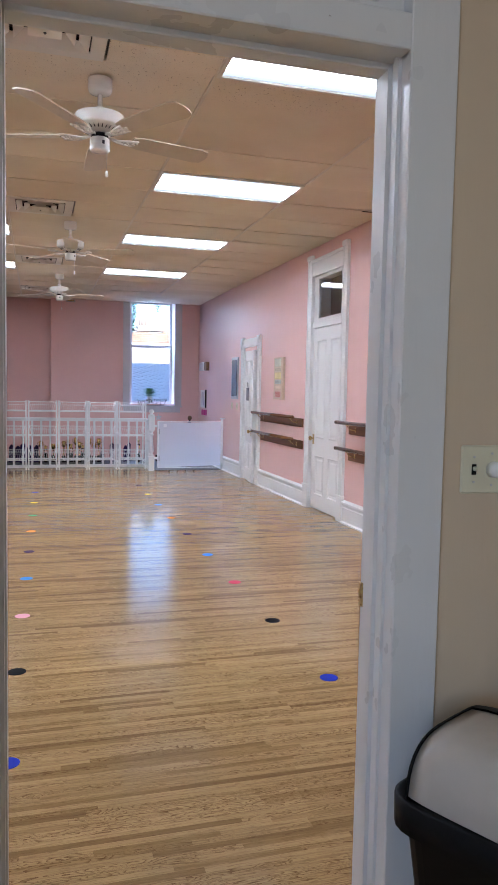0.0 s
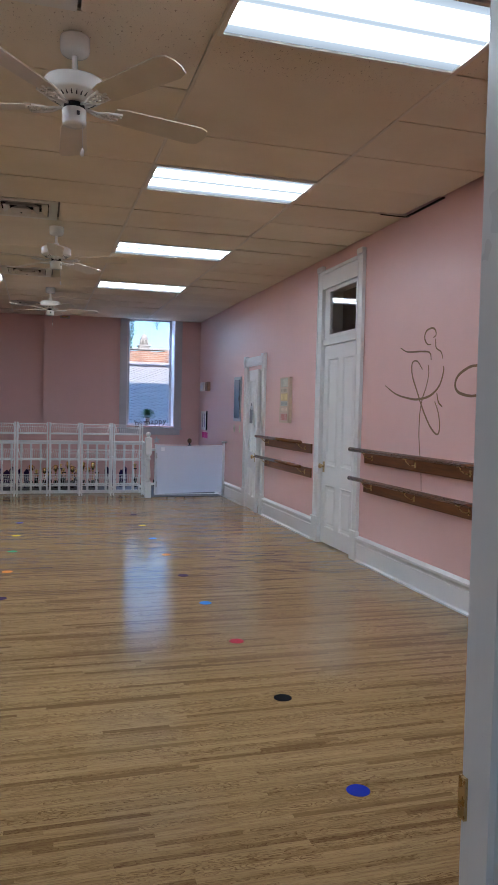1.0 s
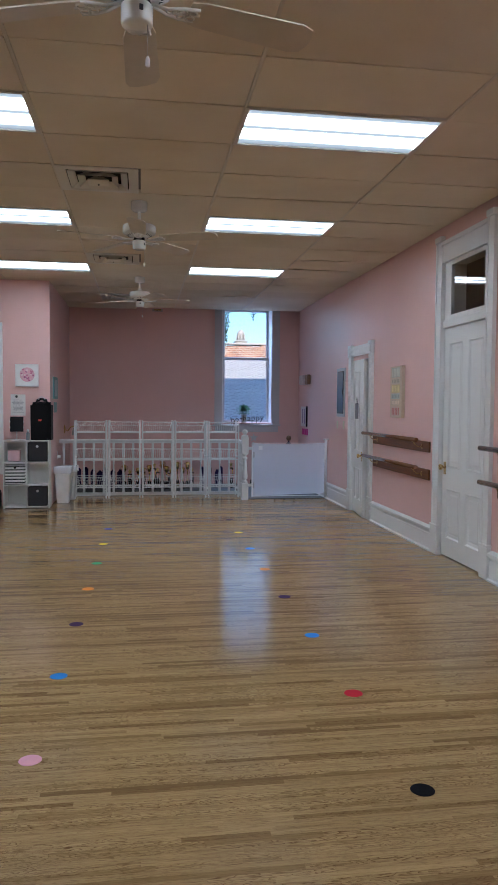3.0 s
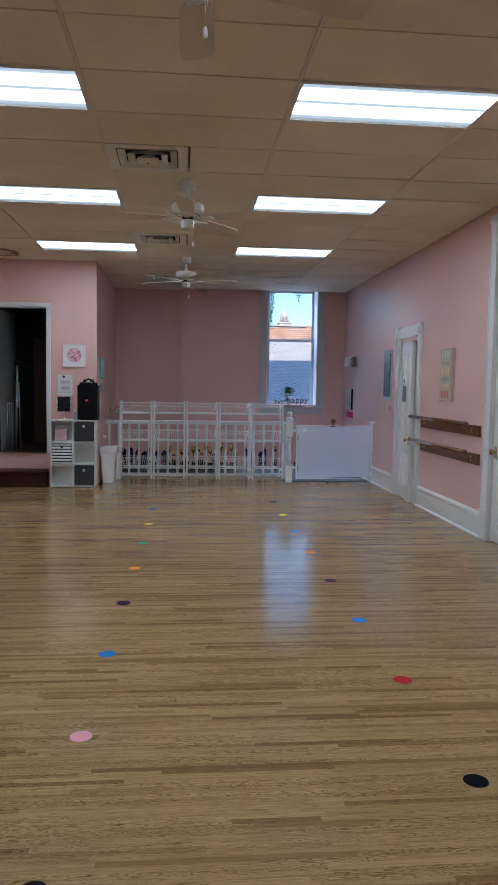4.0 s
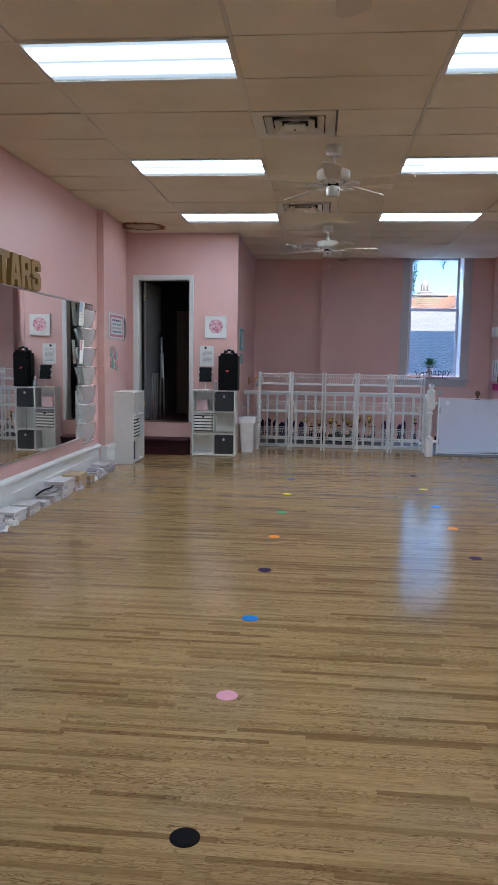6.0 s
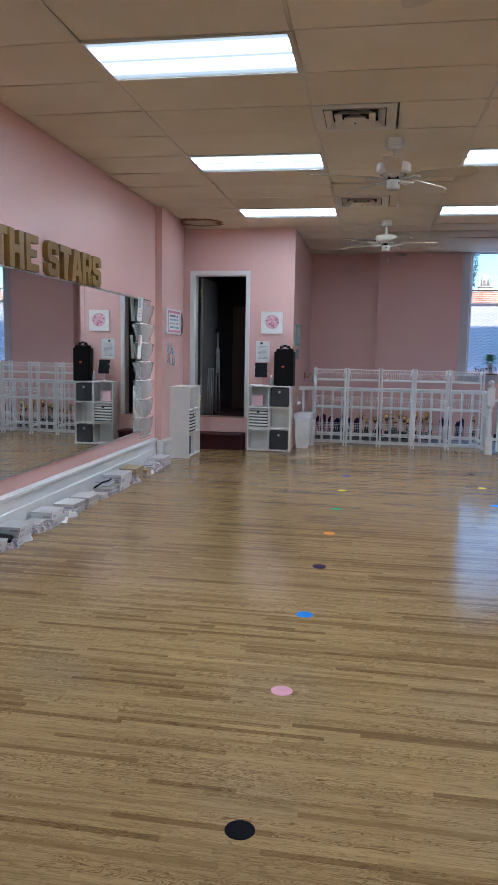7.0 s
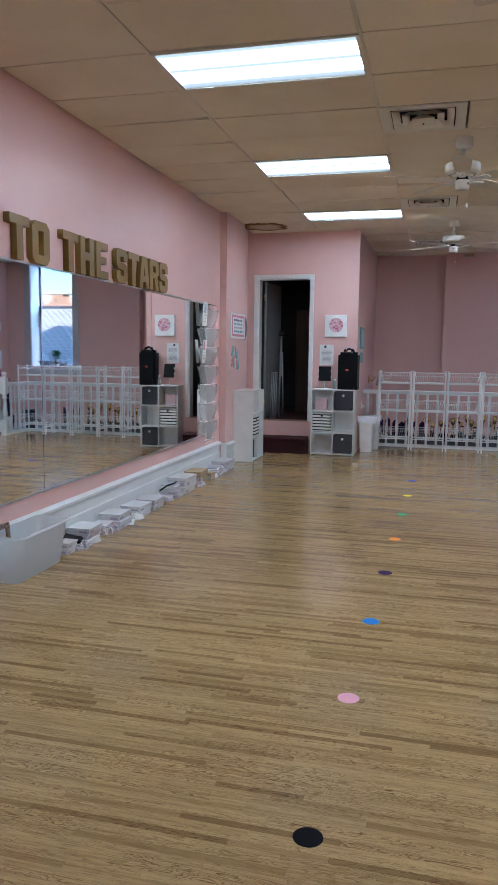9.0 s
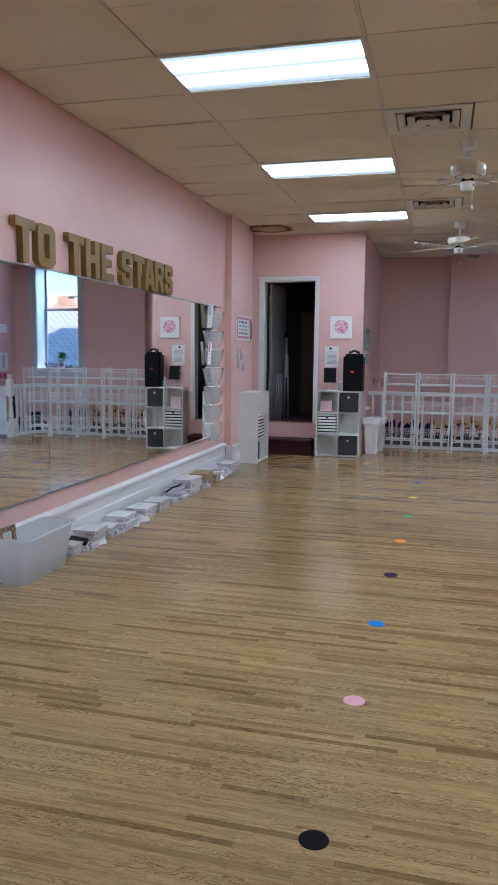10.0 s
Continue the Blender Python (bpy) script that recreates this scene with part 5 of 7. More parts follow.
# ---- outside the window: neighbour's roof, brick parapet, cupola, vines ----
RG = G("pale_shingle", 0.6)
_ri = RG.n("ShaderNodeNewGeometry").outputs["Random Per Island"]
RG.color(RG.ramp(_ri, [(0.0, (0.66, 0.64, 0.62)), (1.0, (0.78, 0.75, 0.72))]))
BRICK = G("old_red_brick", 0.85)
_br = BRICK.n("ShaderNodeTexBrick", Scale=1.0)
_br.inputs["Color1"].default_value = (0.34, 0.11, 0.055, 1)
_br.inputs["Color2"].default_value = (0.52, 0.24, 0.13, 1)
_br.inputs["Mortar"].default_value = (0.55, 0.48, 0.40, 1)
_br.inputs["Brick Width"].default_value, _br.inputs["Row Height"].default_value, _br.inputs["Mortar Size"].default_value = 0.22, 0.075, 0.012
_bm = BRICK.n("ShaderNodeMapping")
_bm.inputs["Rotation"].default_value = (radians(90), 0, 0)
BRICK.link(BRICK.tc.outputs["Object"], _bm.inputs["Vector"])
BRICK.link(_bm.outputs[0], _br.inputs["Vector"])
_bw = BRICK.mix(BRICK.ramp(BRICK.noise(1.3, 5, 0.65), [(0.52, (0, 0, 0)), (0.60, (1, 1, 1))]), _br.outputs["Color"], (0.62, 0.52, 0.45))
BRICK.color(BRICK.mix(BRICK.ramp(BRICK.noise(2.6, 5, 0.7, BRICK.coords((1, 1, 2.2))), [(0.55, (0, 0, 0)), (0.60, (0.85, 0.85, 0.85))]), _bw, (0.09, 0.05, 0.03)))


def neighbour():
    t = thing("neighbour_building", "low neighbouring building with a pale shingle roof and a brick parapet", "building")
    y0, z0, y1, z1 = 21.5, 0.75, 30.0, 3.30
    n, w = 52, 0.26
    verts, faces = [], []
    for k in range(n):
        ya, yb, ym = [y0 + (y1 - y0) * (k + d) / n for d in (-0.28, 1.0, 0.42)]
        za, zb, zm = [z0 + (z1 - z0) * (k + d) / n for d in (-0.28, 1.0, 0.42)]
        x = -9 + (w / 2 if k % 2 else 0)
        while x < 15:
            # a pointed shingle whose tip stands proud of the row below
            i = len(verts)
            verts += [(x + w / 2, ya, za + 0.012), (x + w * 0.985, ym, zm + 0.010), (x + w * 0.985, yb, zb + 0.004), (x + w * 0.015, yb, zb + 0.004), (x + w * 0.015, ym, zm + 0.010),
                      (x + w / 2, ya, za - 0.01), (x + w * 0.96, ym, zm - 0.01), (x + w * 0.04, ym, zm - 0.01)]
            faces += [(i, i + 1, i + 2, i + 3, i + 4), (i + 5, i + 6, i + 1, i), (i + 7, i + 5, i, i + 4)]
            x += w
    roof_mesh = bpy.data.meshes.new("roof")
    roof_mesh.from_pydata(verts, [], faces)
    roof_mesh.materials.append(RG.m)
    roof = new("roof", roof_mesh)
    roof.parent = t
    tagged(roof, "pale diamond shingle roof")
    roof["kind"] = "stuff"
    part("roof_deck", prism(bmesh.new(), [(y0, z0 - 0.02), (y1, z1 - 0.02), (y1, -6), (y0, -6)], -14, 22.3, "x"), painted("roof_felt", (0.40, 0.38, 0.37), 0.9), t)
    bm = bmesh.new()
    r = random.Random(2)
    x = -14.0
    while x < 22:
        w = r.uniform(0.8, 2.2)
        box(bm, x, x + w, 30.0, 30.5, -6, 3.78 + r.uniform(-0.10, 0.06))
        x += w
    part("parapet", bm, BRICK.m, t, "worn red brick parapet")
    bm = bmesh.new()
    x = -14.0
    while x < 22:
        w = r.uniform(0.5, 0.62)
        box(bm, x, x + w - 0.02, 29.95, 30.55, 3.79, 3.84 + r.uniform(0, 0.02))
        x += w
    part("coping", bm, painted("old_coping", (0.55, 0.50, 0.45), 0.8), t)
    return t


neighbour()


def cupola():
    t = thing("roof_cupola", "pale domed cupola rising behind the brick parapet", "cupola")
    t.location = (6.42, 46.0, 0.12)
    c = painted("pale_stone", (0.66, 0.60, 0.54), 0.7)
    dim = plastic("dim_opening", (0.26, 0.23, 0.22), 0.8)
    part("base", bx(-0.34, 0.34, -0.34, 0.34, -4, 5.22, bevel=0.03), c, t)
    part("drum", lathe(bmesh.new(), [(0.22, 5.22), (0.22, 5.52), (0.29, 5.54), (0.29, 5.58)], seg=12), c, t)
    part("dome", lathe(bmesh.new(), [(0.25, 5.58), (0.22, 5.72), (0.15, 5.84), (0.06, 5.90), (0.015, 5.92), (0.01, 6.05)], seg=16), c, t)
    part("lantern", lathe(bmesh.new(), [(0.20, 5.23), (0.20, 5.53)], seg=16), dim, t, "dark opening of the lantern")
    for s in (-1, 0, 1):
        part("opening", bx(s * 0.2 - 0.05, s * 0.2 + 0.05, -0.345, -0.338, 4.72, 5.08), dim, t)
    part("cornice", bx(-0.42, 0.42, -0.42, 0.42, 5.14, 5.22, bevel=0.02), c, t)
    for k in range(8):
        a = radians(45 * k)
        part("column", rod(bmesh.new(), (0.26 * math.cos(a), 0.26 * math.sin(a), 5.22), (0.26 * math.cos(a), 0.26 * math.sin(a), 5.54), 0.03, 8), c, t)
    return t


cupola()


def hanging_vine():
    t = thing("hanging_vine", "green vine strands hanging from the outside wall over the window", "vine")
    g = G("vine_leaf", 0.5)
    g.color(g.ramp(g.noise(12, 2), [(0.3, (0.025, 0.06, 0.02)), (0.7, (0.07, 0.14, 0.04))]))
    r = random.Random(12)
    for x, zb in ((1.925, 2.33), (1.95, 2.60), (1.985, 2.82), (1.92, 2.50), (1.945, 2.42), (1.97, 2.72), (2.46, 3.02), (2.67, 3.16), (2.43, 3.12)):
        bm = bmesh.new()
        y = 15.30
        pts = [(x + 0.015 * math.sin(4 * k + x * 9), y + 0.01 * math.cos(3 * k), 3.6 - (3.6 - zb) * k / 12) for k in range(13)]
        pipe(bm, pts, 0.0025, 5)
        stem = part("stem", bm, g.m, t)
        bm = bmesh.new()
        for _ in range(90):
            k = r.uniform(0, 12)
            p = Vector(pts[min(12, int(k))]) + Vector((r.uniform(-0.035, 0.035), r.uniform(-0.03, 0.03), r.uniform(-0.05, 0.05)))
            d = Vector((r.uniform(-1, 1), r.uniform(-1, 1), r.uniform(-1, 0.2))).normalized() * r.uniform(0.02, 0.035)
            s = d.cross(Vector((0.3, 1, 0.2))).normalized() * 0.010
            bm.faces.new([bm.verts.new(q) for q in (p, p + d * 0.5 + s, p + d, p + d * 0.5 - s)])
        part("leaves", bm, g.m, t)
    return t


hanging_vine()
setting("ground", bx(-400, 400, -400, 900, -6.4, -6.0), painted("far_ground", (0.20, 0.20, 0.18), 0.9), "ground far below, reaching the horizon", "ground")
# unseen block added on top; its height sets the neighbour roof's shadow edge
setting("shade_storey", bx(-6, 7, 3, 15.4, TOP + 0.2, 7.45), BRICK.m, "unseen storey added to shade the neighbouring roof", "wall")

# ---- things on the east wall ----
_p = thing("breaker_panel", "grey metal electrical panel set in the pink wall", "electrical panel")
PANELGREY = painted("grey_panel_enamel", (0.42, 0.46, 0.50), 0.3, 0.05)
part("box_frame", bx(EAST - 0.012, EAST, 11.77, 12.19, 1.28, 1.98, bevel=0.004), PANELGREY, _p)
_dr = part("panel_door", bx(EAST - 0.022, EAST - 0.012, 11.825, 12.135, 1.325, 1.935, bevel=0.004), painted("blue_grey_panel_enamel", (0.09, 0.11, 0.14), 0.22, 0.05), _p, "blue-grey enamelled panel door")
part("latch", bx(EAST - 0.03, EAST - 0.022, 11.84, 11.87, 1.60, 1.68, bevel=0.002), BLACK, _dr)
for y in (11.83, 12.16):
    t = thing("wall_switch", "ivory light switch plate on the pink wall", "light switch", group="switches below the panel")
    part("plate", bx(EAST - 0.006, EAST, y - 0.036, y + 0.036, 1.105, 1.22, bevel=0.002), IVORY, t)
    part("toggle", bx(EAST - 0.018, EAST - 0.006, y - 0.006, y + 0.006, 1.15, 1.175, bevel=0.002), IVORY, t)


def bars(parent, x, side, y0, y1, z0, z1, rows, material, seed, name="printed_line"):
    """Unreadable print as plain bars on a face across x."""
    r = random.Random(seed)
    for k in range(rows):
        z = z1 - (z1 - z0) * (k + 0.5) / rows
        h = (z1 - z0) / rows * 0.28
        w = (y1 - y0) * r.uniform(0.35, 0.5)
        c = (y0 + y1) / 2
        xa, xb = sorted((x, x + side * 0.0015))
        part(name, bx(xa, xb, c - w, c + w, z - h, z + h), material, parent)


_w = thing("word_art", "cream canvas wall art with coloured word bands", "wall art")
part("canvas", bx(EAST - 0.04, EAST, 9.41, 9.78, 1.31, 1.885, bevel=0.003), painted("cream_canvas", (0.64, 0.50, 0.38), 0.8, 0.08, 400, 0.3), _w)
for k, (z0, z1, c) in enumerate(((1.76, 1.87, (0.50, 0.50, 0.42)), (1.69, 1.75, (0.58, 0.50, 0.38)), (1.59, 1.68, (0.62, 0.52, 0.26)), (1.52, 1.58, (0.46, 0.49, 0.46)), (1.45, 1.51, (0.62, 0.50, 0.40)), (1.33, 1.43, (0.60, 0.42, 0.36)))):
    part("word_band", bx(EAST - 0.0415, EAST - 0.04, 9.47, 9.73, z0, z1), plastic("art_band", c, 0.7, 0.12), _w)
    r = random.Random(k)
    for q in range(5):
        part("word_stroke", bx(EAST - 0.043, EAST - 0.0415, 9.485 + q * 0.049, 9.51 + q * 0.049, z0 + 0.012, z1 - 0.012), plastic("art_stroke", (0.50, 0.16, 0.14) if k == 5 else mul(c, 0.72 if k % 2 else 1.25), 0.7), _w)

_s = thing("wall_plaque", "small wooden word plaque with white trim on the pink wall", "wall plaque")
part("board", bx(EAST - 0.06, EAST, 13.92, 14.12, 1.80, 1.97, bevel=0.012), wood("plaque_wood", (0.16, 0.09, 0.05), (0.32, 0.20, 0.12)), _s)
part("white_letter", bx(EAST - 0.08, EAST, 14.22, 14.50, 1.80, 1.97, bevel=0.02), WHITEPL, _s)
_s = thing("wall_sign", "white framed print with dark strokes on the pink wall", "picture")
part("frame", bx(EAST - 0.025, EAST, 14.14, 14.56, 1.07, 1.42, bevel=0.003), WHITEPL, _s)
for k in range(2):
    part("print_stroke", bx(EAST - 0.0265, EAST - 0.025, 14.22 + 0.16 * k, 14.27 + 0.16 * k, 1.12, 1.38), plastic("lilac_print", (0.32, 0.28, 0.42), 0.6), _s)
part("frame_edge", bx(EAST - 0.028, EAST, 14.125, 14.139, 1.065, 1.425), BLACK, _s)
_s = thing("pink_wall_words", "bright pink cut-out lettering on the wall", "wall letters")
for k in range(3):
    part("word_bar", bx(EAST - 0.012, EAST, 14.08 + 0.16 * k, 14.20 + 0.16 * k, 0.92, 1.03, bevel=0.006), plastic("hot_pink", (0.62, 0.03, 0.25), 0.5), _s)

# a small tag that hangs on the ajar door
_d = thing("door_hanger", "grey oval tag hanging on a cord on the ajar door", "door tag")
part("tag", bx(EAST - 0.075, EAST - 0.069, 10.905, 11.035, 1.27, 1.47, bevel=0.002), plastic("slate_card", (0.14, 0.14, 0.16), 0.5), _d)
part("cord", pipe(bmesh.new(), [(EAST - 0.072, 10.935, 1.46), (EAST - 0.072, 10.97, 1.56), (EAST - 0.072, 11.005, 1.46)], 0.003, 6), INK, _d)

# painted swoops on the east wall
MURAL = painted("bronze_brush_paint", (0.22, 0.112, 0.038), 0.35, 0.25, 60, 0.3)


def swoop(parent, pts, w):
    """A tapering brush stroke on the east wall through (y, z) points."""
    n = 8 * (len(pts) - 1)
    def at(u):
        u *= len(pts) - 1
        i = min(len(pts) - 2, int(u))
        f = u - i
        P = [Vector(pts[max(0, min(len(pts) - 1, i + d))]) for d in (-1, 0, 1, 2)]
        return 0.5 * ((2 * P[1]) + (-P[0] + P[2]) * f + (2 * P[0] - 5 * P[1] + 4 * P[2] - P[3]) * f * f + (-P[0] + 3 * P[1] - 3 * P[2] + P[3]) * f ** 3)
    bm = bmesh.new()
    prev = None
    for k in range(n + 1):
        u = k / n
        p, q = at(u), at(min(1, u + 0.01)) - at(max(0, u - 0.01))
        d = Vector((-q.y, q.x)).normalized() * 0.68 * w * (0.25 + 0.75 * math.sin(math.pi * min(1, max(0, 0.08 + 0.84 * u))) ** 0.8) / 2
        ring = [bm.verts.new((EAST - h, *(p + s * d))) for s, h in ((-1, 0.0), (-0.8, 0.002), (0.8, 0.002), (1, 0.0))]
        if prev:
            for i in range(3):
                bm.faces.new((prev[i], prev[i + 1], ring[i + 1], ring[i]))
        prev = ring
    part("brush_stroke", bm, MURAL, parent)


_m = thing("wall_swoops", "bronze brush-stroke swoops painted on the pink wall", "wall painting")
swoop(_m, [(6.871, 1.706), (6.661, 1.625), (6.392, 1.582), (6.239, 1.58), (6.071, 1.609), (5.945, 1.682), (5.889, 1.789), (5.892, 1.832)], 0.030)
swoop(_m, [(6.602, 2.027), (6.48, 1.985), (6.249, 1.972), (6.11, 1.953), (6.079, 1.89)], 0.022)
swoop(_m, [(6.212, 1.821), (6.305, 1.894), (6.388, 1.885), (6.382, 1.781), (6.291, 1.64), (6.181, 1.482), (6.057, 1.35), (5.953, 1.297), (5.919, 1.354), (5.944, 1.463), (6.004, 1.557)], 0.026)
swoop(_m, [(6.123, 1.852), (6.112, 1.779), (6.145, 1.678), (6.199, 1.586), (6.233, 1.471), (6.238, 1.282), (6.207, 1.095), (6.184, 0.971), (6.171, 0.816)], 0.018)
swoop(_m, [(5.978, 1.627), (5.949, 1.553), (5.888, 1.513)], 0.022)
swoop(_m, [(6.059, 2.07), (6.02, 2.085), (6.03, 2.125), (6.082, 2.148), (6.17, 2.132), (6.195, 2.077), (6.149, 2.024), (6.087, 2.018)], 0.024)
swoop(_m, [(6.021, 2.057), (6.01, 1.985), (5.934, 1.946), (5.902, 1.888)], 0.016)
swoop(_m, [(5.17, 1.83), (5.389, 1.815), (5.529, 1.808), (5.671, 1.756), (5.717, 1.689), (5.674, 1.627), (5.518, 1.596), (5.378, 1.606), (5.15, 1.64)], 0.036)
swoop(_m, [(5.36, 2.25), (5.40, 2.11), (5.414, 2.053), (5.397, 1.962), (5.36, 1.90)], 0.022)
swoop(_m, [(5.40, 1.79), (5.417, 1.721), (5.395, 1.585), (5.36, 1.45), (5.30, 1.25), (5.26, 1.0), (5.25, 0.82)], 0.018)

# ---- west wall: letters ----
GOLDPAINT = painted("gold_paint_card", (0.265, 0.155, 0.030), 0.42, 0.2, 90, 0.3)
GLYPHS = {
    "T": [[(0, .80), (0, 1), (.82, 1), (.82, .80), (.54, .80), (.54, 0), (.28, 0), (.28, .80)]],
    "O": [[(.14, 0), (0, .13), (0, .87), (.14, 1), (.66, 1), (.80, .87), (.80, .13), (.66, 0)], [(.27, .20), (.53, .20), (.53, .80), (.27, .80)]],
    "H": [[(0, 0), (0, 1), (.26, 1), (.26, .60), (.54, .60), (.54, 1), (.80, 1), (.80, 0), (.54, 0), (.54, .40), (.26, .40), (.26, 0)]],
    "E": [[(0, 0), (0, 1), (.74, 1), (.74, .80), (.26, .80), (.26, .60), (.64, .60), (.64, .41), (.26, .41), (.26, .20), (.76, .20), (.76, 0)]],
    "S": [[(.12, 0), (0, .12), (0, .34), (.25, .34), (.25, .20), (.53, .20), (.53, .39), (.12, .42), (0, .54), (0, .88), (.12, 1), (.66, 1), (.78, .88), (.78, .67), (.53, .67), (.53, .80), (.25, .80), (.25, .61), (.66, .57), (.78, .46), (.78, .12), (.66, 0)]],
    "A": [[(0, 0), (.20, 1), (.62, 1), (.82, 0), (.56, 0), (.52, .20), (.30, .20), (.26, 0)], [(.335, .38), (.485, .38), (.41, .80)]],
    "R": [[(0, 0), (0, 1), (.66, 1), (.78, .88), (.78, .55), (.66, .44), (.80, 0), (.54, 0), (.42, .40), (.26, .40), (.26, 0)], [(.26, .58), (.53, .58), (.53, .81), (.26, .81)]],
    "Y": [[(.28, 0), (.28, .38), (0, 1), (.27, 1), (.41, .62), (.55, 1), (.82, 1), (.54, .38), (.54, 0)]],
}
letter_meshes = {}


def wall_letter(ch, y):
    h = 0.276
    if ch not in letter_meshes:
        cu = bpy.data.curves.new("letter", "CURVE")
        cu.dimensions, cu.fill_mode, cu.extrude, cu.bevel_depth = "2D", "BOTH", 0.021, 0.003
        for loop in GLYPHS[ch]:
            sp = cu.splines.new("POLY")
            sp.points.add(len(loop) - 1)
            for q, (u, v) in zip(sp.points, loop):
                q.co = (u * h, v * h, 0, 1)
            sp.use_cyclic_u = True
        tmp = new("letter", cu)
        me = bpy.data.meshes.new_from_object(tmp.evaluated_get(bpy.context.evaluated_depsgraph_get()))
        bpy.data.objects.remove(tmp)
        me.materials.clear()
        me.materials.append(GOLDPAINT)
        letter_meshes[ch] = me
    ob = new("wall_letter", letter_meshes[ch])
    ob.matrix_basis = Matrix(((0, 0, 1, WEST + 0.0255), (1, 0, 0, y), (0, 1, 0, 2.0125), (0, 0, 0, 1)))
    tagged(ob, "gold block letter %s standing on the mirror's top edge" % ch, "letter", "gold wall letters")


for word, y0, step in (("Y", 5.42, 0.25), ("TO", 5.945, 0.262), ("THE", 6.62, 0.262), ("STARS", 7.52, 0.242)):
    for k, ch in enumerate(word):
        wall_letter(ch, y0 + k * step)

# ---- hanging pocket organiser by the mirror ----
POCKET = milky("clear_vinyl", (0.90, 0.93, 0.93), 0.70, 0.5, 0.12)


def pocket_organiser():
    t = thing("pocket_organiser", "clear vinyl hanging pocket organiser on the wall beside the mirror", "organiser")
    y0, y1 = 10.02, 10.45
    part("backing", bx(WEST + 0.0075, WEST + 0.0095, y0, y1, 0.36, 2.0), milky("vinyl_backing", (0.86, 0.88, 0.88), 0.80, 0.3, 0.2), t)
    for k in range(7):
        z = 1.72 - 0.222 * k
        bm = bmesh.new()
        n = 8
        lo = [bm.verts.new((WEST + 0.012 + 0.02 * math.sin(math.pi * i / n), y0 + 0.10 + (y1 - y0 - 0.20) * i / n, z)) for i in range(n + 1)]
        mid = [bm.verts.new((WEST + 0.012 + 0.075 * math.sin(math.pi * i / n) ** 0.7, y0 + 0.045 + (y1 - y0 - 0.09) * i / n, z + 0.11)) for i in range(n + 1)]
        hi = [bm.verts.new((WEST + 0.012 + (0.085 - 0.02 * (k > 3)) * math.sin(math.pi * i / n) ** 0.6, y0 - 0.01 + (y1 - y0 + 0.02) * i / n, z + 0.205 + 0.012 * math.sin(i * 2.1 + k))) for i in range(n + 1)]
        for a, b in ((lo, mid), (mid, hi)):
            for i in range(n):
                bm.faces.new((a[i], a[i + 1], b[i + 1], b[i])).smooth = True
        for i in range(n):      # a welted hem round the mouth of the pocket
            rod(bm, hi[i].co.copy(), hi[i + 1].co.copy(), 0.0035, 5)
        part("pocket", bm, POCKET, t, "bulging clear pocket")
        part("seam", bx(WEST + 0.0095, WEST + 0.011, y0, y1, z - 0.008, z + 0.002), WHITEPL, t)
    part("hanger_bar", rod(bmesh.new(), (WEST + 0.012, y0, 2.0), (WEST + 0.012, y1, 2.0), 0.005, 8), BLACK, t, "dark hanger bar")
    return t


pocket_organiser()
for z, w, tint in ((1.74, 0.15, (0.42, 0.50, 0.62)), (1.31, 0.11, (0.60, 0.25, 0.30))):
    t = thing("leaflet", "printed white leaflets in a clear pocket", "leaflet", group="leaflets in the organiser")
    sheet = part("sheet", bx(-0.002, 0.002, 0, w, 0, 0.27), PAPER, t)
    t.matrix_basis = pose(WEST + 0.016, 9.90, z, 0, 4, -2)
    part("picture_block", bx(0.002, 0.0035, 0.008, w * 0.55, 0.15, 0.26), plastic("leaflet_print", tint, 0.6), t)
    for k in range(3):
        part("printed_line", bx(0.002, 0.0035, 0.015, w - 0.03, 0.05 + 0.035 * k, 0.056 + 0.035 * k), GREYPL, t)

# ---- framed words, decal and clock on the pier wall ----
_q = thing("quote_frame", "white framed word print with a pink border on the pier wall", "picture")
part("frame", bx(PX, PX + 0.022, 10.81, 11.50, 1.62, 1.945, bevel=0.004), WHITEPL, _q)
part("border", bx(PX + 0.022, PX + 0.0235, 10.85, 11.46, 1.645, 1.92), plastic("pink_border", (0.62, 0.25, 0.36), 0.6), _q)
part("sheet", bx(PX + 0.0235, PX + 0.025, 10.89, 11.42, 1.675, 1.89), PAPER, _q)
r = random.Random(31)
for k, c in enumerate(((0.10, 0.12, 0.25), (0.20, 0.46, 0.55), (0.45, 0.45, 0.50), (0.12, 0.30, 0.42))):
    ink = plastic("print_ink", c, 0.6)
    y = 10.93 + r.uniform(0.0, 0.05)
    while y < 11.33:
        w = r.uniform(0.035, 0.11)
        part("printed_word", bx(PX + 0.025, PX + 0.0265, y, min(y + w, 11.38), 1.842 - 0.048 * k, 1.866 - 0.048 * k), ink, _q)
        y += w + 0.025
_q = thing("word_decal", "pastel cut-out word decal on the pier wall", "wall decal")
for row in range(2):
    for k in range(5):
        c = ((0.62, 0.34, 0.42), (0.30, 0.60, 0.58), (0.72, 0.66, 0.70))[(k + row) % 3]
        y, z, h = 10.93 + 0.075 * k, 1.255 + 0.135 * row - 0.012 * k, r.uniform(0.10, 0.15)
        pts = [(PX + 0.006, y - 0.028, z + h * 0.3), (PX + 0.006, y - 0.012, z), (PX + 0.006, y + 0.012, z + h * 0.35), (PX + 0.006, y + 0.004, z + h), (PX + 0.006, y - 0.012, z + h * 0.7), (PX + 0.006, y + 0.014, z + h * 0.1), (PX + 0.006, y + 0.034, z + h * 0.35)]
        part("word_stroke", pipe(bmesh.new(), pts, 0.0065, 6), plastic("decal_ink", c, 0.5), _q)
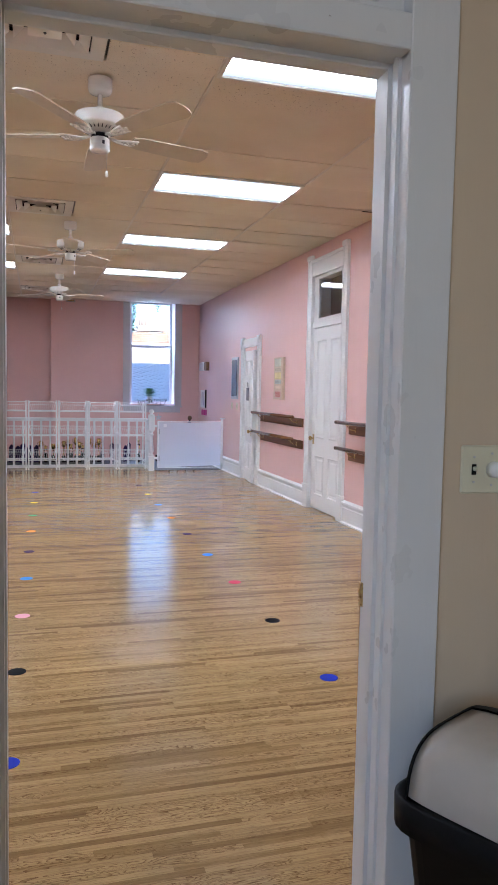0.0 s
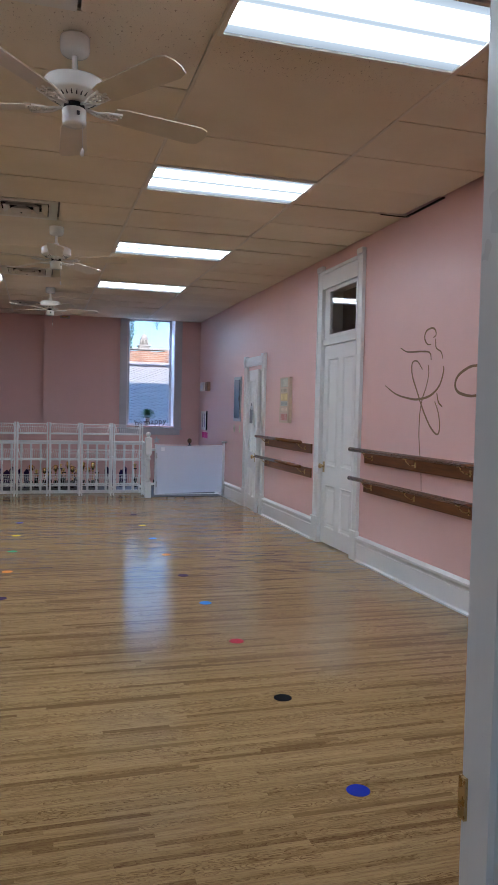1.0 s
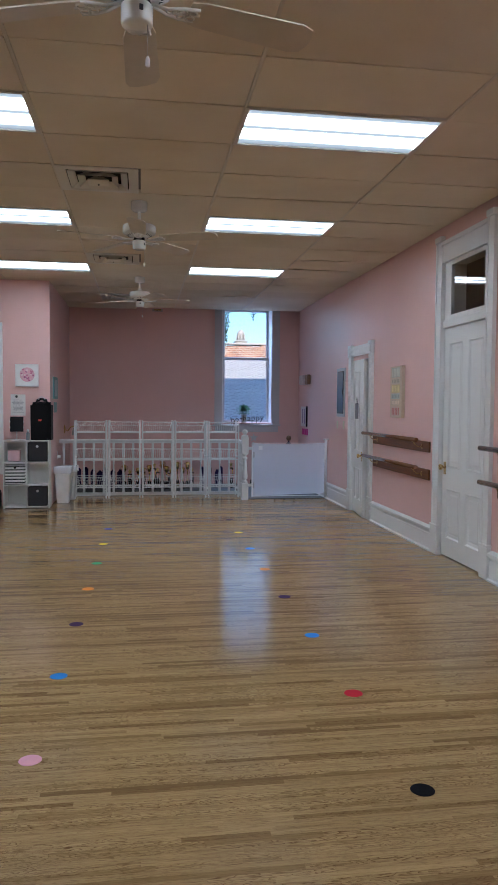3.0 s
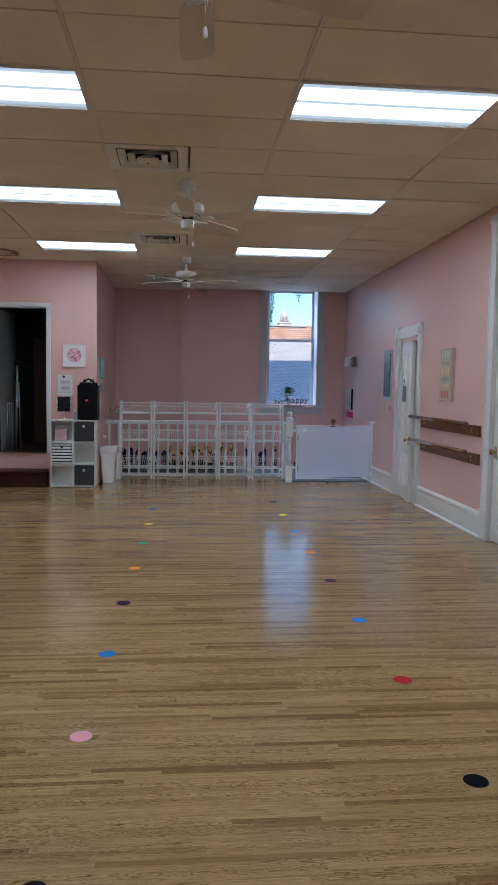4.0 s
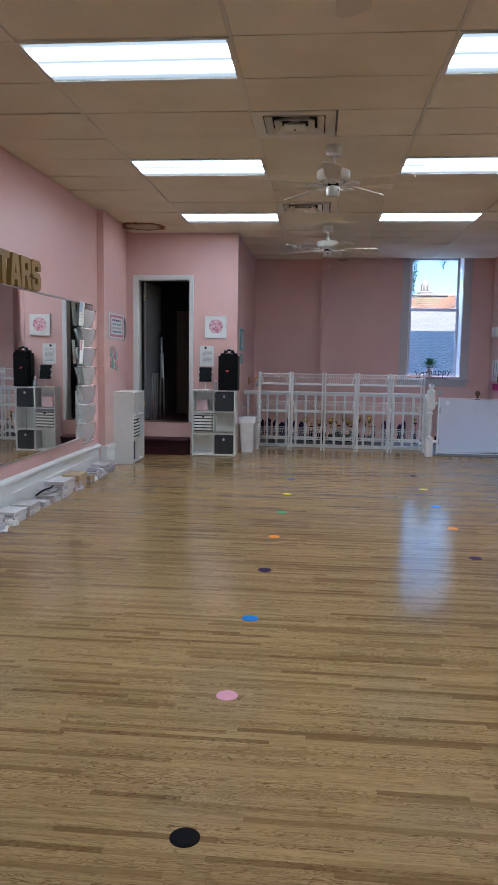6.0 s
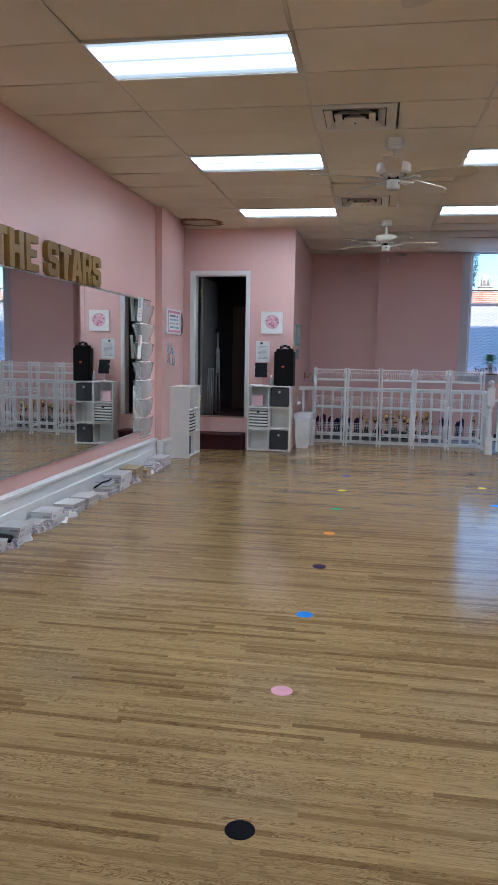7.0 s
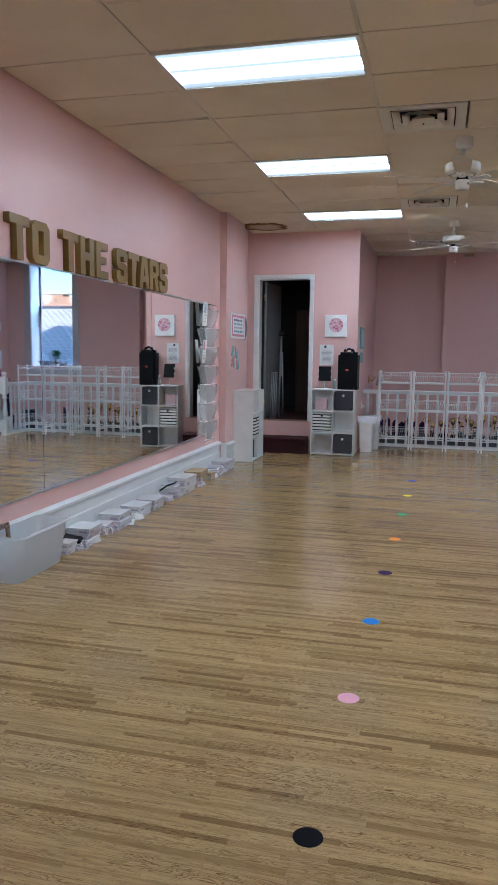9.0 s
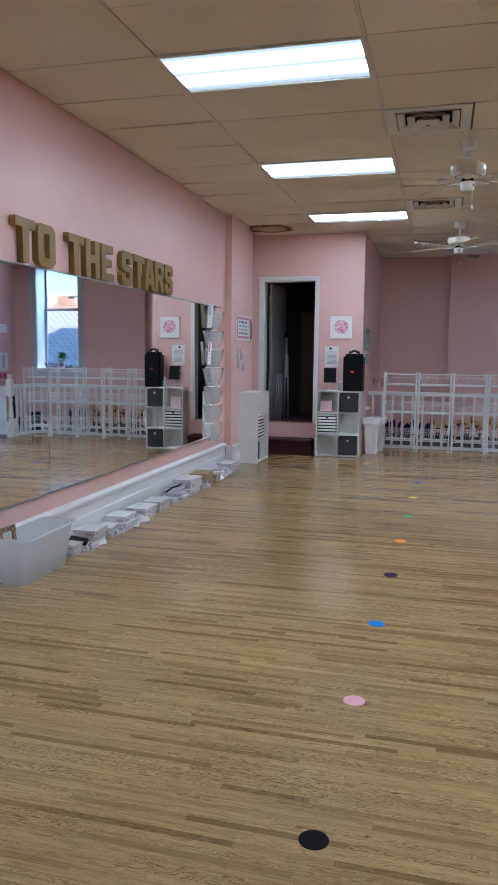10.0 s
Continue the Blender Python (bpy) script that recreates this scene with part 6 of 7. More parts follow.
_q = thing("wall_clock", "round grey-rimmed wall clock seen almost edge on", "clock")
_cm = Matrix.Translation((WEST - 0.06, 11.88, 1.78)) @ Matrix.Rotation(radians(90), 4, "Y")
part("rim", lathe(bmesh.new(), [(0.165, 0), (0.172, 0.03), (0.168, 0.055), (0.155, 0.055), (0.152, 0.03)], seg=36, m=_cm, caps=False), plastic("slate_rim", (0.20, 0.20, 0.21), 0.35), _q)
part("face", lathe(bmesh.new(), [(0.153, 0.0), (0.153, 0.03)], seg=36, m=_cm), PAPER, _q)
part("hour_pointer", bx(WEST - 0.029, WEST - 0.026, 11.875, 11.885, 1.78, 1.86), INK, _q)

# ---- cube shelves ----
def cube_shelf(name_label, m):
    """A two by three cube unit: local x across, y deep (front at -y), z up."""
    t = thing("cube_shelf", name_label, "cube shelf", m, "white cube shelves")
    w, d, h, p = 0.61, 0.268, 0.94, 0.016
    part("side_panel", bx(-w / 2, -w / 2 + p, -d, 0, 0, h, bevel=0.0015), LAMINATE, t)
    part("side_panel", bx(w / 2 - p, w / 2, -d, 0, 0, h, bevel=0.0015), LAMINATE, t)
    part("top", bx(-w / 2 + p, w / 2 - p, -d, 0, h - p, h), LAMINATE, t)
    part("bottom", bx(-w / 2 + p, w / 2 - p, -d + .002, 0, 0.012, 0.012 + p), LAMINATE, t)
    for k in (1, 2):
        z = 0.012 + (h - 0.012) * k / 3
        for s in (0, 1):
            part("shelf", bx(-w / 2 + p + s * (w / 2 - p / 2), -p / 2 + s * (w / 2 - p / 2), -d + .002, -0.006, z - p / 2, z + p / 2), LAMINATE, t)
    part("divider", bx(-p / 2, p / 2, -d + .001, -0.006, 0.012 + p, h - p), LAMINATE, t)
    part("back_panel", bx(-w / 2 + p, w / 2 - p, -0.006, 0, 0.012 + p, h - p), LAMINATE, t)
    return t


CUBE_B = pose(-1.175, 12.245, 0)
CUBE_A = pose(PX + 0.002, 11.32, 0, 0, 0, 90)
cube_shelf("white two-by-three cube shelf holding grey fabric bins", CUBE_B)
cube_shelf("white two-by-three cube shelf standing against the pier wall", CUBE_A)
CELL = {0: 0.036, 1: 0.338, 2: 0.648}


def fabric_bin(m, label):
    t = thing("fabric_bin", label, "storage bin", m, "fabric bins")
    part("body", bx(-0.128, 0.128, -0.262, -0.03, 0.0, 0.262, bevel=0.006), CLOTHGREY, t)
    part("grommet", lathe(bmesh.new(), [(0.018, 0), (0.018, 0.004), (0.011, 0.006)], seg=20, m=Matrix.Translation((0, -0.262, 0.205)) @ Matrix.Rotation(radians(90), 4, "X")), STEEL, t, "round metal grommet")
    return t


for k in (0, 2):
    fabric_bin(CUBE_B @ pose(0.149, 0, CELL[k]), "charcoal fabric bin with a round grommet in the cube shelf")
STRIPE = plastic("black_stripe", (0.03, 0.03, 0.035), 0.7)


def striped_box(m):
    t = thing("striped_box", "black and white striped fabric box in the cube shelf", "storage box", m, "striped boxes")
    part("body", bx(-0.128, 0.128, -0.26, -0.03, 0.0, 0.262, bevel=0.004), PAPER, t)
    for k in range(6):
        part("stripe", bx(-0.1285, 0.1285, -0.2615, -0.0295, 0.016 + 0.043 * k, 0.032 + 0.043 * k), STRIPE, t)
    part("grommet", lathe(bmesh.new(), [(0.016, 0), (0.016, 0.004), (0.010, 0.006)], seg=18, m=Matrix.Translation((0, -0.2615, 0.225)) @ Matrix.Rotation(radians(90), 4, "X")), BLACK, t)
    return t


striped_box(CUBE_B @ pose(-0.149, 0, CELL[1]))
striped_box(CUBE_A @ pose(-0.149, -0.02, CELL[1]))
PINKBOX = plastic("pink_card", (0.76, 0.53, 0.57), 0.6)
for mm, s in ((CUBE_B @ pose(-0.17, -0.10, CELL[2]), 0.15), (CUBE_A @ pose(-0.15, -0.12, CELL[2]), 0.13)):
    t = thing("pink_box", "small pale pink card box on a cube shelf", "box", mm, "pink boxes")
    part("body", bx(-s / 2, s / 2, -0.10, 0.02, 0, s - 0.02, bevel=0.002), PINKBOX, t)
    part("lid", bx(-s / 2 - .002, s / 2 + .002, -0.102, 0.022, s - 0.02, s, bevel=0.002), PINKBOX, t)
t = thing("folder", "dark teal folder standing in the cube shelf", "folder", CUBE_A @ pose(-0.1, -0.05, CELL[0]))
part("cover", bx(-0.012, 0.012, -0.19, 0.0, 0, 0.24, bevel=0.002), plastic("teal_card", (0.06, 0.12, 0.14), 0.6), t)

# speaker, tablet and bottle on the shelf
def party_speaker():
    t = thing("party_speaker", "tall black portable loudspeaker with a top handle", "loudspeaker", pose(-0.975, 12.10, 0.94, 0, 0, -4))
    bm = bx(-0.138, 0.138, -0.125, 0.125, 0.0, 0.52)
    bmesh.ops.bevel(bm, geom=[e for e in bm.edges if abs(e.verts[0].co.z - e.verts[1].co.z) > 0.1], offset=0.045, segments=4, affect="EDGES")
    bmesh.ops.bevel(bm, geom=[e for e in bm.edges if e.verts[0].co.z > 0.5 and e.verts[1].co.z > 0.5], offset=0.04, segments=4, affect="EDGES")
    part("cabinet", bm, BLACK, t)
    g = G("speaker_grille", 0.7, spec=0.15)
    v = g.n("ShaderNodeTexVoronoi", Scale=220.0)
    g.link(g.tc.outputs["Object"], v.inputs["Vector"])
    g.color(g.ramp(v.outputs["Distance"], [(0.2, (0.003, 0.003, 0.004)), (0.5, (0.008, 0.008, 0.009))]))
    g.bump(v.outputs["Distance"], 0.6, 0.002)
    part("grille", bx(-0.104, 0.104, -0.129, -0.1255, 0.022, 0.496, bevel=0.002), g.m, t, "perforated black grille")
    part("badge", bx(-0.02, 0.02, -0.134, -0.131, 0.26, 0.285), plastic("badge_orange", (0.75, 0.06, 0.04), 0.4), t, "small orange-red badge")
    part("handle", pipe(bmesh.new(), [(-0.07, 0, 0.515), (-0.06, 0, 0.55), (0.0, 0, 0.565), (0.06, 0, 0.55), (0.07, 0, 0.515)], 0.014, 8), BLACK, t)
    return t


party_speaker()
t = thing("headset", "small silver and black headset resting on the loudspeaker", "headset")
part("band", pipe(bmesh.new(), [(-1.02, 12.09, 1.465), (-1.01, 12.09, 1.515), (-0.975, 12.09, 1.535), (-0.94, 12.09, 1.515), (-0.93, 12.09, 1.465)], 0.006), STEEL, t)
for x in (-1.02, -0.93):
    part("ear_pad", lathe(bmesh.new(), [(0.02, -0.012), (0.025, 0), (0.02, 0.012)], (x, 12.09, 1.478), 14), BLACK, t)
t = thing("tablet_stand", "black tablet in a white desk stand on the shelf", "tablet", pose(-1.31, 12.09, 0.94, 0, 0, 6))
part("base", lathe(bmesh.new(), [(0.05, 0), (0.05, 0.008), (0.02, 0.012), (0.01, 0.014)], seg=20), WHITEPL, t)
part("stem", rod(bmesh.new(), (0, 0, 0.012), (0, 0.02, 0.15), 0.006, 8), WHITEPL, t)
bm = bmesh.new()
pour(bm, bx(-0.088, 0.088, -0.006, 0.006, -0.105, 0.105, bevel=0.004), Matrix.Translation((0, 0.0, 0.215)) @ Matrix.Rotation(radians(-14), 4, "X"))
part("tablet", bm, BLACK, t, "black tablet with a dark screen")
for sx in (-1, 1):
    for z in (0.17, 0.25):
        part("clamp", bx(sx * 0.09 - 0.006, sx * 0.09 + 0.006, -0.02, 0.015, z - 0.012, z + 0.012, bevel=0.003), WHITEPL, t)
t = thing("spray_bottle", "small clear bottle with a white cap on the shelf", "bottle")
part("body", lathe(bmesh.new(), [(0.022, 0), (0.024, 0.004), (0.024, 0.09), (0.012, 0.105), (0.012, 0.115)], (-1.16, 12.07, 0.94), 16), frosted("pale_plastic", (0.6, 0.66, 0.7), 0.6), t)
part("cap", lathe(bmesh.new(), [(0.014, 0.115), (0.014, 0.14), (0.006, 0.145)], (-1.16, 12.07, 0.94), 14), WHITEPL, t)

# art and notice on the closet front
_a = thing("canvas_print", "square white canvas with a pink mosaic disc", "wall art")
part("canvas", bx(-1.345, -1.035, 12.218, 12.25, 1.675, 1.985, bevel=0.003), PAPER, _a)
part("disc", lathe(bmesh.new(), [(0.10, 0), (0.10, 0.0015)], seg=40, m=Matrix.Translation((-1.185, 12.218, 1.84)) @ Matrix.Rotation(radians(90), 4, "X")), plastic("blush_print", (0.72, 0.45, 0.50), 0.7), _a)
r = random.Random(6)
for k in range(34):
    a, d = r.uniform(0, 6.283), 0.088 * math.sqrt(r.random())
    x, z, s = -1.185 + d * math.cos(a), 1.84 + d * math.sin(a), r.uniform(0.008, 0.014)
    part("mosaic_patch", bx(x - s, x + s, 12.2145 - 0.0002 * k, 12.2163 - 0.0002 * k, z - s, z + s), plastic("mosaic_%d" % (k % 4), ((0.60, 0.22, 0.34), (0.80, 0.60, 0.64), (0.45, 0.14, 0.28), (0.78, 0.40, 0.48))[k % 4], 0.6), _a)
_n = thing("notice_sheet", "printed white notice taped to the pink wall", "notice")
part("sheet", bx(-1.415, -1.215, 12.2475, 12.249, 1.27, 1.565), PAPER, _n)
part("emblem", lathe(bmesh.new(), [(0.018, 0), (0.018, 0.001)], seg=18, m=Matrix.Translation((-1.335, 12.2475, 1.535)) @ Matrix.Rotation(radians(90), 4, "X")), INK, _n)
for k in range(11):
    w = r.uniform(0.055, 0.08)
    part("printed_line", bx(-1.315 - w, -1.315 + w, 12.2465, 12.2475, 1.485 - 0.017 * k, 1.490 - 0.017 * k), plastic("grey_print", (0.30, 0.30, 0.32), 0.7), _n)
_t = thing("wall_picture", "small teal framed print on the closet side wall", "picture")
part("frame", bx(-0.88, -0.86, 12.56, 13.02, 1.51, 1.83, bevel=0.003), plastic("teal_paint", (0.16, 0.36, 0.36), 0.5), _t)
part("print", bx(-0.86, -0.8585, 12.62, 12.96, 1.55, 1.79), plastic("pale_print", (0.42, 0.52, 0.52), 0.5), _t)
_t = thing("teal_card", "small teal card pinned to the closet side wall", "card")
part("card", bx(-0.88, -0.876, 12.66, 13.02, 1.31, 1.46), plastic("teal_paint_light", (0.20, 0.42, 0.42), 0.5), _t)

# ---- closet doorway, step and what stands inside ----
_c = tagged(thing("door_4", "white cased closet doorway with a grey leaf open into the dark", "door"), kind="structure")
x0, x1, zs, zt = CLOSET
for q in ((x0 - 0.06, x0 + 0.004, zs - 0.45, zt - 0.004), (x1 - 0.004, x1 + 0.045, zs, zt - 0.004)):
    part("casing", bx(q[0], q[1], 12.235, 12.25, q[2], q[3], bevel=0.002), WHITE, _c)
part("head_casing", bx(x0 - 0.06, x1 + 0.045, 12.233, 12.25, zt - 0.004, zt + 0.05, bevel=0.002), WHITE, _c)
bm = bmesh.new()
box(bm, x0, x0 + 0.018, 12.252, 12.42, zs, zt), box(bm, x1 - 0.018, x1, 12.252, 12.42, zs, zt), box(bm, x0 + .018, x1 - .018, 12.252, 12.42, zt - 0.018, zt)
part("jamb", bm, WHITE, _c)
bm = bmesh.new()
pour(bm, bx(0, 0.74, 0, 0.036, 0.012, 2.02, bevel=0.002), Matrix.Translation((x0 + 0.085, 12.43, zs)) @ Matrix.Rotation(radians(85), 4, "Z"))
# the leaf's colour is darkened to carry the shade inside the closet
part("leaf", bm, painted("shaded_leaf_paint", (0.17, 0.165, 0.165), 0.55, 0.15), _c, "plain door leaf with worn paint, greyed for the closet's shade")
part("knob", lathe(bmesh.new(), [(0.01, 0), (0.01, 0.03), (0.026, 0.045), (0.02, 0.065), (0.005, 0.07)], seg=16, m=Matrix.Translation((x0 + 0.14, 13.08, zs + 0.93)) @ Matrix.Rotation(radians(90), 4, "Y")), STEEL, _c)
for z in (zs + 0.25, zs + 1.80):
    part("hinge", rod(bmesh.new(), (x0 + 0.066, 12.405, z - 0.05), (x0 + 0.066, 12.405, z + 0.05), 0.012, 8), BRASS, _c)
part("sill_strip", bx(x0 - 0.0, x1, 12.235, 12.40, zs - 0.0, zs + 0.008, bevel=0.002), wood("sill_oak", (0.22, 0.11, 0.04), (0.38, 0.22, 0.10), 0.4, "x"), _c, "narrow wooden sill strip")
_st = tagged(thing("closet_step", "maroon carpeted step below the closet door", "step"), kind="structure")
part("riser", bx(x0 + 0.02, x1 + 0.01, 12.01, 12.249, 0, 0.20), CARPET, _st)
part("tread", bx(x0 + 0.02, x1 + 0.01, 11.95, 12.249, 0.20, 0.235, bevel=0.012), CARPET, _st)


def tripod(x, y, a, h):
    t = thing("tripod", "folded silver camera tripod standing in the closet", "tripod", pose(x, y, 0.45, 0, 0, a), "closet stands")
    for k in range(3):
        b = radians(120 * k)
        part("leg", rod(bmesh.new(), (0.042 * math.cos(b), 0.042 * math.sin(b), 0), (0.02 * math.cos(b), 0.02 * math.sin(b), h * 0.8), 0.011, 8), STEEL, t)
    part("column", rod(bmesh.new(), (0, 0, h * 0.5), (0, 0, h), 0.014, 10), STEEL, t)
    part("head", bx(-0.035, 0.035, -0.05, 0.05, h, h + 0.07, bevel=0.008), BLACK, t)
    part("pan_handle", rod(bmesh.new(), (0.02, 0, h + 0.02), (0.2, 0.05, h - 0.01), 0.007, 8), BLACK, t)
    return t


tripod(-2.13, 12.95, 15, 1.25)
t = thing("folding_stand", "folded metal stand leaning in the closet", "stand")
for k in range(4):
    part("tube", rod(bmesh.new(), (-2.21 + 0.02 * k, 12.60 + 0.03 * k, 0.45), (-2.215 + 0.02 * k, 12.70 + 0.03 * k, 1.15), 0.009, 8), STEEL, t)
part("cross_tube", rod(bmesh.new(), (-2.215, 12.70, 1.14), (-2.155, 12.79, 1.14), 0.009, 8), STEEL, t)
t = thing("tall_board", "tall brown board leaning in the dark closet", "board")
part("panel", bx(-2.08, -1.80, 13.9, 13.95, 0.45, 2.15, bevel=0.004), wood("dark_board", (0.08, 0.042, 0.028), (0.15, 0.09, 0.06), 0.6, "z"), t)
r = random.Random(14)
for k in range(5):
    t = thing("storage_carton", "dim storage carton stacked in the closet", "carton", pose(-1.45 + 0.02 * k, 14.3, 0.45 + 0.28 * k, 0, 0, r.uniform(-8, 8)), "closet cartons")
    part("body", bx(-0.22, 0.22, -0.18, 0.18, 0, 0.27, bevel=0.004), painted("dim_card", (0.16, 0.11, 0.08), 0.8), t)
    part("tape", bx(-0.025, 0.025, -0.182, 0.182, 0.2695, 0.272), plastic("tape", (0.25, 0.2, 0.14), 0.4), t)

# ---- storage tub, boxes and bundles along the west baseboard ----
TUB = milky("milky_plastic", (0.80, 0.815, 0.83), 0.30, 0.5, 0.25)


def storage_tub():
    t = thing("storage_tub", "large open milky plastic storage tub on the floor", "storage tub")
    bm = bmesh.new()
    def ring(x0, x1, y0, y1, z, r=0.055):
        pts = []
        for cx, cy, a0 in ((x1 - r, y1 - r, 0), (x0 + r, y1 - r, 90), (x0 + r, y0 + r, 180), (x1 - r, y0 + r, 270)):
            for k in range(5):
                a = radians(a0 + 22.5 * k)
                pts.append(bm.verts.new((cx + r * math.cos(a), cy + r * math.sin(a), z)))
        return pts
    rs = [ring(-2.385, -2.20, 5.62, 6.18, 0.003), ring(-2.388, -2.15, 5.59, 6.19, 0.305), ring(-2.392, -2.13, 5.57, 6.205, 0.308), ring(-2.392, -2.13, 5.57, 6.205, 0.294)]
    for a, b in zip(rs, rs[1:]):
        for i in range(20):
            bm.faces.new((a[i], a[(i + 1) % 20], b[(i + 1) % 20], b[i])).smooth = True
    bm.faces.new(rs[0][::-1])
    part("tub", bm, TUB, t)
    return t


storage_tub()
t = thing("spotted_item", "small spotted card frame standing in the tub", "card frame", pose(-2.335, 5.70, 0.03, -5, 0, 84))
bm = bmesh.new()
for q in ((-0.075, 0.075, 0.29, 0.32), (-0.075, -0.05, 0.06, 0.29), (0.05, 0.075, 0.06, 0.29), (-0.075, 0.075, 0.03, 0.06)):
    box(bm, q[0], q[1], -0.008, 0.008, q[2], q[3])
g = G("spotted_print", 0.6)
v = g.n("ShaderNodeTexVoronoi", Scale=60.0)
g.link(g.tc.outputs["Object"], v.inputs["Vector"])
g.color(g.ramp(v.outputs["Distance"], [(0.32, (0.03, 0.02, 0.015)), (0.42, (0.26, 0.17, 0.11))]))
part("border", bm, g.m, t)

def printed_wrap():
    """Pale wrapping with blots of faded print."""
    g = G("printed_wrap", 0.55)
    blot = g.ramp(g.noise(38, 3, 0.6), [(0.44, (0, 0, 0)), (0.54, (1, 1, 1))])
    col = g.ramp(g.noise(16, 2), [(0.40, (0.40, 0.25, 0.24)), (0.5, (0.34, 0.32, 0.40)), (0.62, (0.22, 0.20, 0.20))])
    g.color(g.mix(blot, (0.62, 0.58, 0.59), col))
    return g.m


PRINTED = printed_wrap()
CARD = [painted("white_card_%d" % k, c, 0.6, 0.08, 60, 0.1) for k, c in enumerate(((0.70, 0.67, 0.68), (0.62, 0.58, 0.60), (0.68, 0.65, 0.63)))]
KRAFT = painted("kraft_card", (0.45, 0.32, 0.18), 0.7)
LILAC = plastic("print_strip", (0.45, 0.42, 0.50), 0.6)


def shoe_box(x, y, z, l, w, h, a, mat):
    t = thing("slim_carton", "small white lidded carton in a stack on the floor", "carton", pose(x, y, z, 0, 0, a), "cartons along the baseboard")
    part("tray", bx(-w / 2, w / 2, -l / 2, l / 2, 0, h * 0.62, bevel=0.0015), mat, t)
    # ink-coloured slab puts the shadow line under the lid into colour
    part("seam", bx(-w / 2 + .004, w / 2 - .004, -l / 2 + .004, l / 2 - .004, h * 0.62, h * 0.66), INK, t, "dark strip drawn for the shadow line under the lid")
    part("lid", bx(-w / 2 - .005, w / 2 + .005, -l / 2 - .005, l / 2 + .005, h * 0.66, h, bevel=0.002), mat, t)
    part("label", bx(w / 2 * 0.1, w / 2 * 0.8, -l / 2 - 0.0025, -l / 2, h * 0.12, h * 0.52), LILAC, t)
    part("side_print", bx(w / 2, w / 2 + 0.0025, -l * 0.42, -l * 0.16, h * 0.14, h * 0.50), LILAC, t)
    return t


def crumpled(x, y, z, s, mat, seed):
    """A crumpled wrapper of folded sheet."""
    r = random.Random(seed)
    bm = bmesh.new()
    n = 14
    folds = [(Vector((r.uniform(-1, 1), r.uniform(-1, 1))).normalized(), r.uniform(5, 17), r.uniform(0, 6), r.uniform(0.4, 1.0)) for _ in range(7)]
    def rise(u, v):
        rim = max(0.0, 1 - max(abs(u), abs(v)) ** 3)
        z = sum(k * abs(math.sin(q * (d.x * u + d.y * v) + p)) for d, q, p, k in folds) / 4.2
        return rim ** 0.6 * (0.012 + 0.34 * s * z)
    g = []
    for i in range(n + 1):
        g.append([])
        for j in range(n + 1):
            u, v = 2 * i / n - 1, 2 * j / n - 1
            k = 1 - 0.22 * (u * u * v * v) + r.uniform(-0.05, 0.05)
            g[i].append(bm.verts.new((u * k * s / 2, v * k * s * 0.62, rise(u, v))))
    for i in range(n):
        for j in range(n):
            bm.faces.new((g[i][j], g[i + 1][j], g[i + 1][j + 1], g[i][j + 1]))
    ob = part("crumpled_wrap", bm, mat)
    ob.matrix_basis = pose(x, y, z, 0, 0, r.uniform(0, 180))
    tagged(ob, "crumpled white wrapping between the cartons on the floor", "wrapping", "wrappings along the baseboard")


def sheet_stack(x, y, z, a, n, mat):
    t = thing("paper_pile", "low pile of loose white papers on the floor", "papers", pose(x, y, z, 0, 0, a), "paper piles along the baseboard")
    r = random.Random(int(y * 100))
    for k in range(n):
        dx, dy, q = r.uniform(-.012, .012), r.uniform(-.03, .03), r.uniform(-9, 9)
        bm = bmesh.new()
        pour(bm, bx(-0.065, 0.065, -0.10, 0.10, 0, 0.008), pose(dx, dy, 0.009 * k, 0, 0, q))
        part("sheet", bm, mat[k % len(mat)], t)


rng = random.Random(21)
WALLSIDE = -2.385     # cartons stand off the baseboard's foot


def stack(y0, y1, heights, wide=0.165):
    z = 0.0
    for h in heights:
        dx = rng.uniform(-.006, .010)
        shoe_box(WALLSIDE + wide / 2 + dx + 0.006, (y0 + y1) / 2 + rng.uniform(-.012, .012), z, (y1 - y0) * rng.uniform(0.9, 1.0), wide, h - 0.0015, rng.uniform(-2.5, 2.5), CARD[rng.randrange(3)])
        z += h


stack(6.30, 6.42, (0.05, 0.04), 0.15)
stack(6.55, 6.77, (0.048, 0.044, 0.042), 0.175)
stack(7.10, 7.34, (0.066, 0.054), 0.175)
stack(7.52, 7.77, (0.056, 0.047), 0.18)
stack(7.84, 8.09, (0.053, 0.048), 0.18)
stack(8.22, 8.34, (0.05,), 0.17)
stack(8.44, 8.60, (0.042, 0.03), 0.18)
stack(8.66, 8.98, (0.07, 0.095), 0.195)
shoe_box(-2.295, 9.32, 0, 0.28, 0.18, 0.145, 2, KRAFT)
shoe_box(-2.27, 9.60, 0, 0.12, 0.17, 0.08, -6, KRAFT)
stack(10.20, 10.54, (0.06, 0.055), 0.18)
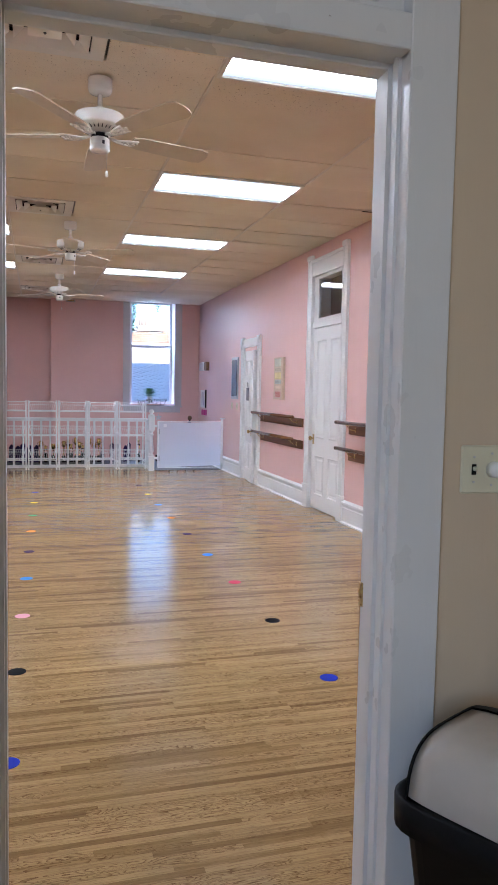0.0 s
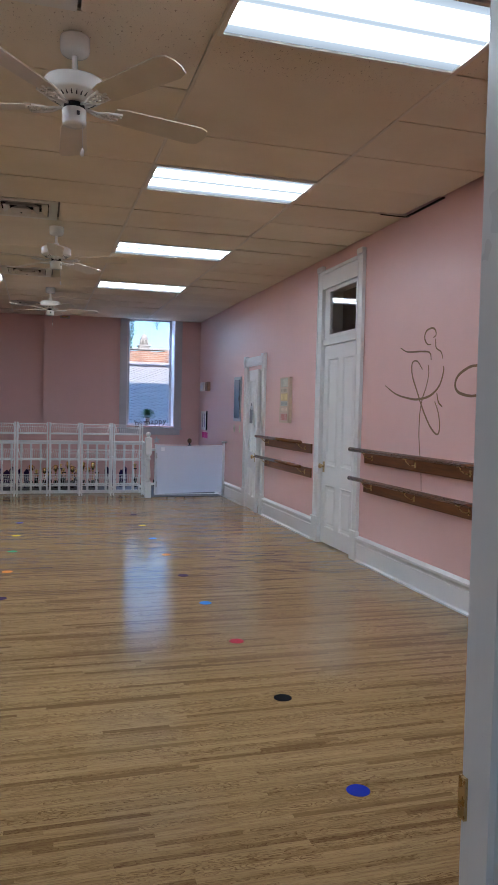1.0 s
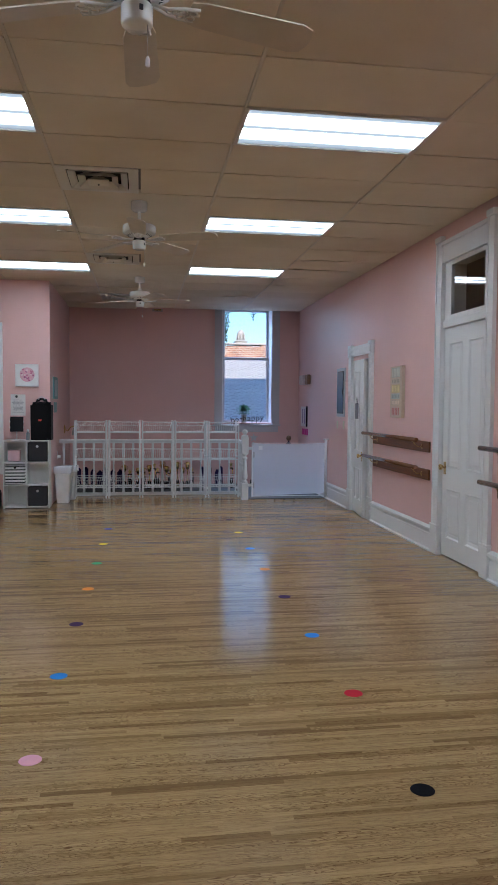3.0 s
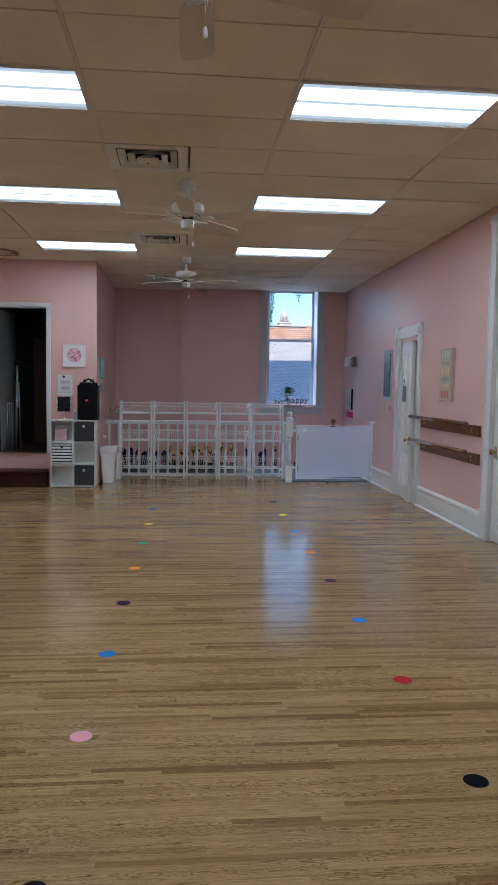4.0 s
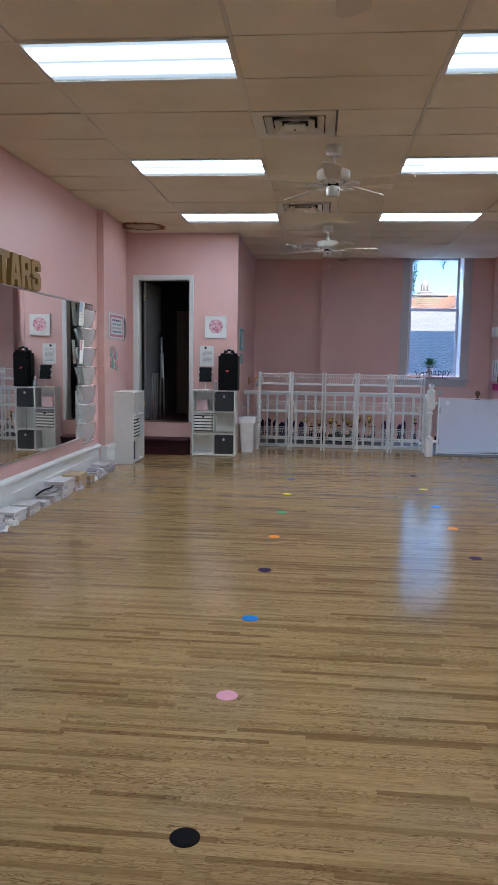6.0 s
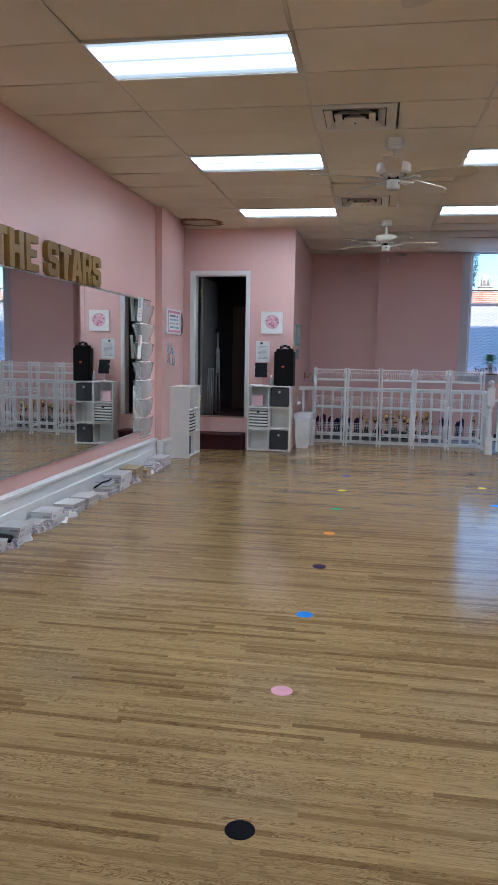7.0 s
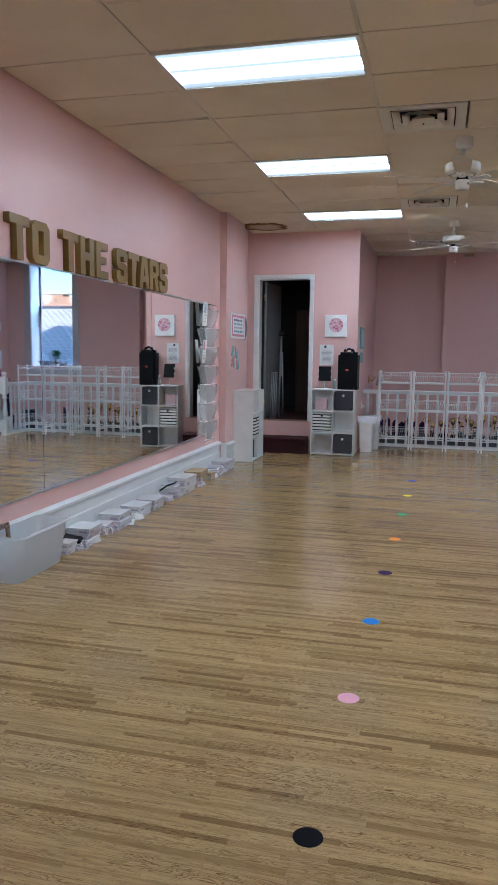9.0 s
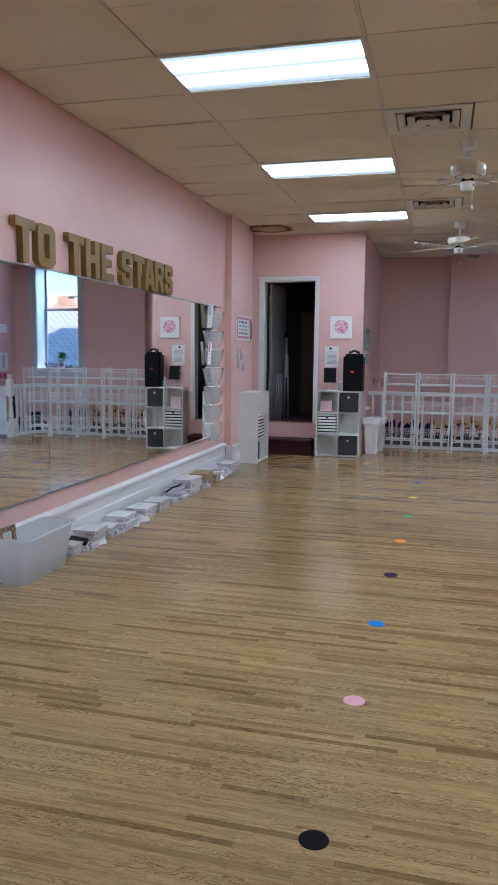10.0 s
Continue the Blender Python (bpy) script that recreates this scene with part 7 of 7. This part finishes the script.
for k, (x, y, s) in enumerate(((-2.27, 6.50, 0.15), (-2.26, 6.60, 0.12), (-2.25, 6.70, 0.12), (-2.31, 6.98, 0.17), (-2.27, 7.06, 0.14), (-2.33, 7.12, 0.16), (-2.24, 7.53, 0.12), (-2.30, 7.55, 0.14), (-2.25, 7.92, 0.08), (-2.26, 8.34, 0.10), (-2.25, 8.62, 0.10), (-2.25, 9.14, 0.14), (-2.30, 9.18, 0.15), (-2.22, 9.24, 0.10), (-2.29, 9.76, 0.18), (-2.28, 10.02, 0.15), (-2.33, 10.10, 0.17), (-2.27, 10.16, 0.13), (-2.32, 10.24, 0.16), (-2.28, 10.30, 0.14), (-2.24, 9.90, 0.10))):
    crumpled(x, y, 0, s, (PRINTED, CARD[1], PAPER, PRINTED)[k % 4], k + 40)
for y, n in ((6.52, 6), (7.02, 8), (8.58, 3), (9.98, 9), (10.2, 8)):
    sheet_stack(-2.315, y, 0.0 if y != 8.58 else 0.091, rng.uniform(-15, 15), n, (PAPER, CARD[0], LILAC))
t = thing("loose_sheet", "single white sheet slid off the pile onto the floor", "paper", pose(-2.235, 7.33, 0.012, 0, 6, 20))
part("sheet", bx(-0.06, 0.06, -0.10, 0.10, 0, 0.003), PAPER, t)
t = thing("dark_pouch", "dark folded pouch lying on the papers", "pouch", pose(-2.30, 6.51, 0.057, 0, 8, 20))
part("body", bx(-0.07, 0.07, -0.10, 0.10, 0, 0.025, bevel=0.010), BLACK, t)
t = thing("dark_strap", "dark strap looped over the papers", "strap")
part("loop", pipe(bmesh.new(), [(-2.37, 8.42, 0.07), (-2.30, 8.44, 0.122), (-2.27, 8.56, 0.126), (-2.29, 8.68, 0.124), (-2.36, 8.70, 0.10)], 0.009, 8), BLACK, t)

# ---- hall: switch plate and swing-top bin ----
_h = thing("dimmer_switch", "ivory double switch plate with a toggle and a round dimmer", "light switch")
yy = HALL - 0.02
part("plate", bx(0.975, 1.095, yy - 0.007, yy, 1.185, 1.30, bevel=0.004), IVORY, _h)
part("toggle_slot", bx(1.003, 1.015, yy - 0.0085, yy - 0.007, 1.23, 1.255), BLACK, _h)
part("toggle", bx(1.004, 1.014, yy - 0.02, yy - 0.0085, 1.24, 1.25, bevel=0.002), IVORY, _h)
part("dimmer_knob", lathe(bmesh.new(), [(0.0195, 0), (0.0185, 0.014), (0.016, 0.02), (0.004, 0.022)], seg=28, m=Matrix.Translation((1.061, yy - 0.007, 1.242)) @ Matrix.Rotation(radians(90), 4, "X")), WHITEPL, _h, "round white dimmer knob")
for x, z in ((1.009, 1.272), (1.009, 1.213), (1.057, 1.28), (1.057, 1.205)):
    part("screw", lathe(bmesh.new(), [(0.003, 0), (0.003, 0.0015)], seg=8, m=Matrix.Translation((x, yy - 0.007, z)) @ Matrix.Rotation(radians(90), 4, "X")), STEEL, _h)


def swing_bin():
    t = thing("swing_top_bin", "black plastic bin with a grey swing lid beside the doorway", "waste bin", pose(0.984, 1.275, 0, 0, 0, -63))
    bm = bmesh.new()
    def ring(wx, wy, z, r):
        pts = []
        for cx, cy, a0 in ((wx - r, wy - r, 0), (-wx + r, wy - r, 90), (-wx + r, -wy + r, 180), (wx - r, -wy + r, 270)):
            for k in range(6):
                a = radians(a0 + 18 * k)
                pts.append(bm.verts.new((cx + r * math.cos(a), cy + r * math.sin(a), z)))
        return pts
    def skin(rs, cap0=True, cap1=True):
        for a, b in zip(rs, rs[1:]):
            for i in range(len(a)):
                bm.faces.new((a[i], a[(i + 1) % len(a)], b[(i + 1) % len(a)], b[i])).smooth = True
        if cap0:
            bm.faces.new(rs[0][::-1])
        if cap1:
            bm.faces.new(rs[-1])
    skin([ring(0.15, 0.12, 0, 0.05), ring(0.213, 0.163, 0.515, 0.06), ring(0.236, 0.186, 0.52, 0.07), ring(0.236, 0.188, 0.583, 0.07), ring(0.226, 0.176, 0.588, 0.06), ring(0.216, 0.170, 0.574, 0.06)])
    part("tub", bm, BLACK, t, "black tapered tub")
    # rolled lid: a curved flap in front, a black hood behind it and dark end plates
    def roll(x0, x1, a0, a1, ry, rz, n=18, m=10):
        rows = []
        for i in range(m + 1):
            u = -1 + 2 * i / m
            ease = 1 - 0.05 * abs(u) ** 6
            rows.append([bm.verts.new((x0 + (x1 - x0) * i / m, -ry * ease * math.copysign(abs(math.cos(q)) ** 0.55, math.cos(q)), 0.574 + rz * ease * abs(math.sin(q)) ** 0.62)) for q in [a0 + (a1 - a0) * k / n for k in range(n + 1)]])
        for a, b in zip(rows, rows[1:]):
            for k in range(n):
                bm.faces.new((a[k], a[k + 1], b[k + 1], b[k])).smooth = True
        return rows
    def taper():
        for v in bm.verts:
            v.co.x *= 1 - 0.4 * max(0.0, v.co.z - 0.574)
    bm = bmesh.new()
    rows = roll(-0.188, 0.188, 0.02, 1.78, 0.170, 0.143)
    for edge in (rows[0], rows[-1]):
        bm.faces.new(edge)
    taper()
    part("swing_lid", bm, plastic("grey_lid", (0.45, 0.41, 0.36), 0.25), t, "glossy grey swing lid")
    bm = bmesh.new()
    roll(-0.192, 0.192, 1.76, math.pi, 0.174, 0.148)
    for x in (-0.193, 0.193):
        s = 1 if x < 0 else -1
        arc = [(-0.168 * math.copysign(abs(math.cos(math.pi * k / 16)) ** 0.55, math.cos(math.pi * k / 16)), 0.574 + 0.140 * abs(math.sin(math.pi * k / 16)) ** 0.62) for k in range(17)]
        prism(bm, arc, x, x + s * 0.0045, "x")
    taper()
    part("hood", bm, BLACK, t, "black hood behind the lid")
    return t


swing_bin()
setting("hall_baseboard", bx(JAMB_R + 0.13, 1.9, HALL - 0.035, HALL - 0.02, 0, 0.16, bevel=0.003), WHITE, "white hall baseboard", "baseboard")

# ---- floor strips as pieces, last ----
verts, faces = [], []
rng9 = random.Random(77)
for a, b, y0, y1 in rest:
    n = len(verts)
    e = 0.0002
    q = [rng9.uniform(-0.00001, 0.00001) for _ in range(4)]      # no strip lies quite flat
    verts += [(a + gap, y0 + gap, -0.006), (b - gap, y0 + gap, -0.006), (b - gap, y1 - gap, -0.006), (a + gap, y1 - gap, -0.006),
              (a + gap, y0 + gap, -0.00006), (b - gap, y0 + gap, -0.00006), (b - gap, y1 - gap, -0.00006), (a + gap, y1 - gap, -0.00006),
              (a + gap + e, y0 + gap + e, q[0]), (b - gap - e, y0 + gap + e, q[1]), (b - gap - e, y1 - gap - e, q[2]), (a + gap + e, y1 - gap - e, q[3])]
    for k in range(4):
        j = (k + 1) % 4
        faces += [(n + k, n + j, n + 4 + j, n + 4 + k), (n + 4 + k, n + 4 + j, n + 8 + j, n + 8 + k)]
    faces.append((n + 8, n + 9, n + 10, n + 11))
me = bpy.data.meshes.new("strips")
me.from_pydata(verts, [], faces)
me.materials.append(STRIPS)
far_strips = new("strips", me)
far_strips.parent = bpy.data.objects["floor"]
tagged(far_strips, kind="stuff")
strip_meshes = {}
for a, b, y0, y1 in sorted(picked):
    key = round(b - a, 3)
    if key not in strip_meshes:
        bm = bmesh.new()
        h, w2, e = (b - a) / 2 - gap, (y1 - y0) / 2 - gap, 0.0002
        lo = [bm.verts.new((sx * h, sy * w2, -0.006)) for sx, sy in ((-1, -1), (1, -1), (1, 1), (-1, 1))]
        mid = [bm.verts.new((v.co.x, v.co.y, -0.00006)) for v in lo]
        hi = [bm.verts.new((sx * (h - e), sy * (w2 - e), 0)) for sx, sy in ((-1, -1), (1, -1), (1, 1), (-1, 1))]
        for r0, r1 in ((lo, mid), (mid, hi)):
            for k in range(4):
                bm.faces.new((r0[k], r0[(k + 1) % 4], r1[(k + 1) % 4], r1[k]))
        bm.faces.new(hi)
        strip_meshes[key] = mesh_of("strip", bm, STRIP)
    ob = new("strip", strip_meshes[key])
    ob.matrix_basis = pose((a + b) / 2, (y0 + y1) / 2, 0, rng9.uniform(-0.03, 0.03), rng9.uniform(-0.002, 0.002), 0)
    ob.parent = bpy.data.objects["floor"]
